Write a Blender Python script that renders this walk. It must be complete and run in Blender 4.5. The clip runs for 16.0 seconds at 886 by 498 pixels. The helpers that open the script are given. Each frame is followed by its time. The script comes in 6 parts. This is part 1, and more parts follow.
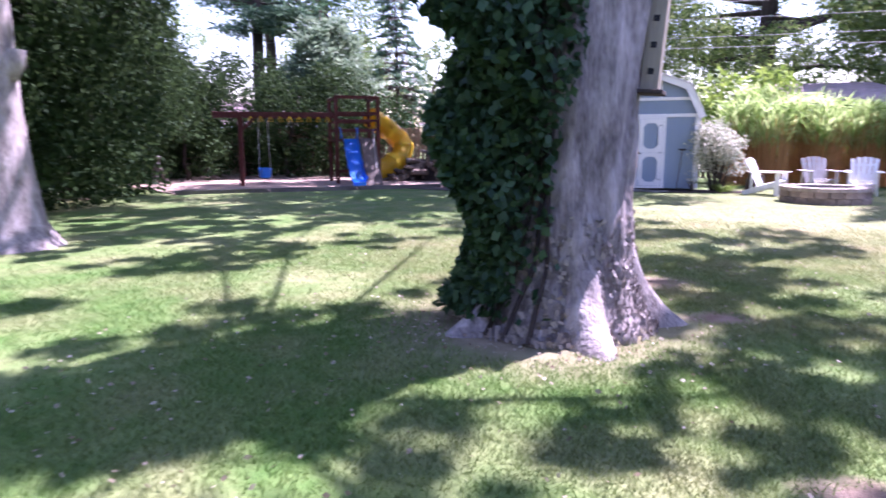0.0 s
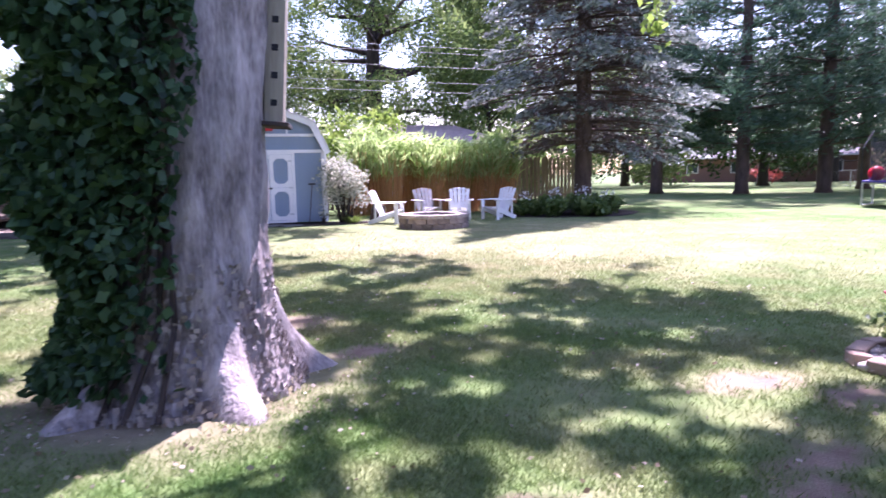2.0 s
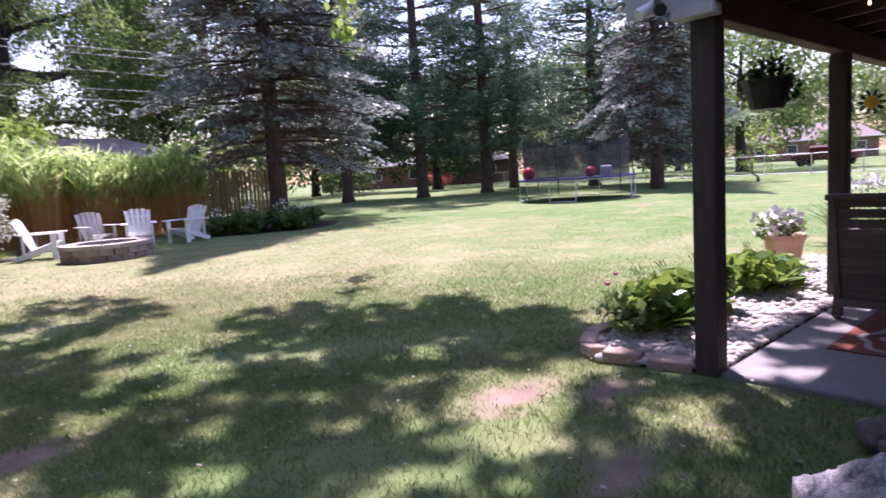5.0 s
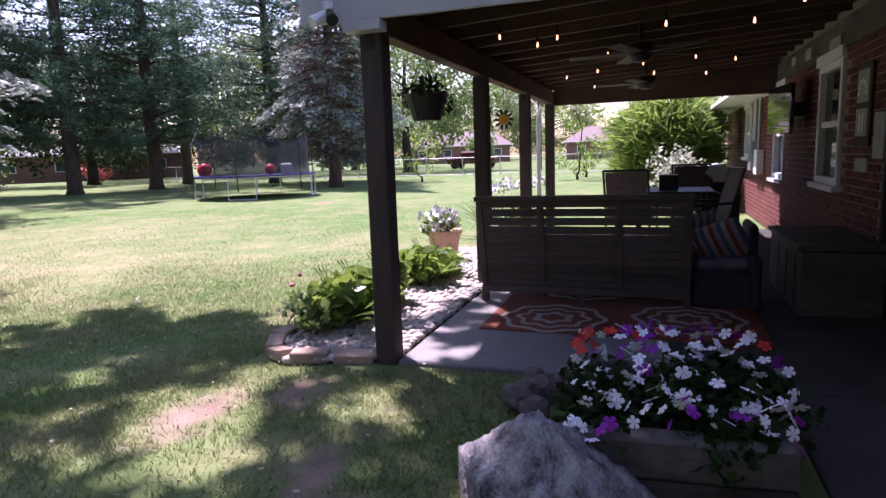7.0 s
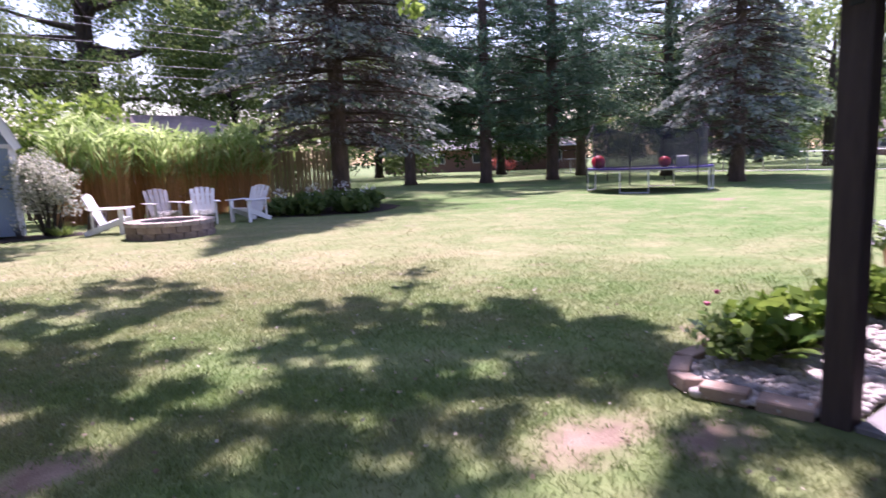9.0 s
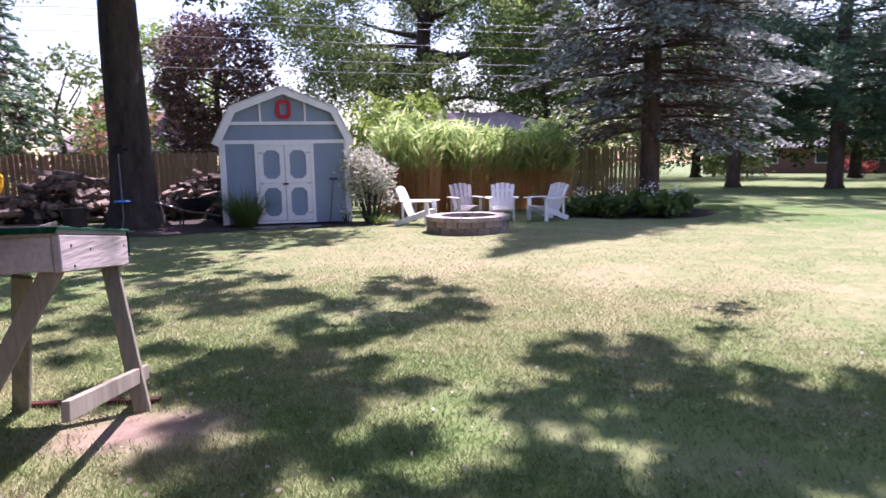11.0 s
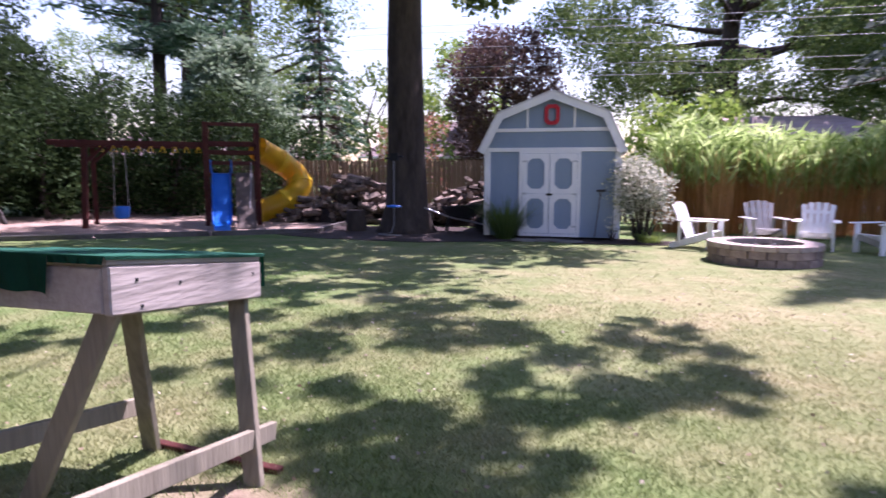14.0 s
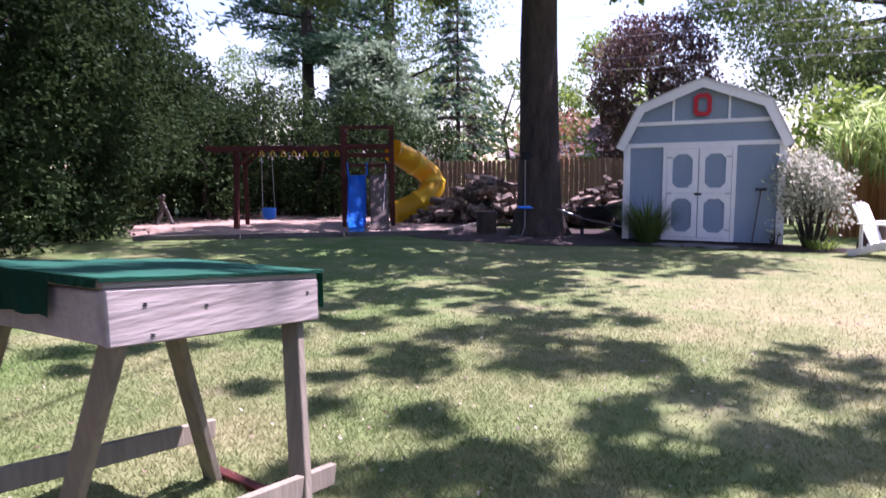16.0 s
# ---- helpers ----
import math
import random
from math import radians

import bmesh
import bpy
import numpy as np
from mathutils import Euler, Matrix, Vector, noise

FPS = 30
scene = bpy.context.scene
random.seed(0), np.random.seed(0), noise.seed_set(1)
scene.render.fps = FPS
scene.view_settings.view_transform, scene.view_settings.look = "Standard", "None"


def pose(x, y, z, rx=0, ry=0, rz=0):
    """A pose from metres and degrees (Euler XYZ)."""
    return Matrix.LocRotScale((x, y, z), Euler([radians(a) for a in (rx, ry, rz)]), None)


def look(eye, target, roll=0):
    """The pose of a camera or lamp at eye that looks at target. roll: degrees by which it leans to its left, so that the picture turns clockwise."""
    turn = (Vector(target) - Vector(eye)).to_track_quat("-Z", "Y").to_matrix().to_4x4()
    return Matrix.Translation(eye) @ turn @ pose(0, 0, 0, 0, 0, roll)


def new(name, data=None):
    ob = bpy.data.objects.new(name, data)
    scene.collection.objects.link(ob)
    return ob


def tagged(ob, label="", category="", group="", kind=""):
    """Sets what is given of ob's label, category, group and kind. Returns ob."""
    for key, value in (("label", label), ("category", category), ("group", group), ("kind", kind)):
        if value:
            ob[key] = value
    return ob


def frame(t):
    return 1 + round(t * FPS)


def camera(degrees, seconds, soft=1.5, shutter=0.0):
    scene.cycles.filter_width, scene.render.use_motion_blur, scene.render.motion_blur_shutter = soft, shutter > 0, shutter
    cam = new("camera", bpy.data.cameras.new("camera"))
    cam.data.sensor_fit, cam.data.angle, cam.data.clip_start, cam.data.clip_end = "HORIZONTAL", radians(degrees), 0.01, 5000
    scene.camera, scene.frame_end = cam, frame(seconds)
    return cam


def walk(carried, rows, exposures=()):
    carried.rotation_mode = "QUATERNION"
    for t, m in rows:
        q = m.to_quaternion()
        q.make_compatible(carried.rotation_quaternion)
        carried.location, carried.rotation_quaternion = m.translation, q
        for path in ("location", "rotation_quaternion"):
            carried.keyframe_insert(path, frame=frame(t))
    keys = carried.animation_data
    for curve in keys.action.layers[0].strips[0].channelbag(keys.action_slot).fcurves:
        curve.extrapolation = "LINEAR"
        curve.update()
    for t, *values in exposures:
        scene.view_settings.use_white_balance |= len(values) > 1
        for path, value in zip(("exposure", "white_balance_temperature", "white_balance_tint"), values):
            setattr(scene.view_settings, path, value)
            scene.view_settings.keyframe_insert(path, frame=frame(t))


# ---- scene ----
cam = camera(71.2, 16.0, shutter=0.5)


PATH = [
    (0, (-2.323, -4.347, 1.303), (-2.877, -2.454, 0.969), -0.3),
    (0.5, (-2.356, -4.14, 1.278), (-2.657, -2.194, 0.924), -0.6),
    (1, (-2.419, -4.071, 1.306), (-2.371, -2.091, 1.025), -2.1),
    (1.5, (-2.392, -4.035, 1.299), (-2.02, -2.1, 0.957), -2.5),
    (2, (-2.311, -3.954, 1.305), (-1.747, -2.049, 1.068), -1.1),
    (2.5, (-2.248, -3.813, 1.307), (-1.532, -1.962, 1.061), -0.3),
    (3, (-2.228, -3.597, 1.299), (-1.305, -1.835, 1.088), -2.4),
    (5.3, (-2.14, -3.135, 1.324), (-0.679, -1.796, 1.057), -3.4),
    (5.5, (-2.164, -3.11, 1.337), (-0.646, -1.839, 1.05), -3.2),
    (6, (-2.15, -3.12, 1.33), (-0.466, -2.089, 1.013), -2.8),
    (6.5, (-2.138, -3.168, 1.305), (-0.309, -2.425, 1.023), -2.2),
    (7, (-2.135, -3.18, 1.348), (-0.242, -2.611, 1.047), -2.0),
    (7.5, (-2.13, -3.15, 1.348), (-0.255, -2.522, 1.049), -2.4),
    (8, (-2.025, -3.05, 1.337), (-0.285, -2.112, 1.035), -2.8),
    (8.5, (-1.923, -2.904, 1.361), (-0.449, -1.583, 1.074), -0.9),
    (9, (-1.788, -2.741, 1.373), (-0.551, -1.196, 1.09), -2.2),
    (9.5, (-1.641, -2.497, 1.364), (-0.532, -0.848, 1.141), -2.1),
    (9.6, (-1.587, -2.457, 1.371), (-0.537, -0.77, 1.142), -2.0),
    (10, (-1.413, -2.316, 1.415), (-0.596, -0.503, 1.203), -1.2),
    (10.2, (-1.35, -2.206, 1.418), (-0.654, -0.347, 1.179), -1.1),
    (12.5, (-0.815, -1.056, 1.427), (-0.59, 0.912, 1.149), -1.0),
    (13, (-0.776, -0.802, 1.441), (-0.644, 1.176, 1.176), -1.1),
    (13.5, (-0.706, -0.573, 1.436), (-0.922, 1.404, 1.222), 1.2),
    (14, (-0.645, -0.425, 1.45), (-1.159, 1.494, 1.214), 0.2),
    (14.5, (-0.643, -0.181, 1.447), (-1.313, 1.696, 1.279), -0.5),
    (15, (-0.69, -0.077, 1.454), (-1.45, 1.764, 1.267), -1.0),
    (15.5, (-0.636, 0.051, 1.451), (-1.584, 1.805, 1.297), 0.8),
    (16, (-0.598, 0.215, 1.455), (-1.534, 1.966, 1.22), -0.6),
]
walk(cam, [(t, look(eye, target, roll)) for t, eye, target, roll in PATH],
     exposures=[(0, 2.25, 5500, 56), (3, 2.05, 5650, 53), (5.5, 1.56, 5850, 50), (7, 1.56, 5850, 50), (7.5, 1.56, 5850, 50), (9, 1.6, 5850, 51), (12.5, 1.6, 5850, 50), (14, 1.56, 5800, 50), (15, 1.5, 5750, 51), (16, 1.62, 5750, 51)])

# ---- world, sun, exposure ----
SUN_EL, SUN_DIR = radians(62), Vector((0.65, 0.76, 0)).normalized()
SHIFT = 1 / math.tan(SUN_EL)          # metres of shadow per metre of height
world = bpy.data.worlds.new("World")
scene.world = world
world.use_nodes = True
wn = world.node_tree.nodes
sky = wn.new("ShaderNodeTexSky")
sky.sky_type, sky.sun_disc = "NISHITA", False
sky.sun_elevation, sky.sun_rotation = SUN_EL, math.atan2(SUN_DIR.x, SUN_DIR.y)
sky.air_density, sky.dust_density, sky.ozone_density = 1.6, 0.8, 1.5
world.node_tree.links.new(sky.outputs[0], wn["Background"].inputs[0])
wn["Background"].inputs[1].default_value = 0.09
sun = new("sun", bpy.data.lights.new("sun", "SUN"))
sun.data.energy, sun.data.angle, sun.data.color = 5.0, radians(0.6), (1.0, 0.95, 0.88)
sun.matrix_world = look((0, 0, 30), Vector((0, 0, 30)) - SUN_DIR * math.cos(SUN_EL) - Vector((0, 0, math.sin(SUN_EL))))

# ---- materials ----


def mat(name, a, b=None, scale=6.0, rough=0.8, bump=0.0, fine=60.0, metal=0.0, stretch=(1, 1, 1), spec=0.3, rand=0.0, coat=None):
    """Two colours mixed by noise at two scales, with fine relief. rand: brightness change from object to object."""
    m = bpy.data.materials.new(name)
    m.use_nodes = True
    nt = m.node_tree
    n, l = nt.nodes, nt.links
    p = n["Principled BSDF"]
    p.inputs["Roughness"].default_value, p.inputs["Metallic"].default_value = rough, metal
    p.inputs["Specular IOR Level"].default_value = spec
    b = b or tuple(c * 0.8 for c in a)
    tc, mp = n.new("ShaderNodeTexCoord"), n.new("ShaderNodeMapping")
    mp.inputs["Scale"].default_value = stretch
    l.new(tc.outputs["Object"], mp.inputs[0])
    n1, n2 = n.new("ShaderNodeTexNoise"), n.new("ShaderNodeTexNoise")
    n1.inputs["Scale"].default_value, n2.inputs["Scale"].default_value = scale, fine
    n1.inputs["Detail"].default_value, n2.inputs["Detail"].default_value = 4, 3
    l.new(mp.outputs[0], n1.inputs[0]), l.new(mp.outputs[0], n2.inputs[0])
    add = n.new("ShaderNodeMath")
    add.operation = "MULTIPLY_ADD"
    l.new(n2.outputs[0], add.inputs[0])
    add.inputs[1].default_value = 0.5
    l.new(n1.outputs[0], add.inputs[2])
    r = n.new("ShaderNodeMapRange")
    r.inputs[1].default_value, r.inputs[2].default_value = 0.5, 1.0
    l.new(add.outputs[0], r.inputs[0])
    mix = n.new("ShaderNodeMix")
    mix.data_type = "RGBA"
    mix.inputs[6].default_value, mix.inputs[7].default_value = (*a, 1), (*b, 1)
    l.new(r.outputs[0], mix.inputs[0])
    out = mix.outputs[2]
    if rand:
        oi, mr, hs = n.new("ShaderNodeObjectInfo"), n.new("ShaderNodeMapRange"), n.new("ShaderNodeHueSaturation")
        mr.inputs[3].default_value, mr.inputs[4].default_value = 1 - rand, 1 + rand
        l.new(oi.outputs["Random"], mr.inputs[0]), l.new(mr.outputs[0], hs.inputs["Value"]), l.new(out, hs.inputs["Color"])
        out = hs.outputs[0]
    l.new(out, p.inputs["Base Color"])
    if bump:
        bp = n.new("ShaderNodeBump")
        bp.inputs["Strength"].default_value, bp.inputs["Distance"].default_value = bump, 0.02
        l.new(add.outputs[0], bp.inputs["Height"]), l.new(bp.outputs[0], p.inputs["Normal"])
    return m


def leafy(name, a, b, trans=0.35, rough=0.5, spec=0.25):
    """Leaves: each one a shade of its own, letting part of the light through."""
    m = bpy.data.materials.new(name)
    m.use_nodes = True
    n, l = m.node_tree.nodes, m.node_tree.links
    p = n["Principled BSDF"]
    g, mix = n.new("ShaderNodeNewGeometry"), n.new("ShaderNodeMix")
    mix.data_type = "RGBA"
    mix.inputs[6].default_value, mix.inputs[7].default_value = (*a, 1), (*b, 1)
    l.new(g.outputs["Random Per Island"], mix.inputs[0])
    l.new(mix.outputs[2], p.inputs["Base Color"])
    p.inputs["Roughness"].default_value, p.inputs["Specular IOR Level"].default_value = rough, spec
    t, hs = n.new("ShaderNodeBsdfTranslucent"), n.new("ShaderNodeHueSaturation")
    hs.inputs["Value"].default_value, hs.inputs["Hue"].default_value = 1.5, 0.485
    l.new(mix.outputs[2], hs.inputs["Color"]), l.new(hs.outputs[0], t.inputs[0])
    ms = n.new("ShaderNodeMixShader")
    ms.inputs[0].default_value = trans
    l.new(p.outputs[0], ms.inputs[1]), l.new(t.outputs[0], ms.inputs[2])
    l.new(ms.outputs[0], n["Material Output"].inputs[0])
    return m


# worn places in the lawn: centre and half widths
PATCHES = [(-2.95, .05, 1.05, .9), (.53, -.93, .36, .2), (.95, -1.35, .26, .16), (-1.6, .55, .3, .2), (-.2, -2.1, .2, .14), (-2.15, 1.72, .55, .32), (.1, -1.9, .3, .15), (-1.35, -1.9, .3, .16)]


def lawn_mat(name, blade):
    """Mown grass with dry straw patches and bare spots; blades and soil share the patches."""
    m = bpy.data.materials.new(name)
    m.use_nodes = True
    n, l = m.node_tree.nodes, m.node_tree.links
    p = n["Principled BSDF"]
    p.inputs["Roughness"].default_value, p.inputs["Specular IOR Level"].default_value = (0.55 if blade else 0.95), 0.2
    tc = n.new("ShaderNodeTexCoord")

    def noise_at(scale, detail, lo, hi):
        t, r = n.new("ShaderNodeTexNoise"), n.new("ShaderNodeMapRange")
        t.inputs["Scale"].default_value, t.inputs["Detail"].default_value = scale, detail
        l.new(tc.outputs["Object"], t.inputs[0]), l.new(t.outputs[0], r.inputs[0])
        r.inputs[1].default_value, r.inputs[2].default_value = lo, hi
        return r.outputs[0]

    def blend(f, a, b):
        x = n.new("ShaderNodeMix")
        x.data_type = "RGBA"
        for s, v in ((x.inputs[0], f), (x.inputs[6], a), (x.inputs[7], b)):
            if isinstance(v, tuple):
                s.default_value = (*v, 1)
            else:
                l.new(v, s)
        return x.outputs[2]
    big, mid, small = noise_at(0.22, 3, 0.42, 0.66), noise_at(1.3, 6, 0.42, 0.68), noise_at(95, 3, 0.3, 0.7)
    tuft = noise_at(7, 5, 0.35, 0.68)
    green = blend(tuft, blend(small, (0.042, 0.098, 0.018), (0.075, 0.15, 0.03)), blend(small, (0.075, 0.135, 0.03), (0.12, 0.185, 0.05)))
    dry = blend(tuft, blend(small, (0.17, 0.158, 0.075), (0.25, 0.225, 0.115)), blend(small, (0.22, 0.2, 0.10), (0.32, 0.29, 0.165)))
    both = n.new("ShaderNodeMath")
    both.operation = "MULTIPLY_ADD"
    l.new(big, both.inputs[0])
    both.inputs[1].default_value = 0.25
    half = n.new("ShaderNodeMath")
    half.operation = "MULTIPLY"
    l.new(mid, half.inputs[0])
    half.inputs[1].default_value = 0.4
    l.new(half.outputs[0], both.inputs[2])
    dist, ring = n.new("ShaderNodeVectorMath"), n.new("ShaderNodeMapRange")
    dist.operation = "DISTANCE"
    dist.inputs[1].default_value = (2.0, 7.5, 0)
    l.new(tc.outputs["Object"], dist.inputs[0]), l.new(dist.outputs["Value"], ring.inputs[0])
    ring.inputs[1].default_value, ring.inputs[2].default_value, ring.inputs[3].default_value, ring.inputs[4].default_value = 2.5, 9.5, 0.46, 0.0
    dryness = n.new("ShaderNodeMath")
    l.new(both.outputs[0], dryness.inputs[0]), l.new(ring.outputs[0], dryness.inputs[1])
    dryness.use_clamp = True
    col = blend(dryness.outputs[0], green, dry)
    if blade:
        g = n.new("ShaderNodeNewGeometry")
        hs, mr = n.new("ShaderNodeHueSaturation"), n.new("ShaderNodeMapRange")
        mr.inputs[3].default_value, mr.inputs[4].default_value = 1.15, 1.8
        l.new(g.outputs["Random Per Island"], mr.inputs[0]), l.new(mr.outputs[0], hs.inputs["Value"]), l.new(col, hs.inputs["Color"])
        t, ms = n.new("ShaderNodeBsdfTranslucent"), n.new("ShaderNodeMixShader")
        ms.inputs[0].default_value = 0.45
        l.new(hs.outputs[0], p.inputs["Base Color"]), l.new(hs.outputs[0], t.inputs[0])
        l.new(p.outputs[0], ms.inputs[1]), l.new(t.outputs[0], ms.inputs[2])
        l.new(ms.outputs[0], n["Material Output"].inputs[0])
    else:
        bare = noise_at(0.55, 6, 0.66, 0.72)
        wob, jit = n.new("ShaderNodeTexNoise"), n.new("ShaderNodeVectorMath")
        wob.inputs["Scale"].default_value, wob.inputs["Detail"].default_value = 4.5, 6
        l.new(tc.outputs["Object"], wob.inputs[0])
        jit.operation = "MULTIPLY_ADD"
        l.new(wob.outputs["Color"], jit.inputs[0]), l.new(tc.outputs["Object"], jit.inputs[2])
        jit.inputs[1].default_value = (.5, .5, 0)
        for bx, by, ra, rc in PATCHES:
            off, scl, ln, edge_ = n.new("ShaderNodeVectorMath"), n.new("ShaderNodeVectorMath"), n.new("ShaderNodeVectorMath"), n.new("ShaderNodeMapRange")
            off.operation, scl.operation, ln.operation = "SUBTRACT", "MULTIPLY", "LENGTH"
            off.inputs[1].default_value, scl.inputs[1].default_value = (bx + .25, by + .25, 0), (1 / ra, 1 / rc, 0)
            l.new(jit.outputs[0], off.inputs[0]), l.new(off.outputs[0], scl.inputs[0]), l.new(scl.outputs[0], ln.inputs[0])
            l.new(ln.outputs["Value"], edge_.inputs[0])
            edge_.inputs[1].default_value, edge_.inputs[2].default_value = 1.4, .35
            most = n.new("ShaderNodeMath")
            most.operation = "MAXIMUM"
            l.new(bare, most.inputs[0]), l.new(edge_.outputs[0], most.inputs[1])
            bare = most.outputs[0]
        col = blend(bare, col, blend(tuft, blend(small, (0.12, 0.085, 0.058), (0.22, 0.155, 0.108)), blend(small, (0.19, 0.14, 0.098), (0.31, 0.235, 0.17))))
        l.new(col, p.inputs["Base Color"])
        bp = n.new("ShaderNodeBump")
        bp.inputs["Strength"].default_value, bp.inputs["Distance"].default_value = 0.35, 0.01
        l.new(small, bp.inputs["Height"]), l.new(bp.outputs[0], p.inputs["Normal"])
    return m


def glow(name, col, strength):
    m = bpy.data.materials.new(name)
    m.use_nodes = True
    p = m.node_tree.nodes["Principled BSDF"]
    p.inputs["Base Color"].default_value = p.inputs["Emission Color"].default_value = (*col, 1)
    p.inputs["Emission Strength"].default_value = strength
    return m


def glassy(name, tint=(0.05, 0.06, 0.07)):
    m = bpy.data.materials.new(name)
    m.use_nodes = True
    p = m.node_tree.nodes["Principled BSDF"]
    p.inputs["Base Color"].default_value, p.inputs["Roughness"].default_value = (*tint, 1), 0.04
    p.inputs["Specular IOR Level"].default_value = 0.8
    return m


def netting(name):
    m = bpy.data.materials.new(name)
    m.use_nodes = True
    n, l = m.node_tree.nodes, m.node_tree.links
    t, ms = n.new("ShaderNodeBsdfTransparent"), n.new("ShaderNodeMixShader")
    n["Principled BSDF"].inputs["Base Color"].default_value = (0.035, 0.035, 0.042, 1)
    n["Principled BSDF"].inputs["Roughness"].default_value = 0.8
    ms.inputs[0].default_value = 0.66
    l.new(t.outputs[0], ms.inputs[1]), l.new(n["Principled BSDF"].outputs[0], ms.inputs[2])
    l.new(ms.outputs[0], n["Material Output"].inputs[0])
    return m


LAWN, BLADE = lawn_mat("lawn", False), lawn_mat("grass_blades", True)
MULCH = mat("mulch", (0.20, 0.135, 0.10), (0.36, 0.27, 0.21), 3, 0.95, 1.0, 40)
DARK_MULCH = mat("dark_mulch", (0.022, 0.015, 0.013), (0.06, 0.042, 0.035), 4, 0.95, 1.0, 45)
BARK = mat("sycamore_bark", (0.11, 0.092, 0.082), (0.46, 0.405, 0.37), 9.0, 0.95, 1.0, 48, stretch=(1, 1, 0.32))
BARK_DARK = mat("dark_bark", (0.026, 0.02, 0.017), (0.078, 0.06, 0.048), 4, 0.95, 1.0, 20, stretch=(1, 1, 0.25))
BARK_PINE = mat("pine_bark", (0.05, 0.035, 0.028), (0.13, 0.09, 0.07), 4, 0.95, 0.8, 20, stretch=(1, 1, 0.3))
IVY = leafy("ivy_leaves", (0.012, 0.042, 0.016), (0.052, 0.112, 0.042), 0.25)
LEAF = leafy("green_leaves", (0.05, 0.1, 0.025), (0.14, 0.2, 0.06), 0.42)
LEAF_BRIGHT = leafy("bright_leaves", (0.09, 0.17, 0.025), (0.2, 0.29, 0.06), 0.45)
LEAF_DARK = leafy("dark_leaves", (0.013, 0.029, 0.01), (0.038, 0.07, 0.022), 0.3, 0.65, 0.06)
LEAF_COPPER = leafy("copper_leaves", (0.065, 0.036, 0.031), (0.155, 0.10, 0.068), 0.35)
LEAF_AUTUMN = leafy("rusty_leaves", (0.14, 0.12, 0.04), (0.28, 0.12, 0.08), 0.4)
SPRUCE = leafy("spruce_needles", (0.045, 0.066, 0.05), (0.29, 0.33, 0.285), 0.28)
PINE = leafy("pine_needles", (0.032, 0.075, 0.042), (0.11, 0.185, 0.11), 0.35)
PINE_LIGHT = leafy("light_pine_needles", (0.1, 0.165, 0.09), (0.23, 0.31, 0.19), 0.35)
VARIEGATED = leafy("variegated_leaves", (0.11, 0.15, 0.08), (0.6, 0.59, 0.47), 0.35)
REED = leafy("reed_leaves", (0.12, 0.22, 0.04), (0.4, 0.5, 0.22), 0.6)
REED_STEM = leafy("reed_stems", (0.26, 0.14, 0.05), (0.5, 0.3, 0.12), 0.5)
HOSTA = leafy("hosta_leaves", (0.06, 0.13, 0.02), (0.2, 0.3, 0.05), 0.35, 0.35)
TWIG = leafy("dead_twigs", (0.06, 0.042, 0.032), (0.16, 0.12, 0.1), 0.1)
FELT = mat("green_felt", (0.004, 0.06, 0.034), (0.008, 0.09, 0.052), 5, 0.95, 0.25, 200)
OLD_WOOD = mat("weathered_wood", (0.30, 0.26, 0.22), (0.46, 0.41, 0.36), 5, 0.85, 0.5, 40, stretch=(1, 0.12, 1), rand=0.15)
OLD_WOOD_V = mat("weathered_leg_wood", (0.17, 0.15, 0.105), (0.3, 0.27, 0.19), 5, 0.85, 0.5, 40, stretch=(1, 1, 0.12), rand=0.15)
PICKET = mat("fence_wood", (0.12, 0.085, 0.055), (0.23, 0.17, 0.11), 3, 0.9, 0.5, 30, stretch=(1, 1, 0.1), rand=0.25)
BLUE = mat("shed_blue_paint", (0.20, 0.26, 0.34), (0.23, 0.29, 0.37), 2.5, 0.7, 0.15, 30, stretch=(1, 1, 0.3))
WHITE = mat("white_paint", (0.70, 0.69, 0.70), (0.80, 0.79, 0.79), 3, 0.6, 0.1, 50)
CHAIR_WHITE = mat("white_chair_paint", (0.68, 0.66, 0.64), (0.8, 0.79, 0.77), 5, 0.55, 0.1, 60)
CHAIR_GREY = mat("grey_chair_wood", (0.33, 0.31, 0.30), (0.44, 0.42, 0.41), 6, 0.8, 0.3, 50)
SHINGLE = mat("pale_shingles", (0.50, 0.48, 0.48), (0.64, 0.62, 0.62), 8, 0.9, 0.4, 80, rand=0.08)
RED_PAINT = mat("red_paint", (0.42, 0.02, 0.03), (0.5, 0.03, 0.04), 5, 0.6)
REDWOOD = mat("red_stained_wood", (0.055, 0.013, 0.01), (0.095, 0.022, 0.016), 6, 0.7, 0.3, 40)
POST = mat("dark_stained_wood", (0.045, 0.032, 0.027), (0.085, 0.06, 0.05), 4, 0.75, 0.4, 35, stretch=(1, 1, 0.15))
JOIST = mat("dark_rafter_wood", (0.07, 0.04, 0.029), (0.13, 0.08, 0.057), 4, 0.8, 0.3, 35, stretch=(1, 0.2, 1))
SOFA = mat("grey_brown_slats", (0.062, 0.046, 0.037), (0.12, 0.093, 0.075), 5, 0.7, 0.4, 40, stretch=(1, 0.15, 1), rand=0.12)
SIDING = mat("grey_siding", (0.42, 0.41, 0.42), (0.5, 0.49, 0.5), 2, 0.6, 0.1, 40)
CONCRETE = mat("concrete", (0.15, 0.14, 0.13), (0.23, 0.215, 0.2), 1.5, 0.9, 0.3, 70)
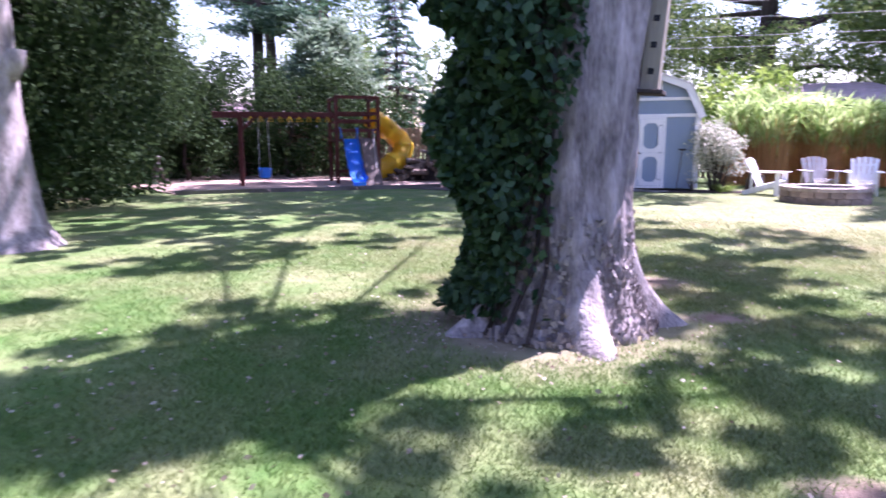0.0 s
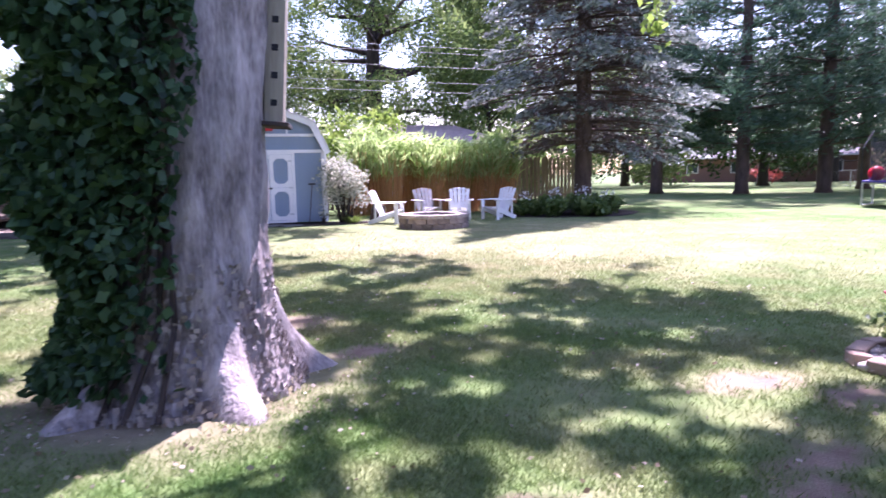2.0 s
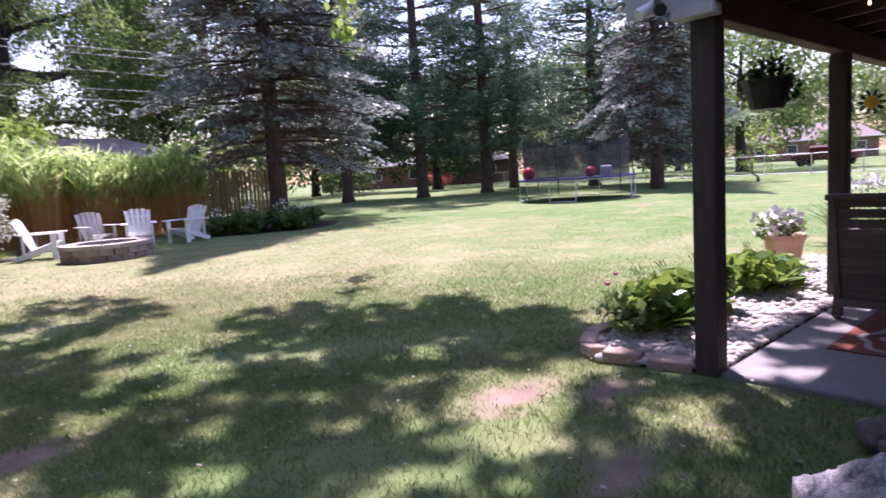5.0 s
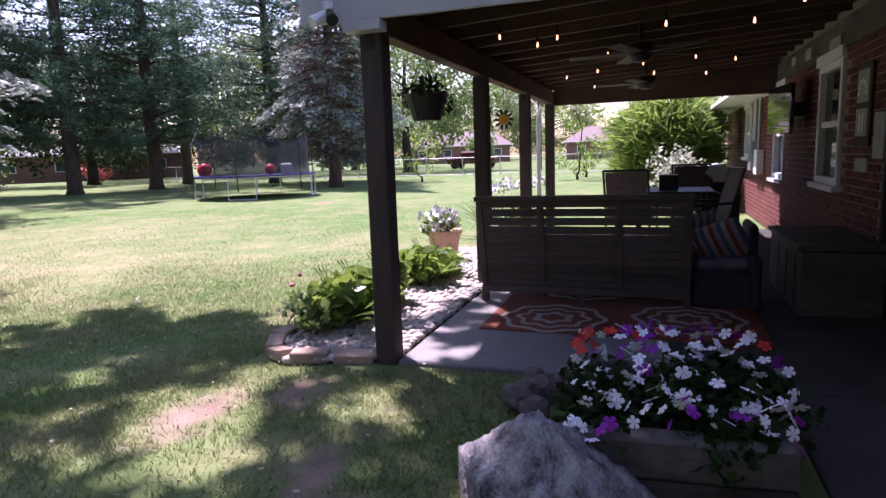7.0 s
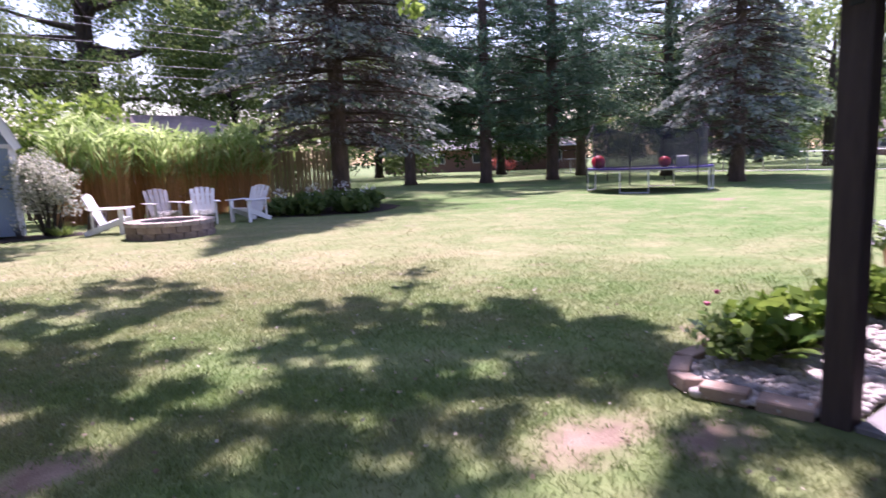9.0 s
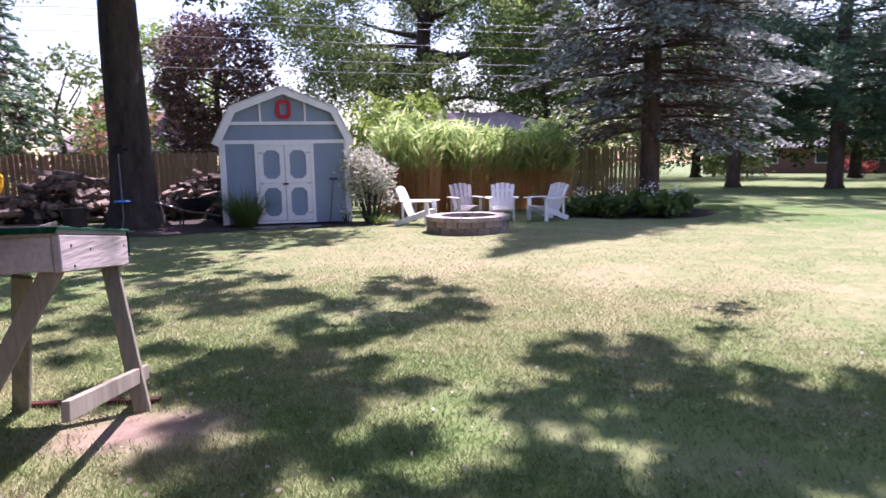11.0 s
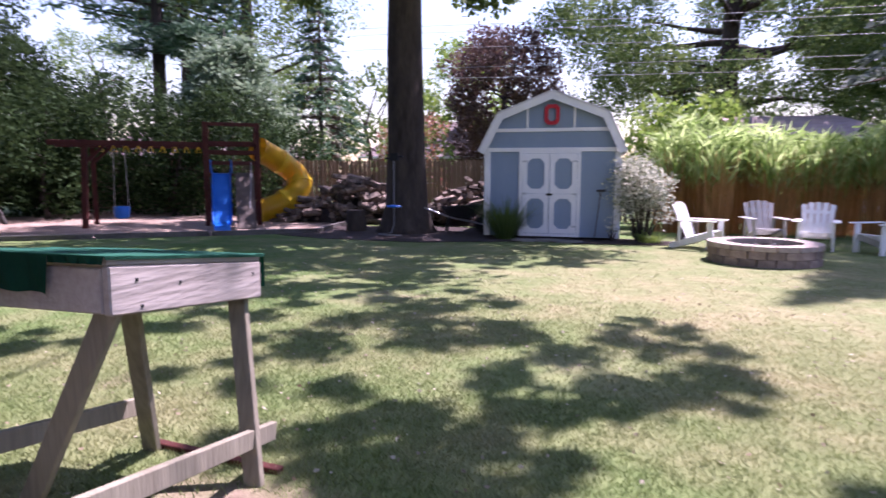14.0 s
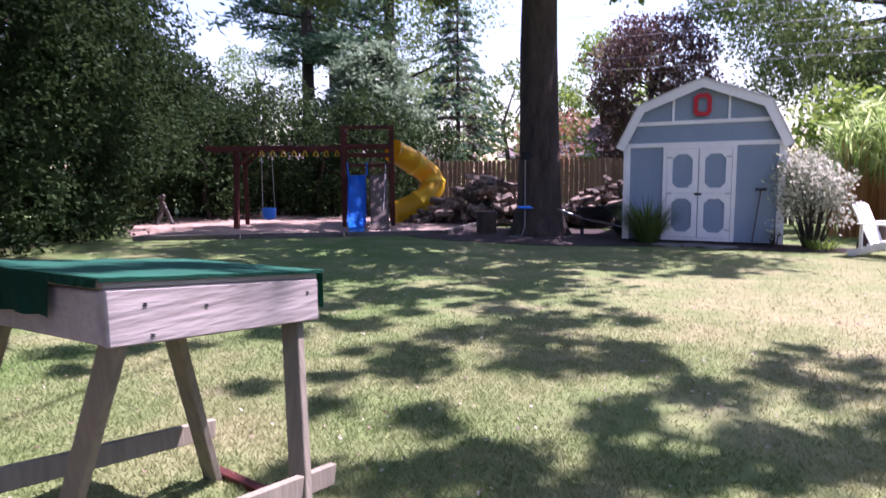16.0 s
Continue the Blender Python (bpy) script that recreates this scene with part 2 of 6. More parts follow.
# concrete with the deep shade by the house put into its colour
SHADED_SLAB = mat("shade_tinted_concrete", (0.035, 0.031, 0.028), (0.07, 0.062, 0.057), 2, 0.9, 0.3, 60)
BRICK = mat("red_brick", (0.10, 0.03, 0.023), (0.18, 0.057, 0.043), 5, 0.9, 0.4, 80, rand=0.3)
MORTAR = mat("mortar", (0.22, 0.185, 0.165), (0.29, 0.25, 0.225), 8, 0.95, 0.3, 80)
ROCK = mat("grey_boulder", (0.045, 0.042, 0.045), (0.40, 0.385, 0.38), 10, 0.85, 1.0, 55)
BROWN_STONE = mat("brown_field_stone", (0.06, 0.048, 0.04), (0.16, 0.13, 0.11), 9, 0.85, 0.6, 60, rand=0.2)
PEBBLE = mat("river_pebbles", (0.28, 0.245, 0.21), (0.52, 0.47, 0.42), 14, 0.8, 0.2, 60)
EDGER = mat("tan_edging_stone", (0.27, 0.19, 0.14), (0.38, 0.28, 0.21), 8, 0.9, 0.4, 60, rand=0.12)
PIT = mat("fire_pit_block", (0.19, 0.135, 0.11), (0.34, 0.26, 0.215), 9, 0.9, 0.5, 60, rand=0.25)
PIT_CAP = mat("fire_pit_cap", (0.30, 0.24, 0.2), (0.44, 0.37, 0.32), 9, 0.9, 0.4, 60, rand=0.15)
ASH = mat("ash_and_soot", (0.03, 0.028, 0.027), (0.10, 0.095, 0.09), 8, 0.95, 0.5)
YELLOW = mat("yellow_plastic", (0.75, 0.48, 0.01), (0.8, 0.54, 0.015), 2, 0.35, 0, 30, spec=0.5)
BLUE_PLASTIC = mat("blue_plastic", (0.01, 0.16, 0.62), (0.012, 0.2, 0.7), 2, 0.35, 0, 30, spec=0.5)
STEEL = mat("galvanised_steel", (0.42, 0.42, 0.43), (0.55, 0.55, 0.56), 8, 0.4, 0, 60, metal=0.8)
DARK_METAL = mat("dark_metal", (0.02, 0.02, 0.021), (0.04, 0.04, 0.042), 8, 0.5, 0.1, 60)
PURPLE = mat("purple_pad", (0.035, 0.025, 0.16), (0.06, 0.04, 0.24), 4, 0.5, 0.1)
BLACK_MAT = mat("black_mat", (0.012, 0.012, 0.013), (0.02, 0.02, 0.022), 6, 0.8)
RED_BALL = mat("red_rubber", (0.5, 0.015, 0.03), (0.6, 0.02, 0.04), 4, 0.4)
NET = netting("black_netting")
TERRACOTTA = mat("peach_terracotta", (0.55, 0.33, 0.22), (0.65, 0.42, 0.3), 6, 0.85, 0.2)
WICKER = mat("dark_wicker", (0.025, 0.026, 0.032), (0.055, 0.055, 0.065), 30, 0.6, 0.8, 120)
CUSHION = mat("grey_cushion", (0.10, 0.10, 0.12), (0.17, 0.17, 0.2), 8, 0.9, 0.3, 150)
SLING = mat("brown_sling", (0.09, 0.07, 0.06), (0.15, 0.12, 0.10), 10, 0.8, 0.3, 150)
PINK_ROOF = mat("pink_roof", (0.15, 0.112, 0.104), (0.22, 0.168, 0.157), 4, 0.9, 0.3, 30)
PALE_ROOF = mat("pale_pink_roof", (0.33, 0.245, 0.225), (0.45, 0.345, 0.315), 4, 0.9, 0.3, 30)
GREY_ROOF = mat("grey_roof", (0.24, 0.215, 0.215), (0.33, 0.30, 0.295), 4, 0.9, 0.3, 30)
HOUSE_BRICK = mat("far_brick", (0.16, 0.085, 0.068), (0.25, 0.14, 0.115), 12, 0.9, 0.3, 40)
LOG = mat("cut_logs", (0.03, 0.02, 0.015), (0.28, 0.22, 0.17), 6, 0.9, 0.5, 30, rand=0.6)
TIMBER = mat("old_timber", (0.045, 0.04, 0.035), (0.17, 0.155, 0.14), 4, 0.9, 0.6, 35, stretch=(0.3, 0.3, 1))
GLASS = glassy("window_glass")
WIRE = mat("cable", (0.2, 0.2, 0.21), (0.28, 0.28, 0.28), 5, 0.6)
BULB = glow("warm_bulb", (1.0, 0.5, 0.2), 1.6)

# ---- building helpers ----


def obj(name, bm_or_mesh, material, parent=None, label="", smooth=False):
    if isinstance(bm_or_mesh, bmesh.types.BMesh):
        me = bpy.data.meshes.new(name)
        bmesh.ops.recalc_face_normals(bm_or_mesh, faces=bm_or_mesh.faces)
        bm_or_mesh.to_mesh(me)
        bm_or_mesh.free()
    else:
        me = bm_or_mesh
    if not me.materials:
        me.materials.append(material)
    if smooth:
        me.polygons.foreach_set("use_smooth", [True] * len(me.polygons))
    ob = new(name, me)
    ob.parent = parent
    if label:
        ob["label"] = label
    return ob


def part(name, bm, material, parent, label="", smooth=False):
    return obj(name, bm, material, parent, label, smooth)


def thing(name, m, label, category, group="", kind=""):
    e = new(name)
    e.empty_display_size = 0.1
    e.matrix_basis = m
    return tagged(e, label, category, group, kind)


def box(bm, x0, y0, z0, x1, y1, z1, bevel=0.0, m=None):
    g = bmesh.ops.create_cube(bm, size=1.0)
    vs = g["verts"]
    for v in vs:
        v.co = Vector((x0 + (v.co.x + .5) * (x1 - x0), y0 + (v.co.y + .5) * (y1 - y0), z0 + (v.co.z + .5) * (z1 - z0)))
    if bevel:
        es = list({e for v in vs for e in v.link_edges})
        vs = list({v for f in bmesh.ops.bevel(bm, geom=es, offset=bevel, segments=1, affect="EDGES")["faces"] for v in f.verts} | {v for v in vs if v.is_valid})
    if m is not None:
        bmesh.ops.transform(bm, matrix=m, verts=vs)
    return vs


def boxed(x0, y0, z0, x1, y1, z1, bevel=0.004, m=None):
    bm = bmesh.new()
    box(bm, x0, y0, z0, x1, y1, z1, bevel, m)
    return bm


def beam(bm, a, b, w, d, roll_up=(0, 0, 1), bevel=0.004):
    """A squared timber from a to b."""
    a, b = Vector(a), Vector(b)
    z = (b - a).normalized()
    x = Vector(roll_up).cross(z)
    if x.length < 1e-4:
        x = Vector((1, 0, 0))
    x.normalize()
    y = z.cross(x)
    m = Matrix((x, y, z)).transposed().to_4x4()
    m.translation = a
    box(bm, -w / 2, -d / 2, 0, w / 2, d / 2, (b - a).length, bevel, m)
    return bm


def beamed(a, b, w, d, roll_up=(0, 0, 1), bevel=0.004):
    return beam(bmesh.new(), a, b, w, d, roll_up, bevel)


def tube(bm, pts, radii, n=8, caps=True, wobble=0.0):
    """A round sweep along points."""
    pts = [Vector(p) for p in pts]
    rings = []
    ref = Vector((0.3, 0.9, 0.1))
    for i, p in enumerate(pts):
        d = (pts[min(i + 1, len(pts) - 1)] - pts[max(i - 1, 0)]).normalized()
        u = d.cross(ref if abs(d.dot(ref.normalized())) < 0.95 else Vector((1, 0, 0))).normalized()
        v = d.cross(u)
        r = radii[i] if hasattr(radii, "__len__") else radii
        rings.append([bm.verts.new(p + (u * math.cos(k * math.tau / n) + v * math.sin(k * math.tau / n)) * r *
                                   (1 + wobble * random.uniform(-1, 1))) for k in range(n)])
    for a, b in zip(rings, rings[1:]):
        for k in range(n):
            bm.faces.new((a[k], a[(k + 1) % n], b[(k + 1) % n], b[k]))
    if caps:
        bm.faces.new(rings[0][::-1]), bm.faces.new(rings[-1])
    return bm


def tubed(pts, radii, n=8, caps=True, wobble=0.0):
    return tube(bmesh.new(), pts, radii, n, caps, wobble)


def lathe(profile, n=20):
    """A turned shape from (radius, height) pairs."""
    bm = bmesh.new()
    rings = [[bm.verts.new((r * math.cos(k * math.tau / n), r * math.sin(k * math.tau / n), z)) for k in range(n)] for r, z in profile]
    for a, b in zip(rings, rings[1:]):
        for k in range(n):
            bm.faces.new((a[k], a[(k + 1) % n], b[(k + 1) % n], b[k]))
    bm.faces.new(rings[0][::-1]), bm.faces.new(rings[-1])
    return bm


def prism(poly, y0, y1):
    """A flat outline in x and z, from depth y0 to y1."""
    bm = bmesh.new()
    a, b = [bm.verts.new((x, y0, z)) for x, z in poly], [bm.verts.new((x, y1, z)) for x, z in poly]
    bm.faces.new(a), bm.faces.new(b[::-1])
    for i in range(len(poly)):
        j = (i + 1) % len(poly)
        bm.faces.new((a[i], b[i], b[j], a[j]))
    return bm


def slab(poly, z0, z1):
    """A flat outline in x and y, from height z0 to z1."""
    bm = bmesh.new()
    a, b = [bm.verts.new((x, y, z0)) for x, y in poly], [bm.verts.new((x, y, z1)) for x, y in poly]
    bm.faces.new(a[::-1]), bm.faces.new(b)
    for i in range(len(poly)):
        j = (i + 1) % len(poly)
        bm.faces.new((a[i], a[j], b[j], b[i]))
    return bm


def ring_prism(outer, inner, y0, y1):
    """A flat frame between two outlines with as many corners."""
    bm = bmesh.new()
    k = len(outer)
    v = [[bm.verts.new((x, y, z)) for x, z in o] for o in (outer, inner) for y in (y0, y1)]
    for i in range(k):
        j = (i + 1) % k
        for a, b in ((0, 2), (1, 3), (0, 1), (2, 3)):
            bm.faces.new((v[a][i], v[a][j], v[b][j], v[b][i]))
    return bm


RNG = np.random.default_rng(7)


def sprays(name, P, length, width, D=None, droop=0.0, spread=1.0, rng=RNG):
    """A mesh of single leaves: pointed four-cornered blades at the points P, pointing along D or any way."""
    n = len(P)
    R = rng.normal(size=(n, 3))
    d = R if D is None else D + R * spread * 0.5
    d[:, 2] -= droop
    d /= np.linalg.norm(d, axis=1, keepdims=True) + 1e-9
    s = np.cross(d, rng.normal(size=(n, 3)))
    s /= np.linalg.norm(s, axis=1, keepdims=True) + 1e-9
    L = (length * rng.uniform(0.6, 1.3, (n, 1)))
    W = width * L / length
    V = np.stack([P - d * L * 0.5, P + s * W * 0.5, P + d * L * 0.5, P - s * W * 0.5], 1).reshape(-1, 3)
    return quads(name, V)


def quads(name, V, k=4):
    """Loose faces of k corners each."""
    n = len(V) // k
    me = bpy.data.meshes.new(name)
    me.vertices.add(k * n), me.loops.add(k * n), me.polygons.add(n)
    me.vertices.foreach_set("co", V.astype(np.float32).ravel())
    me.loops.foreach_set("vertex_index", np.arange(k * n, dtype=np.int32))
    me.polygons.foreach_set("loop_start", np.arange(0, k * n, k, dtype=np.int32))
    me.update(calc_edges=True)
    return me


def clump_points(centres, radii, per, rng=RNG, flat=0.75, shell=0.55):
    """Points in uneven clumps, denser towards each clump's outside."""
    out = []
    for c, r in zip(centres, radii):
        k = int(per * r * r)
        d = rng.normal(size=(k, 3))
        d /= np.linalg.norm(d, axis=1, keepdims=True)
        q = r * rng.uniform(shell, 1.05, (k, 1)) * (1 + 0.25 * np.sin(d[:, :1] * 5 + c[0]) * np.cos(d[:, 1:2] * 4 + c[1]))
        out.append(np.array(c) + d * q * np.array([1, 1, flat]))
    return np.concatenate(out)

# ---- plants ----


def broadleaf(name, m, height, radius, base, trunk_r, leaf, bark, label, seed, leaf_len=0.3, per=150, clumps=26, low=None, category="tree", clump_r=(0.22, 0.4)):
    """A tree with a tapered trunk, limbs, and a crown of leaf clumps."""
    rng = np.random.default_rng(seed)
    random.seed(seed)
    t = thing(name, m, label, category)
    cz, low = (height + base) / 2, base if low is None else low
    bm = bmesh.new()
    pts = [Vector((0, 0, -0.1)), Vector((rng.normal() * .02, rng.normal() * .02, 0.25)), Vector((rng.normal() * .1, rng.normal() * .1, base)),
           Vector((rng.normal() * .3, rng.normal() * .3, cz)), Vector((rng.normal() * .4, rng.normal() * .4, height * 0.93))]
    tube(bm, pts, [trunk_r * 1.5, trunk_r * 1.08, trunk_r * .85, trunk_r * .5, trunk_r * .08], 10, True, 0.05)
    C, R = [], []
    for i in range(clumps):
        a, u = i * 2.4 + rng.uniform(-.4, .4), (i + .5) / clumps
        z = low + (height - low) * u
        w = radius * math.sqrt(max(0.05, 1 - ((z - low) / (height - low) * 1.7 - 0.75) ** 2)) * rng.uniform(0.55, 1.0)
        c = Vector((w * math.cos(a), w * math.sin(a), z))
        C.append(c), R.append(radius * rng.uniform(*clump_r))
        if i % 3 == 0:
            s = pts[2].lerp(pts[4], min(.9, max(0, (z - base) / (height - base + .01) * .75)))
            mid = s.lerp(c, .5) + Vector((rng.normal() * .08, rng.normal() * .08, rng.uniform(-.08, .06))) * radius
            tube(bm, [s, mid, c], [trunk_r * .3, trunk_r * .17, trunk_r * .05], 5, False)
    part("trunk", bm, bark, t, smooth=True)
    P = clump_points(C, R, per, rng)
    part("crown", sprays("crown", P, leaf_len, leaf_len * .6, rng=rng), leaf, t)
    return t


def conifer(name, m, height, radius, clear, trunk_r, leaf, bark, label, seed, step=0.42, spray=0.34, arms=8, dens=1.0, puff=False, droop=0.25, taper=0.75):
    """A spruce or pine: a straight trunk, whorls of branches, sprays of needles along them."""
    rng = np.random.default_rng(seed)
    random.seed(seed)
    t = thing(name, m, label, "tree")
    bm = bmesh.new()
    tube(bm, [(0, 0, -.1), (0, 0, .3), (0.04, 0, height * .5), (0, 0, height)], [trunk_r * 1.35, trunk_r, trunk_r * .6, .02], 10, True, .04)
    P, D = [], []
    z = clear
    while z < height - .3:
        f = (z - clear) / (height - clear)
        L0 = radius * (1 - f) ** (taper if not puff else 0.45) * (1 if f > .08 else .75)
        for k in range(arms):
            if puff and rng.uniform() < .3 + .5 * min(1, max(0, z - 6) / 8):
                continue
            a = rng.uniform(0, math.tau)
            L = L0 * rng.uniform(.6, 1.1)
            out = np.array([math.cos(a), math.sin(a), 0])
            rise = (-droop if not puff else rng.uniform(-.1, .25))
            end = np.array([0, 0, z]) + out * L + np.array([0, 0, L * rise])
            if (puff or k % 2 == 0) and L > .8:
                tube(bm, [(0, 0, z), tuple(np.array([0, 0, z]) + out * L * .5 + [0, 0, L * rise * .3]), tuple(end)], [trunk_r * .16, trunk_r * .09, .008], 4, False)
            if puff:
                for s in np.arange(.35, 1.05, .13):
                    c = np.array([0, 0, z]) + (end - [0, 0, z]) * s + rng.normal(size=3) * .12 * L * .4
                    k2 = int(16 * dens)
                    d = rng.normal(size=(k2, 3)) * [1, 1, .5] + [0, 0, .2]
                    P.append(c + d * .22 * L0 / radius * 1.6), D.append(d)
            else:
                k2 = int(L * 15 * dens) + 3
                s = rng.uniform(.12, 1.0, (k2, 1)) ** .75
                side = np.cross(out, [0, 0, 1])
                w = (rng.uniform(-1, 1, (k2, 1))) * (1 - s * .75) * L * .33
                p = np.array([0, 0, z]) + (end - [0, 0, z]) * s + side * w + rng.normal(size=(k2, 3)) * .05
                p[:, 2] += .12 * L * np.sin(s[:, 0] * 3) - np.abs(w[:, 0]) * .25
                P.append(p), D.append(out + side * np.sign(w) * .8 - np.array([0, 0, .25]))
        z += step * rng.uniform(.8, 1.2)
    part("trunk", bm, bark, t, smooth=True)
    P, D = np.concatenate(P), np.concatenate([np.broadcast_to(d, p.shape) for d, p in zip(D, P)]).copy()
    if not puff:
        inner = np.hypot(P[:, 0], P[:, 1]) < .62 * radius * (1 - P[:, 2] / height) * rng.uniform(.7, 1.3, len(P))
        part("inner_wood", sprays("inner_wood", P[inner], spray * 1.1, spray * .2, D=D[inner], droop=.1, rng=rng), TWIG, t, "bare brown inner twigs")["kind"] = "stuff"
        P, D = P[~inner], D[~inner]
    part("crown", sprays("crown", P, spray, spray * (.38 if not puff else .22), D=D, droop=.1, rng=rng), leaf, t)
    return t


def shrub(name, m, w, d, h, leaf, label, seed, n=9, per=700, size=0.1, z0=0.12, category="shrub", stems=True, r=(0.28, 0.45)):
    rng = np.random.default_rng(seed)
    t = thing(name, m, label, category)
    C = [(rng.uniform(-.62, .62) * w / 2, rng.uniform(-.62, .62) * d / 2, z0 + h * rng.uniform(.25, .78)) for _ in range(n)]
    R = [min(w, d, h) * rng.uniform(*r) for _ in range(n)]
    if stems:
        bm = bmesh.new()
        for c in C:
            tube(bm, [(c[0] * .25, c[1] * .25, -.03), (c[0] * .6, c[1] * .6, c[2] * .55), c], [.018, .012, .005], 5, False)
        part("stem_cluster", bm, BARK_DARK, t)["kind"] = "stuff"
    P = clump_points(C, R, per, rng, .9, .35)
    P = P[P[:, 2] > .03]
    part("foliage", sprays("foliage", P, size, size * .55, rng=rng), leaf, t)
    return t


def arch_leaves(name, m, rng, n, length, width, up=0.9, radius=0.15, segs=4, material=HOSTA, label="", droop=1.0, petiole=False):
    """A tuft of arching strap or heart leaves from one root."""
    V = []
    for _ in range(n):
        a, L = rng.uniform(0, math.tau), length * rng.uniform(.6, 1.1)
        o, side = np.array([math.cos(a), math.sin(a), 0]), np.array([-math.sin(a), math.cos(a), 0])
        p0, lean = o * rng.uniform(0, radius), rng.uniform(.35, 1.0)
        prev = None
        for i in range(segs + 1):
            s = i / segs
            c = p0 + o * L * lean * s * (0.6 + .5 * s) + np.array([0, 0, L * up * (s - droop * lean * .55 * s * s)])
            w = (width * math.sin(math.pi * min(1, .12 + s * .88)) * .5 if not petiole else width * .5 * math.sin(math.pi * max(0, (s - .28) / .72)) ** .8) + .0015
            cur = (c - side * w, c + side * w)
            if prev:
                V += [prev[0], prev[1], cur[1], cur[0]]
            prev = cur
    me = quads(name, np.array(V))
    bm = bmesh.new()
    bm.from_mesh(me)
    bmesh.ops.remove_doubles(bm, verts=bm.verts, dist=1e-5)
    bm.to_mesh(me)
    bm.free()
    return me


# ---- ground ----
gm = bmesh.new()
bmesh.ops.create_grid(gm, x_segments=60, y_segments=60, size=400)
ground = obj("ground", gm, LAWN)
tagged(ground, "mown lawn with dry straw-coloured patches", "lawn", kind="structure")


def bed(name, poly, material, label, z=0.012):
    return tagged(obj(name, slab(poly, -0.05, z), material), label, "ground", kind="structure")


def outline(cx, cy, rx, ry, n=18, seed=1, wob=.12):
    g = random.Random(seed)
    return [(cx + rx * (1 + g.uniform(-wob, wob)) * math.cos(i * math.tau / n), cy + ry * (1 + g.uniform(-wob, wob)) * math.sin(i * math.tau / n)) for i in range(n)]


PLAY = [(-13.9, 9.6), (-7.75, 13.75), (-8.6, 19.6), (-19.5, 19.6), (-20, 13.5)]
bed("ground_mulch_play", PLAY, MULCH, "pale wood mulch under the play set", .02)
bed("ground_mulch_tree", outline(-5.2, 14.5, 4.2, 1.95, 22, 3), DARK_MULCH, "dark mulch round the tree trunk and shed")
bed("ground_mulch_shed", outline(-.9, 13.75, 2.0, .65, 18, 4), DARK_MULCH, "dark mulch bed in front of the shed", .016)
bed("ground_mulch_spruce", outline(7.3, 14.2, 2.3, 1.9, 20, 5), DARK_MULCH, "dark mulch bed round the spruce")
# timber edging of the play area
edge = thing("landscape_edging", pose(0, 0, 0), "dark weathered timber edging along the mulch", "edging")
for a, b in zip(PLAY[:3], PLAY[1:3]):
    a, b = Vector((*a, .05)), Vector((*b, .05))
    k = max(1, round((b - a).length / 2.4))
    for i in range(k):
        part("timber", beamed(a.lerp(b, i / k), a.lerp(b, (i + .985) / k), .1, .13), TIMBER, edge)

# ---- shed ----
SX, SY, SD = -1.955, 14.0, 3.6
shed = thing("garden_shed", pose(SX, SY, 0), "pale blue wooden barn shed with white trim", "shed")
GAM = [(-1.53, .06), (1.53, .06), (1.53, 2.02), (1.15, 2.80), (0, 3.27), (-1.15, 2.80), (-1.53, 2.02)]
part("wall_body", prism(GAM, 0.0, SD), BLUE, shed, "pale blue grooved siding")
for s in (-1, 1):
    part("corner_board", boxed(s * 1.48 - .07, -.03, .05, s * 1.48 + .07, .0, 2.0, .004), WHITE, shed, "white trim")
part("trim_band", boxed(-1.56, -.035, 2.0, 1.56, -.001, 2.09, .004), WHITE, shed, "white trim")
part("trim_band", boxed(-1.28, -.034, 2.45, 1.28, -.001, 2.53, .004), WHITE, shed, "white trim")
for x in (-.56, .5):
    part("trim_post", boxed(x - .022, -.032, 2.53, x + .022, -.001, 2.99, .003), WHITE, shed, "white trim")
RO = [(-1.66, 2.0), (-1.23, 2.85), (0, 3.33), (1.23, 2.85), (1.64, 2.0)]
for (x0, z0), (x1, z1) in zip(RO, RO[1:]):
    n = Vector((-(z1 - z0), x1 - x0)).normalized()
    n = n if n.y > 0 else -n
    part("fascia", prism([(x0, z0), (x1, z1), (x1 - n.x * .15, z1 - n.y * .15), (x0 - n.x * .15, z0 - n.y * .15)], -.14 - .004 * (x0 + x1 > 0) - .008 * (abs(x0 + x1) > 2), -.10), WHITE, shed, "white trim")
    roof = part("roof_panel", prism([(x0, z0), (x1, z1), (x1 + n.x * .03, z1 + n.y * .03), (x0 + n.x * .03, z0 + n.y * .03)], -.16, SD + .12), SHINGLE, shed, "pale grey shingles")
    L = Vector((x1 - x0, z1 - z0)).length
    for k in range(int(L / .16)):
        a = Vector((x0, z0)).lerp(Vector((x1, z1)), k * .16 / L) + n * .03
        b = Vector((x0, z0)).lerp(Vector((x1, z1)), min(1, (k * .16 + .15) / L)) + n * .03
        part("shingle_row", prism([tuple(a), tuple(b), tuple(b + n * .008), tuple(a + n * .008)], -.158, SD + .118), SHINGLE, roof)
part("door_frame", ring_prism([(-.73, .06), (.67, .06), (.67, 2.0), (-.73, 2.0)], [(-.655, .12), (.595, .12), (.595, 1.96), (-.655, 1.96)], -.04, -.001), WHITE, shed, "white trim")


def octagon(x, z, w, h, c):
    return [(x - w + c, z - h), (x + w - c, z - h), (x + w, z - h + c), (x + w, z + h - c), (x + w - c, z + h), (x - w + c, z + h), (x - w, z + h - c), (x - w, z - h + c)]


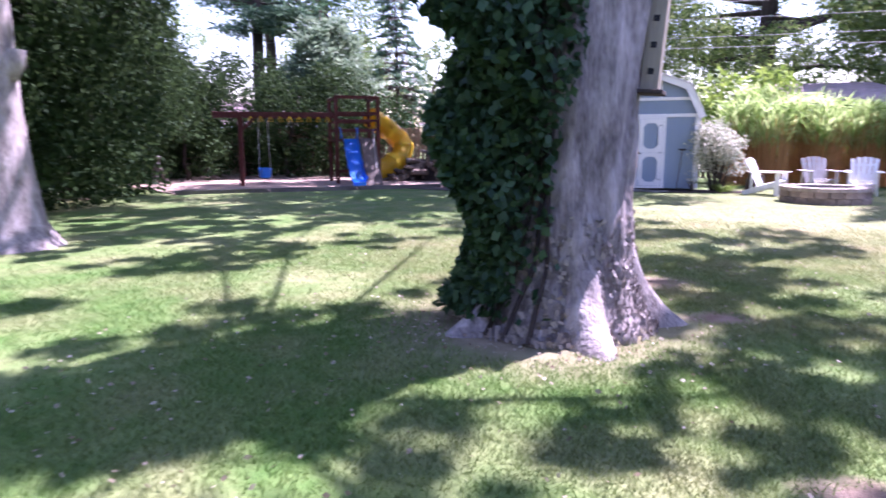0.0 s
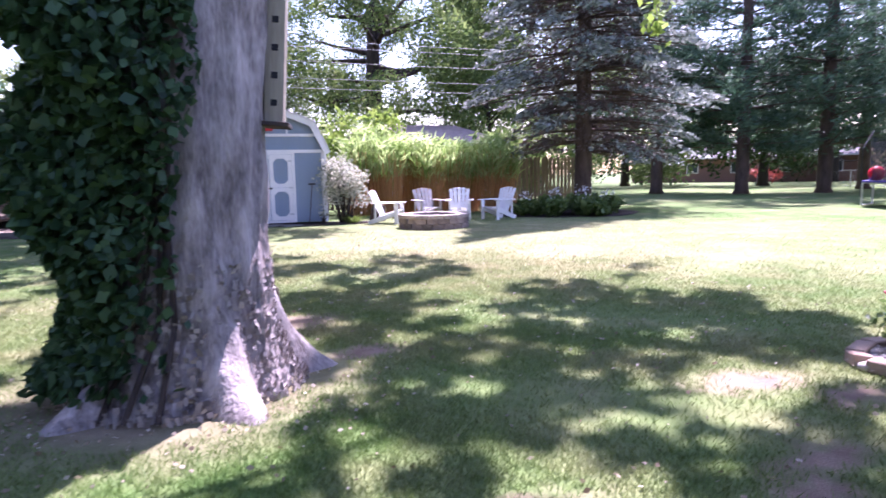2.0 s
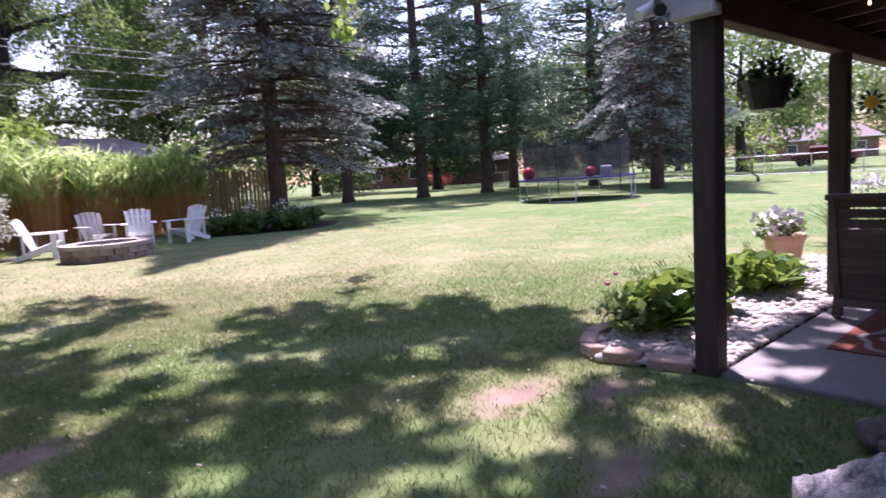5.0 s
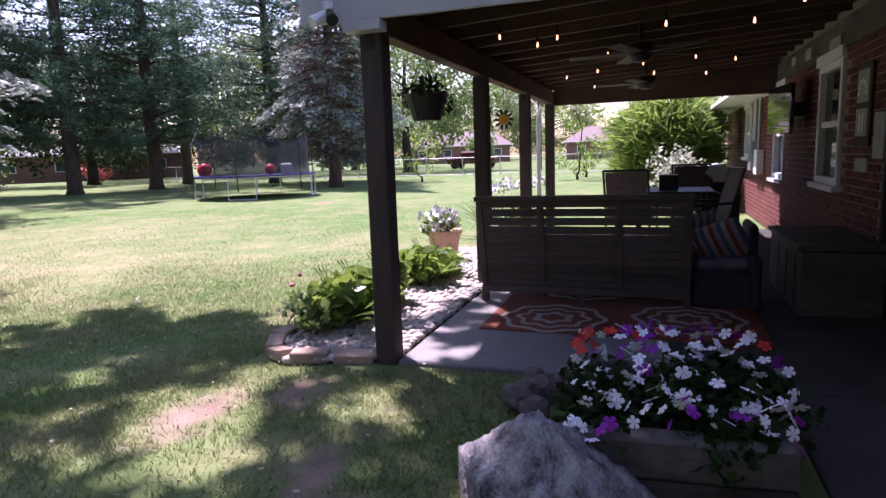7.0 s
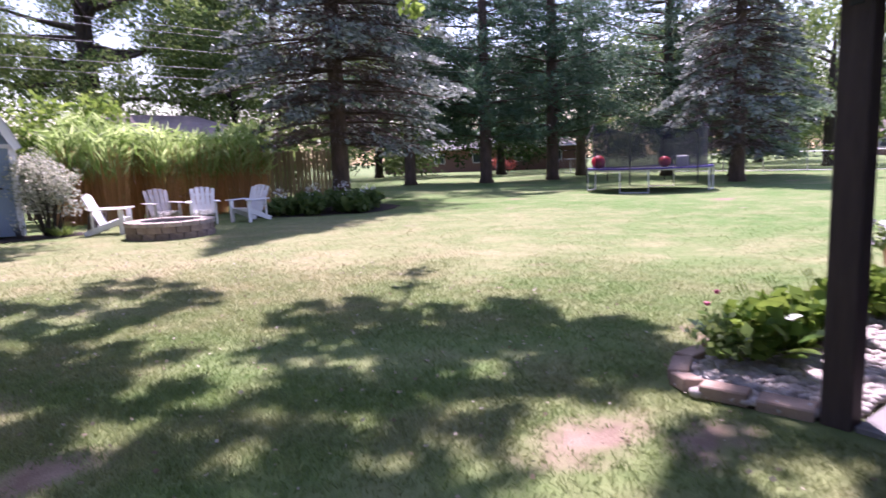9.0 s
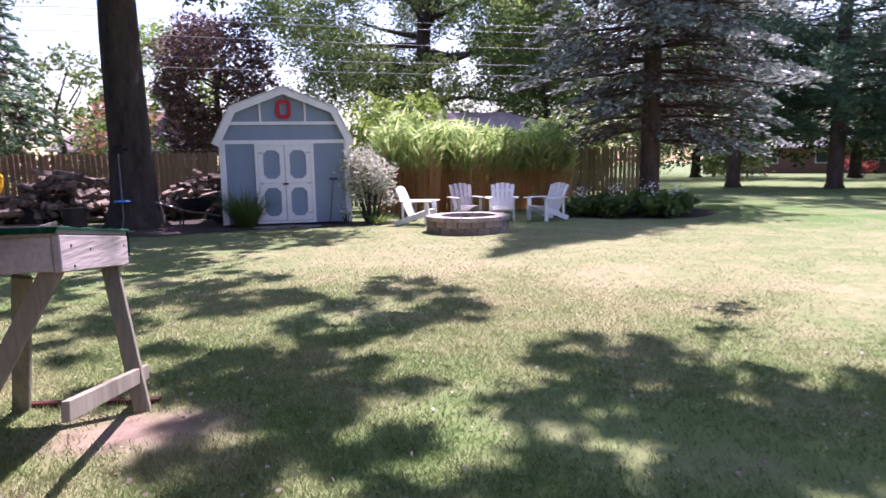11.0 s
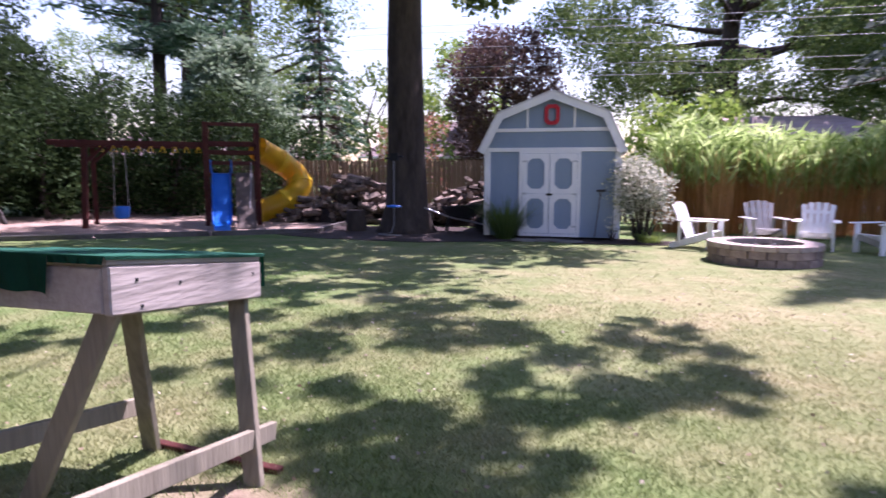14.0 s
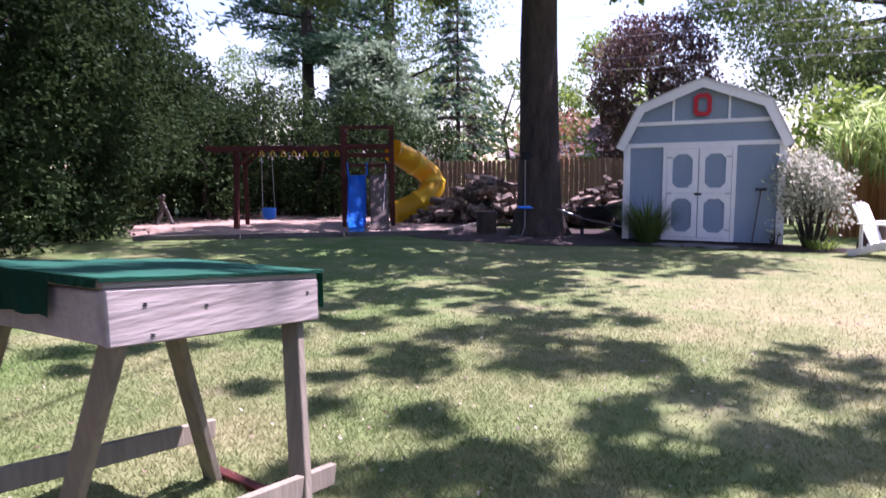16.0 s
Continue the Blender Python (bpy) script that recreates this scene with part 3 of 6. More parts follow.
for s in (-1, 1):
    xc = -.03 + s * .313
    door = part("door", boxed(xc - .307, -.02, .13, xc + .307, -.002, 1.955, .003), BLUE, shed, "pale blue shed door with white octagon frames")
    for zc in (.585, 1.50):
        h = .455
        rect = [(xc - .305, zc - h), (xc + .305, zc - h), (xc + .305, zc - h + .1), (xc + .305, zc + h - .1), (xc + .305, zc + h), (xc - .305, zc + h), (xc - .305, zc + h - .1), (xc - .305, zc - h + .1)]
        part("panel_frame", ring_prism(rect, octagon(xc, zc, .195, .345, .1), -.045, -.021), WHITE, door, "white octagon frame")
    for z in (.3, 1.04, 1.78):
        part("hinge", boxed(xc + s * .2, -.052, z - .02, xc + s * .305, -.046, z + .02, .002), STEEL, door)
part("latch", boxed(-.1, -.06, 1.0, .04, -.046, 1.05, .004), DARK_METAL, shed)
OO = [(-.10, 2.56), (.10, 2.56), (.17, 2.64), (.17, 2.93), (.10, 3.01), (-.10, 3.01), (-.17, 2.93), (-.17, 2.64)]
letter = part("letter_o", ring_prism(OO, [(x * .52, 2.785 + (z - 2.785) * .64) for x, z in OO], -.075, -.036), RED_PAINT, shed, "red wooden letter O")
letter.location.z = .04
rake = thing("garden_hoe", pose(-.95, 13.9, 0), "thin rusty garden hoe leaning on the shed", "tool")
part("pole", tubed([(0, 0, .03), (.12, .06, 1.12)], .011, 6), BARK_PINE, rake)
part("blade", boxed(.02, .045, 1.1, .22, .075, 1.15), DARK_METAL, rake)
for i, (x, y, w) in enumerate(((-2.45, 13.35, .32), (-1.95, 13.42, .36), (-1.5, 13.3, .3))):
    tagged(obj("stepping_stone", slab(outline(x, y, w, w * .6, 9, i + 20), -.02, .045), CONCRETE), "flat pale stepping stone before the shed door", "stone", "stepping stones")

# ---- fence ----
fence = thing("picket_fence", pose(0, 19.8, 0), "brown weathered wooden dog-ear fence", "fence")
FX0, FX1 = -24.0, 10.8
pk = bpy.data.meshes.new("picket")
b_ = prism([(-.068, .04), (.068, .04), (.068, 1.92), (.035, 1.97), (-.035, 1.97), (-.068, 1.92)], -.01, .01)
b_.to_mesh(pk)
b_.free()
x = FX0
while x < FX1:
    o = part("picket", pk, PICKET, fence)
    o.location = (x, random.uniform(-.006, .006), random.uniform(-.03, .02))
    o.rotation_euler = (0, random.uniform(-.012, .012), 0)
    x += .168 if x < 0 else .175
for z in (.4, 1.5):
    part("rail", boxed(FX0, .02, z - .045, FX1, .06, z + .045), PICKET, fence)
for i in range(15):
    part("post", boxed(FX0 + i * 2.38, .06, 0, FX0 + i * 2.38 + .1, .16, 1.9), PICKET, fence)

# ---- fire pit and chairs ----
PX, PY, PR = 1.93, 11.15, .88
pit = thing("fire_pit", pose(PX, PY, 0), "round fire pit of tan concrete blocks with ash inside", "fire pit")


def arc_block(r0, r1, a0, a1, z0, z1):
    bm = bmesh.new()
    v = [bm.verts.new((r * math.cos(a), r * math.sin(a), z)) for z in (z0, z1) for r, a in ((r0, a0), (r1, a0), (r1, (a0 + a1) / 2), (r1, a1), (r0, a1))]
    bm.faces.new(v[4::-1]), bm.faces.new(v[5:])
    for i in range(5):
        j = (i + 1) % 5
        bm.faces.new((v[i], v[j], v[5 + j], v[5 + i]))
    return bm


for row in range(3):
    N = 20 if row < 2 else 16
    me = None
    for i in range(N):
        st = math.tau / N
        if me is None:
            bb = arc_block(.6, PR + (.02 if row == 2 else 0), .012, st - .012, row * .13 + .004, row * .13 + (.126 if row < 2 else .085))
            bmesh.ops.recalc_face_normals(bb, faces=bb.faces)
            me = bpy.data.meshes.new("block")
            bb.to_mesh(me)
            bb.free()
        o = part("block", me, PIT if row < 2 else PIT_CAP, pit)
        o.rotation_euler = (0, 0, (i + .5 * (row % 2)) * st)
        o.scale = (random.uniform(.985, 1.015),) * 2 + (1,)
part("ash_bed", lathe([(.62, -.02), (.62, .1), (.3, .16), (.02, .18)]), ASH, pit, "black ash and charred wood")
for i in range(5):
    a = i * 1.3
    part("charred_log", tubed([(math.cos(a) * .4, math.sin(a) * .4, .14), (-math.cos(a) * .3, -math.sin(a) * .25, .27)], .045, 7), ASH, pit)


def adirondack(m, paint, label):
    """A slatted garden chair with a fan back; it faces its own -y."""
    c = thing("adirondack_chair", m, label, "chair", "chairs round the fire pit")
    for s in (-1, 1):
        part("front_leg", boxed(s * .3 - .02, -.36, 0, s * .3 + .02, -.25, .56), paint, c)
        part("side_rail", beamed((s * .26, -.36, .33), (s * .26, .5, .03), .03, .12), paint, c)
        part("arm", boxed(s * .34 - .075, -.42, .56, s * .34 + .075, .34, .585, .008), paint, c)
        part("arm_support", beamed((s * .29, .3, .12), (s * .29, .3, .56), .04, .05), paint, c)
    for i in range(6):
        y = -.34 + i * .095
        part("seat_slat", boxed(-.27, y, .352 - i * .03, .27, y + .085, .372 - i * .03), paint, c)
    for i in range(5):
        x, u = (i - 2) * .115, abs(i - 2)
        part("back_slat", beamed((x * .85, .16, .2), (x * 1.12, .47, .93 - u * u * .012), .102, .02, (0, 1, 0)), paint, c)
    for z, y in ((.42, .29), (.7, .41)):
        part("back_rail", boxed(-.27, y, z, .27, y + .03, z + .07), paint, c)
    return c


adirondack(pose(1.15, 13.0, 0, 0, 0, 62), CHAIR_WHITE, "white painted wooden Adirondack chair on the lawn")
adirondack(pose(2.55, 14.0, 0, 0, 0, 6), CHAIR_GREY, "grey weathered wooden Adirondack chair behind the fire pit")
adirondack(pose(3.38, 13.45, 0, 0, 0, -18), CHAIR_WHITE, "white painted wooden Adirondack chair facing the fire pit")
adirondack(pose(4.4, 13.0, 0, 0, 0, -65), CHAIR_WHITE, "white painted wooden Adirondack chair turned to the fire pit")

# ---- ivy tree ----
IV = Vector((-2.78, .22, 0))
ivy_tree = thing("shade_tree", pose(*IV), "large old shade tree with flaky grey bark and ivy", "tree")
bm = bmesh.new()
prof = [(-.1, .80), (0, .72), (.12, .62), (.3, .535), (.55, .475), (.95, .435), (1.5, .415), (2.2, .405), (3.0, .40), (4.2, .42), (5.5, .38)]
N = 110
rings = []
ZS = [-.1 + .05 * i for i in range(30)] + [1.45 + .1 * i for i in range(41)]
for z in ZS:
    r = float(np.interp(z, [p[0] for p in prof], [p[1] for p in prof]))
    ring = []
    for k in range(N):
        a = k * math.tau / N
        f = max(0, 1 - max(z, 0) / .9)
        rr = r * (1 + .42 * f * f * (max(0, math.sin(a * 5 + .9)) ** 2 - .3) + .025 * math.sin(a * 9 + z * 2) + .02 * math.sin(a * 17 - z * 3))
        rr += noise.noise((math.cos(a) * 3, math.sin(a) * 3, z * 2)) * .02
        rr += abs(noise.noise((math.cos(a) * 9, math.sin(a) * 9, z * 2.2))) * .03 + noise.noise((math.cos(a) * 22, math.sin(a) * 22, z * 7)) * .008
        ring.append(bm.verts.new((rr * math.cos(a) + .07 * max(0, z), rr * math.sin(a) + .02 * z, z)))
    rings.append(ring)
for A, B in zip(rings, rings[1:]):
    for k in range(N):
        bm.faces.new((A[k], A[(k + 1) % N], B[(k + 1) % N], B[k]))
part("trunk", bm, BARK, ivy_tree, smooth=True)
# loose bark flakes round the foot and up the trunk
rng = np.random.default_rng(3)
V = []
for _ in range(3000):
    a, z = rng.uniform(0, math.tau), .02 + .8 * rng.uniform() ** 1.7
    r = np.interp(z, [p[0] for p in prof], [p[1] for p in prof]) * (1.0 + .05 * rng.uniform())
    c = np.array([r * math.cos(a) + .07 * z, r * math.sin(a) + .02 * z, z])
    o, s = np.array([math.cos(a), math.sin(a), .15]), np.array([-math.sin(a), math.cos(a), rng.normal() * .3])
    u = np.array([0, 0, 1.0]) + rng.normal(size=3) * .25
    w, h = rng.uniform(.006, .018), rng.uniform(.008, .026)
    V += [c - s * w - u * h + o * .003, c + s * w - u * h + o * .012, c + s * w + u * h + o * .004, c - s * w + u * h + o * .013]
part("loose_bark", quads("loose_bark", np.array(V)), leafy("bark_flakes", (0.15, 0.13, 0.115), (0.4, 0.36, 0.33), 0.0, 0.95), ivy_tree, "loose flaking grey bark")["kind"] = "stuff"
# limbs, and unseen boughs placed so that their shade lies over the lawn
bm = bmesh.new()
top = Vector((.4, .1, 5.2))
SHADE = [(1.2, .5, 1.2), (.3, 1.0, .9), (1.5, -.3, .8), (1.7, 1.3, .8), (.9, -.3, .5), (-1.0, 2.2, .7), (-1.2, 4.6, 1.3), (-2.6, 5.2, 1.2), (-.1, 4.9, .7), (-3.2, 3.6, 1.0),
         (-4.6, 5.2, 1.1), (-1.3, 3.0, .9), (-5.6, 3.6, .9), (-7.4, 1.3, .9), (-4.9, -.6, 1.0), (-4.2, -2.4, 1.3), (-3.0, -2.1, .8), (-1.4, -.4, .4), (-1.0, -2.5, .6), (.2, -2.0, .8),
         (-8.0, -1.2, 1.4), (-6.0, -3.6, 1.3), (-3.0, -5.0, 1.6), (-7.6, 4.2, .9), (.5, -2.9, 1.2), (2.3, -2.4, .7), (1.7, -3.0, .8), (-.9, -1.0, .75), (-.3, -1.7, .5), (.2, .0, .8), (-1.5, 1.4, .7), (1.1, -1.7, .8), (-.3, -3.2, 1.0), (1.6, .2, 1.0), (-2.0, 2.6, .9), (-9.5, 6.2, 1.2), (2.3, -2.0, .55), (3.0, -2.1, .6), (-1.7, .2, .5), (.8, 1.9, .8), (1.9, .6, .8), (1.0, 2.5, .55), (-6.6, 1.9, 1.0), (-6.6, 2.6, .6), (-7.6, 2.8, .8), (-7.0, 7.4, 1.0), (-10.5, 2.5, 1.3), (-.6, -4.6, 1.2), (-3.4, .9, .9), (-2.2, 6.6, .7), (-3.6, 6.8, .8), (-.3, 5.7, .5), (.1, 4.0, .5), (-5.3, -1.9, .9), (-3.5, -.4, .8), (-5.6, -2.8, 1.0), (-3.6, -3.4, 1.1), (-1.6, 1.9, .5), (-9.0, 3.2, 1.0), (-8.6, 4.6, 1.0), (-10.2, 4.2, 1.2), (-9.2, 1.6, .8), (-7.4, 5.8, .9), (-11.5, 5.8, 1.2), (-9.8, 7.4, 1.1), (-11.5, 3.4, 1.1), (-6.0, 7.6, .9), (-4.4, -1.5, .9), (-6.6, -2.4, 1.1), (-4.5, -3.5, 1.1), (-.8, .3, .65), (-.2, .6, .5), (-1.2, 1.3, .6), (-.4, -.6, .5), (-1.3, -1.0, .5), (-1.4, .4, .45), (-1.9, -.7, .45), (-2.3, -1.5, .4), (-1.6, -1.8, .4), (-.2, -.9, .4), (-8.4, 8.6, 1.0), (-10.5, 9.0, 1.1), (-7.6, 7.2, .9), (-5.2, 8.8, .8), (-4.6, 6.4, .6), (-2.2, 9.6, .8), (-3.6, 9.0, .9), (-1.2, 10.2, .6), (-5.0, 10.2, .9), (-3.0, 11.0, .7), (-6.4, 9.6, .8)]
C, R, HIGH = [], [], []
for i, (x, y, r) in enumerate(SHADE):
    h = 7.5 + (i * 37 % 11) * .35
    off = SUN_DIR * SHIFT * h
    c = Vector((x + off.x - IV.x, y + off.y - IV.y, h))
    for k in range(6):                   # an uneven bough: small leaf clumps with gaps, and a higher one in line with the sun, added to block skylight
        q, w = k * 2.4 + i, r * .88 * math.sqrt((k + .3) / 6)
        up = rng.uniform(-.5, .5)
        C.append(c + Vector((w * math.cos(q) + SUN_DIR.x * SHIFT * up, w * math.sin(q) + SUN_DIR.y * SHIFT * up, up)))
        R.append(r * rng.uniform(.2, .44))
        HIGH.append(C[-1] + (Vector((0, 0, 1)) + SUN_DIR * SHIFT) * rng.uniform(2.0, 4.0))
    mid = top.lerp(c, .5) + Vector((0, 0, .9))
    if i % 8 == 0:
        tube(bm, [top, mid, c], [.035, .018, .006], 5, False)
part("limbs", bm, BARK, ivy_tree)
P = np.concatenate([clump_points(C, R, 900, rng, .5, .1), clump_points(HIGH, R, 500, rng, .5, .1)])
part("crown", sprays("crown", P, .19, .145, rng=rng), LEAF, ivy_tree, "broad green leaves")
# low twig tips that hang into view over the lawn
tip = [Vector((6.6, 4.5, 3.5)), Vector((6.9, 4.9, 3.9)), Vector((6.3, 4.2, 4.1))]
part("twig", tubed([(6.6, 4.6, 8.0), (6.7, 4.6, 5.5), (6.6, 4.5, 3.6)], [.03, .02, .006], 5), BARK, ivy_tree)
P = clump_points([t_ for t_ in tip], [.24, .3, .3], 420, rng, 1.3, .1)
part("hanging_leaves", sprays("hanging_leaves", P, .16, .11, rng=rng), LEAF_BRIGHT, ivy_tree)
# ivy mantle on the side away from the shed
Q, Dn = [], []
for _ in range(34000):
    z = .12 + 5.2 * rng.uniform() ** .8
    wide = .55 + .45 * min(1, z / 2.2)
    a = math.radians(199) + rng.normal() * wide * .62
    if z > 1.6 and rng.uniform() < .25:
        a += .35
    if abs(a - math.radians(199)) > 1.25 + .12 * math.sin(z * 4):
        continue
    r0 = np.interp(z, [p[0] for p in prof], [p[1] for p in prof])
    bulk = (.20 + .56 * min(1, max(0, z - .4) / 2.2)) * math.exp(-((a - math.radians(199)) / 1.05) ** 2) * (1 + .35 * math.sin(z * 5 + a * 4))
    rr = r0 + .03 + bulk * rng.uniform(.35, 1.05)
    o = np.array([math.cos(a), math.sin(a), 0])
    Q.append([rr * o[0] + .07 * z, rr * o[1] + .02 * z, z]), Dn.append(o * .7 + np.array([0, 0, -.6]))
part("ivy", sprays("ivy", np.array(Q), .082, .066, D=np.array(Dn), rng=rng), IVY, ivy_tree, "dark green ivy climbing the trunk")
bmv = bmesh.new()
for i in range(14):
    a = math.radians(205 + (i - 7) * 9)
    tube(bmv, [(np.interp(z, [p[0] for p in prof], [p[1] for p in prof]) * 1.03 * math.cos(a + .1 * math.sin(z * 3 + i)) + .07 * z,
               np.interp(z, [p[0] for p in prof], [p[1] for p in prof]) * 1.03 * math.sin(a + .1 * math.sin(z * 3 + i)) + .02 * z, z) for z in (.02, .5, 1.1, 1.8, 2.6, 3.6)], .018, 5)
part("vines", bmv, BARK_DARK, ivy_tree)
# bird house on the trunk
bh = thing("bird_house", pose(IV.x + .6, IV.y + .05, 1.66, 0, 4, -8), "tall weathered grey wooden bird house on the trunk", "bird house")
part("box", boxed(-.06, -.1, 0, .06, .06, 1.0), OLD_WOOD_V, bh)
part("roof", boxed(-.09, -.15, 1.0, .09, .1, 1.03), OLD_WOOD_V, bh)
part("perch_shelf", boxed(-.1, -.16, -.03, .1, .1, 0), BARK_DARK, bh)
for i in range(5):
    part("hole", boxed(-.02, -.104, .1 + i * .17, .02, -.1, .14 + i * .17, 0), BLACK_MAT, bh)

# ---- green felt table ----
table = thing("putting_table", pose(-2.305, 1.315, 0, 0, 0, -1.0), "weathered wooden table with a green felt top", "table")
TL, TW = .86, .935                     # along -x, along +y
part("front_board", boxed(-.035, 0, .85, 0, TW, 1.028, .006), OLD_WOOD, table)
part("side_board", boxed(-TL, 0, .855, -.037, .035, 1.02, .006), OLD_WOOD, table)
part("side_board", boxed(-TL, TW - .035, .855, -.037, TW, 1.02, .006), OLD_WOOD, table)
part("back_board", boxed(-TL, .037, .855, -TL + .035, TW - .037, 1.02, .006), OLD_WOOD, table)
part("deck", boxed(-TL, 0, 1.03, -.004, TW, 1.058, .004), OLD_WOOD, table)
bm = bmesh.new()
bmesh.ops.create_grid(bm, x_segments=26, y_segments=20, size=.5)
for v in bm.verts:
    u, w = v.co.x + .5, v.co.y + .5
    v.co = Vector((-TL - .03 + u * (TL + .036), -.02 + w * (TW + .05), 1.064 + .006 * noise.noise((u * 9, w * 9, 0)) + (.004 * math.sin(w * 21) if u > .97 else 0)))
bmesh.ops.solidify(bm, geom=bm.faces[:], thickness=.006)
felt = part("felt", bm, FELT, table, "emerald green felt cloth", True)
bm = bmesh.new()
for (x0, y0), (x1, y1), dz in (((-TL - .03, -.024), (-.24, -.024), .14), ((-.24, -.024), (.006, -.024), .03), ((.007, -.02), (.007, TW + .03), .012), ((.0, TW + .03), (-TL, TW + .03), .16)):
    k = 14
    pts = [(x0 + (x1 - x0) * i / k, y0 + (y1 - y0) * i / k) for i in range(k + 1)]
    tops = [bm.verts.new((x, y, 1.063)) for x, y in pts]
    bots = [bm.verts.new((x + (.01 * math.sin(i * 2.1) if dz > .02 else 0), y + .008 * math.sin(i * 1.7), 1.063 - dz * (1 + .03 * math.sin(i * 1.9)))) for i, (x, y) in enumerate(pts)]
    for i in range(k):
        bm.faces.new((tops[i], tops[i + 1], bots[i + 1], bots[i]))
bmesh.ops.solidify(bm, geom=bm.faces[:], thickness=.005)
part("felt_edge", bm, FELT, felt)
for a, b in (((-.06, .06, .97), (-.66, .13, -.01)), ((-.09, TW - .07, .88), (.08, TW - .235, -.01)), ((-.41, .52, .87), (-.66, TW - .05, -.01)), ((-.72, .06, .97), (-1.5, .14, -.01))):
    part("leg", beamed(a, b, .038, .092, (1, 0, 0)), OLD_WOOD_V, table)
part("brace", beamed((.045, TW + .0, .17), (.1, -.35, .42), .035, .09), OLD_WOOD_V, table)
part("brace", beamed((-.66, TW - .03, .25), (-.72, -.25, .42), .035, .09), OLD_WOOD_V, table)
part("foot_rail", beamed((-.72, TW - .0, .015), (.14, TW - .1, .015), .05, .03), REDWOOD, table)
for y, z in ((.12, .97), (.14, .87), (.86, .965), (.35, .95)):
    part("screw", boxed(-.001, y, z, .003, y + .012, z + .012, 0), DARK_METAL, table)

# the whole top slopes gently down along its length
for o in [c for c in table.children_recursive if c.name.split(".")[0] in ("front_board", "side_board", "back_board", "deck", "felt", "felt_edge", "screw")]:
    for v in o.data.vertices:
        v.co.z += .107 * (1 - v.co.y / TW)

# ---- play set ----
PM = pose(-11.3, 15.65, 0, 0, 0, 34)
play = thing("play_set", PM, "red-stained wooden play set with monkey bars", "play set")
for x, y in ((-.75, -.7), (.65, -.7), (-.75, .9), (.65, .9)):
    part("tower_post", boxed(x - .06, y - .06, 0, x + .06, y + .06, 2.9), REDWOOD, play)
part("platform", boxed(-.8, -.75, 1.42, .7, .95, 1.48), REDWOOD, play)
for z in (1.75, 2.05, 2.3):
    for y in (-.72, .92):
        part("rail", boxed(-.75, y - .02, z, .65, y + .02, z + .08), REDWOOD, play)
for z in (2.3, 2.8):
    for x in (-.75, .65):
        part("rail", boxed(x - .02, -.7, z, x + .02, .9, z + .08), REDWOOD, play)
part("roof_beam", boxed(-.8, -.75, 2.8, .7, -.65, 2.9), REDWOOD, play)
part("swing_beam", beamed((-.7, .2, 2.28), (-4.6, .3, 2.28), .12, .18), REDWOOD, play)
part("swing_beam", beamed((-.7, -.6, 2.28), (-4.6, -.5, 2.28), .1, .14), REDWOOD, play)
for y in (-.45, .55):
    part("swing_post", beamed((-3.75, y, 2.36), (-3.8, y * 1.5, 0), .13, .13), REDWOOD, play)
    part("brace", beamed((-3.75, y, 1.76), (-3.25, y, 2.26), .08, .08), REDWOOD, play)
for i in range(9):
    x = -.95 - i * .31
    r = part("trapeze_ring", tubed([(x, -.1, 2.27), (x - .07, -.1, 2.07), (x + .07, -.1, 2.07), (x, -.1, 2.27)], .015, 6), YELLOW, play, "yellow hanging grip")
part("rung", boxed(-.75, -.78, .4, -.05, -.72, .48), REDWOOD, play)
bl = thing("straight_slide", PM @ pose(-.35, -.78, 0), "bright blue plastic slide", "slide")
prof2 = [(0.0, 1.5), (-.15, 1.48), (-.6, 1.05), (-1.1, .5), (-1.45, .24), (-1.85, .16)]
bm = bmesh.new()
rows = [[bm.verts.new((x, y, z + dz)) for x, dz in ((-.25, .16), (-.21, .0), (.21, .0), (.25, .16))] for y, z in prof2]
for A, B in zip(rows, rows[1:]):
    for k in range(3):
        bm.faces.new((A[k], A[k + 1], B[k + 1], B[k]))
bmesh.ops.solidify(bm, geom=bm.faces[:], thickness=.03)
part("chute", bm, BLUE_PLASTIC, bl, smooth=False)
part("foot", boxed(-.2, -1.8, 0, .2, -1.7, .15), BLUE_PLASTIC, bl)
for s in (-.27, .27):
    part("hand_grip", tubed([(s, .0, 1.5), (s, .0, 1.85), (s, .2, 1.85)], .02, 6), BLUE_PLASTIC, bl)
cl = thing("climbing_ramp", PM @ pose(.26, -.78, 0), "grey plank climbing ramp with a rope", "ramp")
part("board", beamed((0, -1.25, .02), (0, 0, 1.5), .04, .5, (1, 0, 0)), SOFA, cl)
for i in range(5):
    part("cleat", beamed((-.25, -1.1 + i * .24, .16 + i * .29), (.25, -1.1 + i * .24, .16 + i * .29), .04, .04), TIMBER, cl)
part("rope", tubed([(.2, .0, 1.8), (.15, -.5, 1.0), (.1, -.9, .55)], .015, 5), WIRE, cl)
yt = thing("tube_slide", PM @ pose(.16, 0, 0), "yellow plastic spiral tube slide", "slide")
pts = [(.55, .75, 2.25), (.85, 1.0, 2.1), (1.3, 1.35, 1.85), (1.75, 1.5, 1.5), (1.9, 1.35, 1.15), (1.65, 1.05, .8), (1.2, .85, .52), (.75, .75, .36), (.45, .7, .3)]
q = []
for i in range(len(pts) - 1):
    for s in range(4):
        q.append(Vector(pts[i]).lerp(Vector(pts[i + 1]), s / 4))
q = [Vector(q[0])] + [(q[i - 1] + q[i] * 2 + q[i + 1]) / 4 for i in range(1, len(q) - 1)] + [q[-1]]
bm = tubed(q, .37, 18, False)
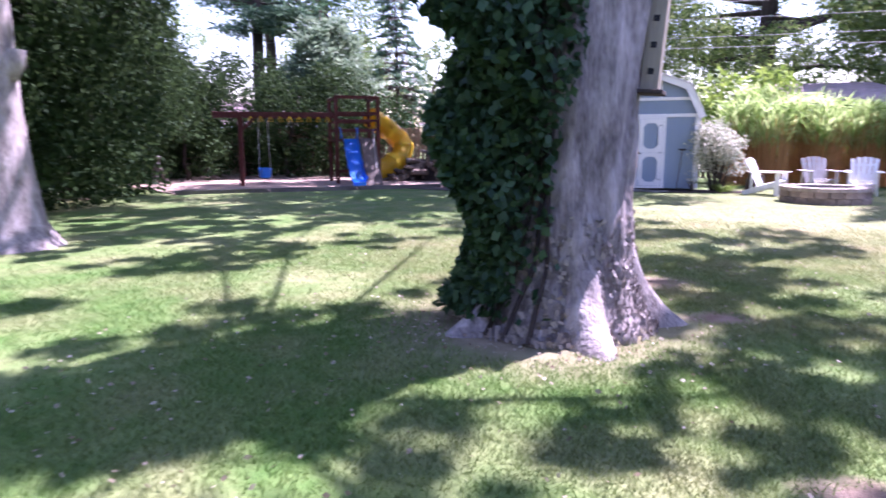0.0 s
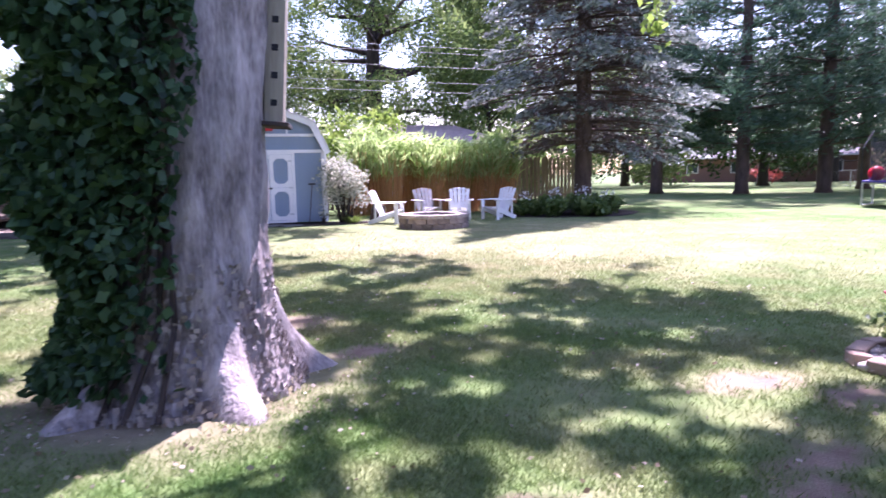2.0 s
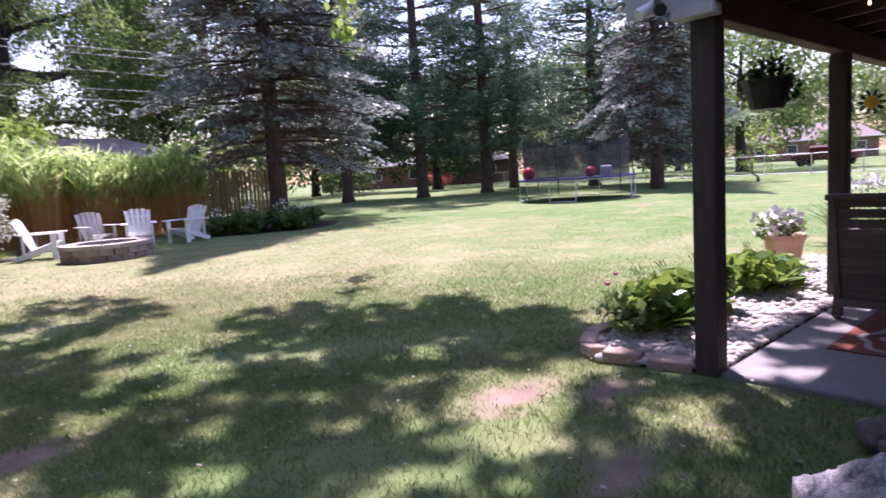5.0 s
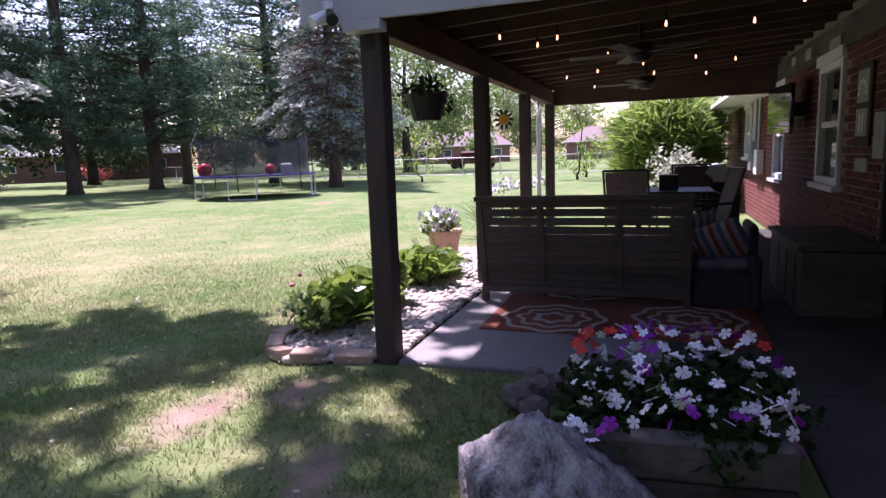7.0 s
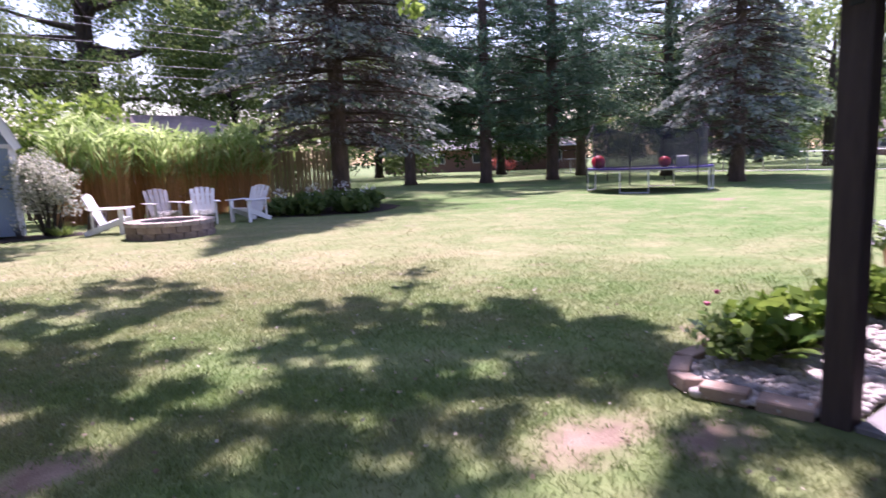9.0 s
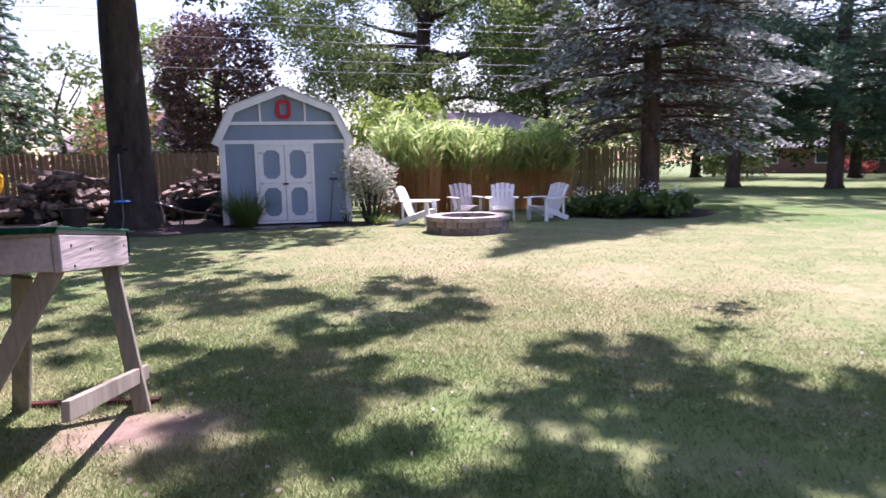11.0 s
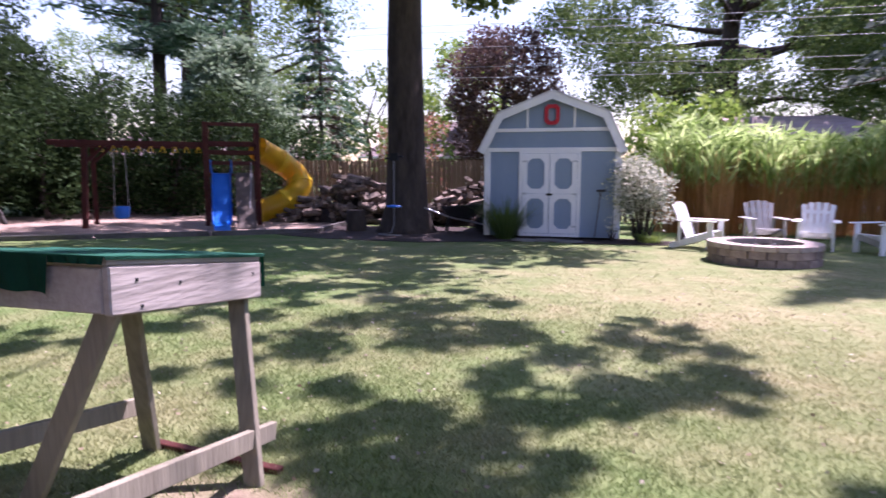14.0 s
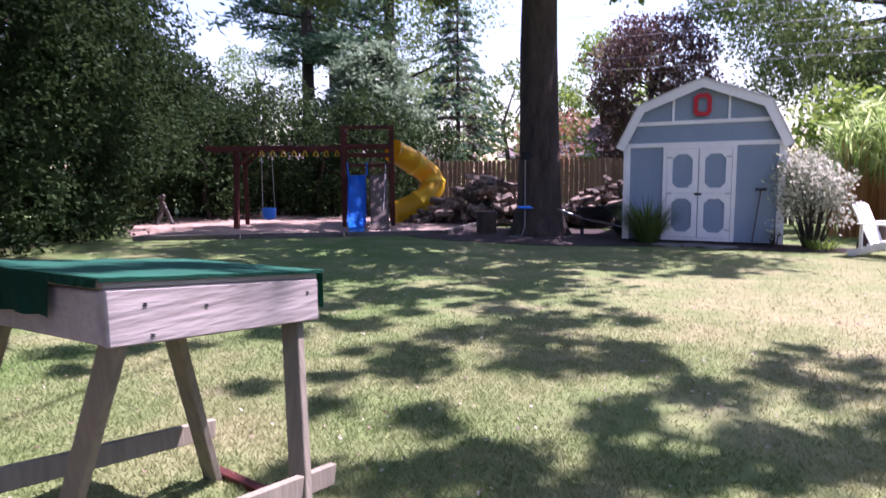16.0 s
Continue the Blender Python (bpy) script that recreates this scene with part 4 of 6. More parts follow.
bmesh.ops.solidify(bm, geom=bm.faces[:], thickness=.02)
tb = part("tube", bm, YELLOW, yt, smooth=True)
for i in (7, 15, 22):
    part("collar", tubed([q[i], q[i + 1]], .40, 18), YELLOW, tb)
part("foot", boxed(.5, .5, 0, .75, .95, .1), YELLOW, yt)
bk = thing("bucket_swing", PM @ pose(-3.05, .3, 0), "blue plastic bucket swing under the beam", "swing")
part("seat", lathe([(.13, .2), (.2, .25), (.22, .53), (.2, .55), (.18, .3), (.05, .27)], 12), BLUE_PLASTIC, bk)
for s in (-.18, .18):
    part("chain", tubed([(s, 0, .53), (s * .8, 0, 2.24)], .008, 5), STEEL, bk)

# ---- dark tree with zip line ----
dt = Vector((-5.68, 14.75, 0))
dark = thing("shade_tree", pose(*dt), "tall straight tree with dark furrowed bark", "tree")
bm = bmesh.new()
tube(bm, [(0, 0, -.1), (0, 0, .15), (0, 0, .7), (.0, 0, 2), (-.04, 0, 4.5), (-.05, .1, 7), (.1, .3, 10)], [.9, .7, .55, .48, .44, .38, .25], 28, True, .025)
rngd = np.random.default_rng(9)
C, R = [], []
LOW = [(-10.5, 10.2), (-9.0, 9.2), (-8.6, 11.2), (-7.2, 10.0), (-6.8, 11.8), (-5.6, 9.0), (-5.4, 10.7), (-4.2, 11.6), (-3.8, 9.6), (-2.6, 10.6), (-2.2, 12.0), (-1.2, 11.3), (-9.6, 12.4), (-7.8, 12.8), (-5.2, 12.6), (-3.2, 12.9), (-11.4, 8.8), (-7.4, 8.4), (-12.8, 12.6), (-11.4, 13.8), (-12.4, 15.6), (-10.2, 14.6), (-14.4, 14.6), (-9.2, 13.8), (-13.6, 11.4), (-8.0, 14.4), (-6.4, 13.6), (-4.4, 13.9), (-2.6, 13.7), (-15.2, 12.8)]
for i in range(64 + len(LOW)):
    a, h = i * 2.4, 6.4 + 7 * rngd.uniform()
    w = 1.2 + 5.2 * math.sqrt(rngd.uniform())
    c = Vector((w * math.cos(a), w * math.sin(a), h))
    if i >= 64:                          # boughs added to shade the mown strip before the mulch, and the mulch
        h = 8.2 + i % 5 * .4
        c = Vector((LOW[i - 64][0] + SUN_DIR.x * SHIFT * h - dt.x, LOW[i - 64][1] + SUN_DIR.y * SHIFT * h - dt.y, h))
    C.append(c), R.append(rngd.uniform(.7, 1.25))
    s = Vector((-.04, 0, min(9.5, max(6.2, h - 2.5))))
    tube(bm, [s, s.lerp(c, .5) + Vector((0, 0, .4)), c], [.13, .07, .015], 6, False)
part("trunk", bm, BARK_DARK, dark, smooth=True)
part("crown", sprays("crown", clump_points(C, R, 420, rngd, .55, .2), .21, .155, rng=rngd), LEAF, dark)
zp = thing("disc_swing", pose(-5.69, 13.8, -.18), "blue disc swing on a rope beside the trunk", "swing")
part("rope", tubed([(0, 0, 2.05), (0, 0, .75), (.0, 0, .45), (-.05, -.05, .24), (-.35, -.1, .21), (-.1, -.35, .21), (.3, -.3, .21)], .013, 6), WIRE, zp, "pale rope")
part("disc", lathe([(.16, .86), (.19, .88), (.16, .91), (.02, .92)], 14), BLUE_PLASTIC, zp)
part("handle", tubed([(-.22, -.02, 2.03), (.22, .02, 2.09)], .025, 6), BLACK_MAT, zp)
part("trolley", boxed(-.08, -.05, 1.98, .12, .05, 2.16), BLACK_MAT, zp)
st = thing("tree_stump", pose(-7.0, 14.55, 0), "dark cut log section beside the tree", "stump")
part("log", tubed([(0, 0, 0), (0, 0, .55)], [.26, .25], 14), BARK_DARK, st)
st = thing("tree_stump", pose(1.03, 14.05, 0), "dark reddish stump beside the variegated shrub", "stump")
part("log", tubed([(0, 0, 0), (.02, 0, .3), (.05, 0, .48)], [.24, .22, .19], 14, True, .06), BARK_PINE, st)
lt = thing("leaning_timber", pose(-17.6, 13.3, 0), "short worn timbers leaning together under the dark trees", "timber")
for dx, dy, h in ((-.35, .0, .95), (.3, .1, .9), (.1, -.3, .7)):
    part("timber", beamed((dx, dy, .0), (-dx * .25, -dy * .3, h), .09, .09), TIMBER, lt)
wb = thing("wheelbarrow", pose(-4.35, 15.1, 0, 0, 0, 20), "dark old wheelbarrow beside the tree trunk", "wheelbarrow")
bm = bmesh.new()
A = [bm.verts.new(v) for v in ((-.5, -.3, .65), (.55, -.3, .72), (.55, .3, .72), (-.5, .3, .65))]
B = [bm.verts.new(v) for v in ((-.3, -.2, .36), (.2, -.2, .36), (.2, .2, .36), (-.3, .2, .36))]
bm.faces.new(B)
for i in range(4):
    bm.faces.new((A[i], A[(i + 1) % 4], B[(i + 1) % 4], B[i]))
bmesh.ops.solidify(bm, geom=bm.faces[:], thickness=.015)
part("tray", bm, DARK_METAL, wb)
part("wheel", tubed([(.6, -.05, .2), (.6, .05, .2)], .2, 14), BLACK_MAT, wb)
for s in (-.24, .24):
    part("handle", tubed([(.6, s * .3, .2), (-.3, s, .4), (-1.0, s, .66)], .02, 6), STEEL, wb)
    part("leg", beamed((-.3, s, .4), (-.35, s, 0), .04, .04), DARK_METAL, wb)


def woodpile(cx, cy, w, d, h, n, seed, label):
    g = random.Random(seed)
    t = thing("firewood_pile", pose(cx, cy, 0), label, "firewood")
    for i in range(n):
        u = g.uniform(-1, 1)
        x, y = u * w / 2, g.uniform(-1, 1) * d / 2
        top = h * (1 - abs(u) ** 1.6) * (1 - .5 * abs(y) / d)
        z = .08 + top * g.uniform(.0, 1)
        a, e = g.uniform(0, math.tau), g.uniform(-.35, .35)
        L, r = g.uniform(.2, .34), g.uniform(.05, .12)
        v = Vector((math.cos(a), math.sin(a), e)) * L
        part("log", tubed([Vector((x, y, z)) - v, Vector((x, y, z)) + v], [r, r * .92], g.choice((4, 5, 7))), LOG, t)
    part("litter_mound", lathe([(w * .46, -.02), (w * .38, h * .18), (w * .2, h * .38), (.1, h * .5)], 14), DARK_MULCH, t).scale = (1, d / w, 1)


woodpile(-8.3, 17.6, 4.4, 2.0, 1.5, 290, 1, "untidy heap of split firewood and branches by the fence")
woodpile(-4.5, 17.6, 3.2, 1.7, 1.3, 210, 2, "heap of split firewood behind the tree")

# ---- covered patio and house ----
HM = pose(1.55, -1.68, 0, 0, 0, -2.5)      # local x along the house, y towards the lawn
ROOF_Z, WALL_Y, PX1 = 2.09, -3.3, 6.75


def at_house(name, bm, material, label, category, kind="structure"):
    o = obj(name, bm, material)
    o.matrix_basis = HM
    return tagged(o, label, category, kind=kind)


def hpose(x, y, z=0, rx=0, ry=0, rz=0):
    return HM @ pose(x, y, z, rx, ry, rz)


at_house("floor_patio", boxed(-.05, -1.75, -.1, PX1 + .3, -.08, .035, .01), CONCRETE, "pale grey concrete patio slab", "patio")
# inner strip and walk: same concrete, roof and wall shade painted in
at_house("floor_patio_inner", boxed(-.05, WALL_Y, -.1, PX1 + .3, -1.755, .034, .01), SHADED_SLAB, "concrete along the house wall, darkened for the shade", "patio")
at_house("floor_walk", boxed(-5.5, WALL_Y - .6, -.1, -.06, -2.3, .03, .01), SHADED_SLAB, "concrete walk along the house", "walk")
porch = thing("patio_roof", HM, "dark stained timber patio roof with open rafters", "patio roof", kind="structure")
for x in (0, 2.45, 4.6, 6.6):
    part("post", boxed(x - .07, -.07, -.05, x + .07, .07, ROOF_Z, .008), POST, porch, "dark brown square post")
    part("knee_strap", boxed(x - .075, -.03, ROOF_Z - .1, x + .075, .03, ROOF_Z + .03), DARK_METAL, porch)
part("front_beam", boxed(-.1, -.06, ROOF_Z + .0, PX1, .06, ROOF_Z + .2, .006), JOIST, porch)
part("gutter_board", boxed(-.12, .1, ROOF_Z + .12, PX1 + .1, .13, ROOF_Z + .34), JOIST, porch)
part("end_beam", boxed(PX1 - .1, WALL_Y, ROOF_Z - .02, PX1, -.06, ROOF_Z + .45), JOIST, porch)
for i in range(14):
    x = .08 + i * .5
    part("rafter", beamed((x, .1, ROOF_Z + .29), (x, WALL_Y + .02, ROOF_Z + .50), .045, .17, (0, 0, 1)), JOIST, porch)
part("roof_deck", prism([(-.12, 0), (PX1 + .15, 0), (PX1 + .15, .03), (-.12, .03)], 0, 1), POST, porch).matrix_basis = \
    Matrix(((1, 0, 0, 0), (0, -3.75, 0, .3), (0, .235, 1, ROOF_Z + .37), (0, 0, 0, 1)))
for k in range(3):
    part("fascia_siding", boxed(-.16 - k * .004, -3.4, ROOF_Z + .06 + k * .16, -.13, .42 - k * .02, ROOF_Z + .225 + k * .16, .004), SIDING, porch, "pale grey lap siding")
part("fascia_cap", boxed(-.19, -.12, ROOF_Z - .005, -.075, .12, ROOF_Z + .055, .004), SIDING, porch, "pale grey trim")
part("soffit", boxed(-.13, .13, ROOF_Z + .3, PX1 + .1, .46, ROOF_Z + .34), JOIST, porch)

# brick wall with openings
# the near end runs on out of view to block the south sky
wall_x0, wall_x1, wz = -5.2, 13.5, 2.62
OPEN = [(1.05, 1.95, .02, 2.06), (3.25, 4.15, .92, 2.12), (6.0, 6.85, .85, 2.1), (9.4, 10.1, 1.1, 2.0)]
hw = thing("wall_house", HM, "red brick house wall with pale mortar joints", "wall", kind="structure")
bm = bmesh.new()
xs = sorted({wall_x0, wall_x1, *[o[0] for o in OPEN], *[o[1] for o in OPEN]})
for x0, x1 in zip(xs, xs[1:]):
    o = [o for o in OPEN if o[0] <= x0 and x1 <= o[1]]
    for z0, z1 in ([(0, wz)] if not o else [(0, o[0][2]), (o[0][3], wz)]):
        if z1 - z0 > .03:
            box(bm, x0, WALL_Y - .22, z0, x1, WALL_Y - .012, z1)
part("mortar_bed", bm, MORTAR, hw)
part("frieze_board", boxed(.6, WALL_Y - .01, 2.2, PX1, WALL_Y + .03, 2.47), TIMBER, hw, "weathered board under the rafters")
near = 0
bme = bpy.data.meshes.new("brick")
b_ = boxed(-.1, -.012, -.029, .1, .0, .029, .003)
b_.to_mesh(bme)
b_.free()
row, rest = 0, []
z = .035
while z < 2.2:
    x = wall_x0 + (.105 if row % 2 else 0)
    while x < wall_x1 - .1:
        if not any(o[0] - .1 < x + .1 < o[1] + .1 and o[2] - .03 < z + .03 < o[3] + .03 for o in OPEN):
            if 2.0 < x < 4.8 and .8 < z and near < 300:
                o = part("brick", bme, BRICK, hw)
                o.location = (x + .1, WALL_Y + random.uniform(-.002, .002), z + .03)
                near += 1
            else:
                rest.append((x, z + .001))
        x += .212
    z += .0705
    row += 1
V, F = [], []
for x, z in rest:
    k = len(V)
    y0, y1 = WALL_Y - .012, WALL_Y + random.uniform(-.002, .002)
    V += [(x, y0, z), (x + .2, y0, z), (x + .2, y0, z + .058), (x, y0, z + .058), (x, y1, z), (x + .2, y1, z), (x + .2, y1, z + .058), (x, y1, z + .058)]
    F += [(k + 4, k + 5, k + 6, k + 7), (k, k + 1, k + 5, k + 4), (k + 1, k + 2, k + 6, k + 5), (k + 2, k + 3, k + 7, k + 6), (k + 3, k, k + 4, k + 7)]
me = bpy.data.meshes.new("bricks")
me.from_pydata(V, [], F)
br = part("bricks", me, BRICK, hw)
br["kind"] = "stuff"
at_house("wall_house_back", boxed(-5.2, WALL_Y - 3.2, 0, 13.5, WALL_Y - 3.0, 2.6), SIDING, "plain inner wall behind the windows", "wall")
at_house("wall_house_side", boxed(-5.4, WALL_Y - 3.2, 0, -5.2, WALL_Y - .0, 2.6), BRICK, "red brick end wall", "wall")
at_house("roof_house", prism([(-5.6, 2.62), (13.9, 2.62), (13.9, 2.7), (-5.6, 2.7)], WALL_Y - 3.4, WALL_Y - .02), GREY_ROOF, "grey shingle house roof", "roof")
at_house("soffit_house", boxed(PX1 + .2, WALL_Y, 2.1, 13.9, WALL_Y + .6, 2.16), WHITE, "white soffit under the eaves", "soffit")
# unseen near eave, added to keep skylight off the walk
at_house("soffit_house_near", boxed(-5.6, WALL_Y, 2.5, -.2, WALL_Y + .7, 2.56), WHITE, "white soffit under the eaves", "soffit")
for i, (x0, x1, z0, z1) in enumerate(OPEN[1:]):
    w = thing("window_%d" % (i + 1), HM, "white sash window in the brick wall", "window", kind="structure")
    R4 = lambda a, b, c, d: [(a, c), (b, c), (b, d), (a, d)]
    part("window_frame", ring_prism(R4(x0, x1, z0, z1), R4(x0 + .07, x1 - .07, z0 + .07, z1 - .07), WALL_Y - .1, WALL_Y + .02), WHITE, w)
    zm = (z0 + z1) / 2
    part("sash_rail", boxed(x0 + .07, WALL_Y - .07, zm - .03, x1 - .07, WALL_Y - .01, zm + .03), WHITE, w)
    part("window_sill", boxed(x0 - .06, WALL_Y - .05, z0 - .06, x1 + .06, WALL_Y + .07, z0 - .003), WHITE, w)
    part("lintel", boxed(x0 - .05, WALL_Y - .05, z1 + .004, x1 + .05, WALL_Y + .045, z1 + .11), WHITE, w)
    part("pane", boxed(x0 + .07, WALL_Y - .06, z0 + .07, x1 - .07, WALL_Y - .05, zm - .03, 0), GLASS, w)
    part("pane", boxed(x0 + .07, WALL_Y - .05, zm + .03, x1 - .07, WALL_Y - .04, z1 - .07, 0), GLASS, w)
dr = thing("door_1", HM, "dark back door in the brick wall", "door", kind="structure")
part("door_leaf", boxed(1.1, WALL_Y - .1, .04, 1.9, WALL_Y - .05, 2.02), POST, dr)
part("door_frame", ring_prism([(1.05, .02), (1.95, .02), (1.95, 2.06), (1.05, 2.06)], [(1.1, .04), (1.9, .04), (1.9, 2.02), (1.1, 2.02)], WALL_Y - .1, WALL_Y + .02), POST, dr)
part("door_knob", tubed([(1.2, WALL_Y - .05, 1.0), (1.2, WALL_Y + .02, 1.0)], .03, 8), STEEL, dr)

# things under the roof
rug = thing("outdoor_rug", hpose(1.0, -1.65, .037), "rust-red outdoor rug with cream scroll medallions", "rug")
RUST = mat("rust_rug", (0.14, 0.042, 0.025), (0.2, 0.062, 0.036), 6, .95, .3, 200)
CREAM = mat("cream_rug_pattern", (0.3, 0.25, 0.215), (0.37, 0.315, 0.28), 6, .95, .3, 200)
part("weave", boxed(-.25, -.75, 0, 1.8, 1.25, .008, .002), RUST, rug)


def ring_flat(cx, cy, r0, r1, lob, amp, n=48):
    bm = bmesh.new()
    v = []
    for k in range(n):
        a = k * math.tau / n
        w = 1 + amp * math.cos(lob * a)
        v.append([bm.verts.new((cx + r * w * math.cos(a), cy + r * w * math.sin(a), z)) for r, z in ((r0, .0125), (r1, .0125), (r1, .004), (r0, .004))])
    for k in range(n):
        j = (k + 1) % n
        for s in range(4):
            q = (s + 1) % 4
            bm.faces.new((v[k][s], v[k][q], v[j][q], v[j][s]))
    return bm


for cx, cy in ((.15, .75), (.3, -.25), (1.2, .6), (1.3, -.3)):
    for r0, r1, lob, amp in ((.36, .40, 8, .06), (.24, .275, 8, .1), (.1, .15, 6, .15)):
        part("scroll_motif", ring_flat(cx, cy, r0, r1, lob, amp), CREAM, rug, "cream scroll motif")

sofa = thing("slatted_sofa", hpose(1.62, -1.06, .045), "long grey-brown slatted wooden sofa seen from behind", "sofa")
W2 = .84
for y in (-W2, -.32, .32, W2):
    part("back_post", beamed((0.05, y, .06), (-.14, y, .93), .05, .05, (0, 1, 0)), SOFA, sofa)
for i in range(11):
    z = .17 + i * .068
    if i > 7:
        z += (i - 7) * .008
    x = .05 - .19 * (z - .06) / .87
    part("back_slat", beamed((x, -W2, z), (x, W2, z), .018, .064 if i < 8 else .062, (0, 0, 1)), SOFA, sofa)
part("top_rail", boxed(-.2, -W2 - .03, .9, -.08, W2 + .03, .94), SOFA, sofa)
part("lower_rail", boxed(-.03, -W2 - .02, .09, .05, W2 + .02, .15), SOFA, sofa)
part("seat_deck", boxed(.08, -W2, .32, .8, W2, .37), SOFA, sofa)
for x in (.02, .74):
    for y in (-W2, 0, W2):
        part("leg", boxed(x - .03, y - .03, 0, x + .03, y + .03, .33 if x > .1 else .1), SOFA, sofa)
for y in (-W2 - .02, W2 + .02):
    part("arm", boxed(.0, y - .04, .58, .8, y + .04, .62), SOFA, sofa)
    part("arm_post", boxed(.7, y - .03, .3, .76, y + .03, .58), SOFA, sofa)
for y in (-.6, 0, .6):
    part("seat_cushion", boxed(.1, y - .29, .372, .78, y + .29, .48, .04), CUSHION, sofa, "dark grey cushion")
WS = thing("wicker_armchair", hpose(1.95, -2.16, .04) @ Matrix.Diagonal((.8, .7, .85, 1)), "dark wicker armchair beside the sofa", "armchair")
part("base", boxed(-.3, -.32, 0, .42, .32, .36, .03), WICKER, WS)
part("backrest", boxed(-.1, -.4, .34, .5, -.3, .78, .03), WICKER, WS)
for y in (-.36, .36):
    part("arm", boxed(-.3, y - .06, .0, .42, y + .06, .5, .03), WICKER, WS)
part("seat_cushion", boxed(-.28, -.29, .36, .4, .29, .46, .04), CUSHION, WS)


def pillow(m, mats, label):
    t = thing("throw_pillow", m, label, "pillow")
    bm = bmesh.new()
    bmesh.ops.create_grid(bm, x_segments=12, y_segments=12, size=.24)
    for v in bm.verts:
        u, w = v.co.x / .24, v.co.y / .24
        v.co.z = .085 * (max(0, 1 - u * u) * max(0, 1 - w * w)) ** .45
    g = bmesh.ops.duplicate(bm, geom=bm.faces[:] + bm.verts[:])
    for v in [e for e in g["geom"] if isinstance(e, bmesh.types.BMVert)]:
        v.co.z *= -1
    bmesh.ops.remove_doubles(bm, verts=bm.verts, dist=1e-4)
    o = part("cover", bm, mats[0], t, smooth=True)
    for k, mm in enumerate(mats[1:]):
        o.data.materials.append(mm)
    if len(mats) > 1:
        for f in o.data.polygons:
            f.material_index = int((f.center.x + .24) / .48 * 11.9) % len(mats)
    return t


STR = [mat("stripe_blue", (.10, .14, .24), None, 9, .9), mat("stripe_grey", (.3, .3, .34), None, 9, .9), mat("stripe_red", (.3, .07, .06), None, 9, .9), mat("stripe_cream", (.4, .38, .36), None, 9, .9)]
pillow(hpose(1.9, -2.16, .56, 55, 20, 75) @ Matrix.Scale(.85, 4), STR, "striped blue, red and cream throw pillow")
pillow(hpose(2.2, -1.95, .6, 60, 10, 110) @ Matrix.Scale(.85, 4), [CUSHION, STR[3]], "dark grey and white throw pillow")

chest = thing("storage_chest", hpose(2.35, -2.97, .036), "grey-brown wooden storage chest by the wall", "chest")
part("body", boxed(-.75, -.28, 0, .55, .28, .5, .01), SOFA, chest)
part("lid", boxed(-.78, -.3, .503, .58, .31, .54, .008), SOFA, chest)
for x in (-.45, -.1, .25):
    part("panel", boxed(x - .15, .281, .05, x + .15, .292, .45, .004), SOFA, chest)

tv = thing("television", hpose(4.9, -3.05, 1.74, 0, 0, 6), "black flat television on a wall bracket", "television")
part("screen", boxed(-.45, -.02, -.28, .45, .03, .28, .01), glassy("tv_screen", (.01, .01, .012)), tv)
part("bracket", boxed(-.08, -.3, -.08, .08, -.02, .08), DARK_METAL, tv)
sign = thing("wall_sign", hpose(2.55, WALL_Y + .003, 1.3), "framed dark sign with pale lettering bars", "sign")
part("board", boxed(-.2, 0, 0, .2, .02, .68), POST, sign)
GREYSIGN = mat("sign_face", (.30, .31, .30), (.38, .39, .37), 8, .7)
for z0, z1, x0, x1 in ((.36, .63, -.15, .15), (.08, .31, -.15, .15)):
    part("panel", boxed(x0, .021, z0, x1, .026, z1, 0), GREYSIGN, sign)
for k in range(7):
    a = math.pi * k / 6
    part("mark", boxed(-.018 + .1 * math.cos(a), .027, .44 + .1 * math.sin(a) - .02, .018 + .1 * math.cos(a), .03, .44 + .1 * math.sin(a) + .02, 0), WHITE, sign)
for x in (-.04, .04):
    part("mark", boxed(x - .02, .027, .12, x + .02, .03, .27, 0), WHITE, sign)
for nm, x, z, w, h in (("wall_plaque", 2.1, 1.2, .13, .36), ("wall_plaque", 2.52, 1.08, .16, .12), ("wall_plaque", 3.45, 2.23, .2, .1), ("wall_plaque", 4.6, 2.27, .14, .12), ("wall_plaque", 5.4, 2.3, .12, .1)):
    o = obj(nm, boxed(-w, 0, 0, w, .02, h), GREYSIGN)
    o.matrix_basis = hpose(x, WALL_Y + (.032 if z > 2.15 else .004), z)
    tagged(o, "small grey plaque on the house wall", "plaque", "plaques on the wall")
ub = thing("utility_boxes", hpose(8.3, WALL_Y + .01, 0), "grey electric meter and conduit on the brick wall", "meter")
part("meter_box", boxed(-.15, 0, .9, .15, .14, 1.4), STEEL, ub)
part("panel_box", boxed(-.62, 0, .85, -.3, .11, 1.25), WHITE, ub)
for x in (0, -.4, .2):
    part("conduit", tubed([(x, .05, 1.2), (x, .05, 2.28)], .03, 8), STEEL, ub)


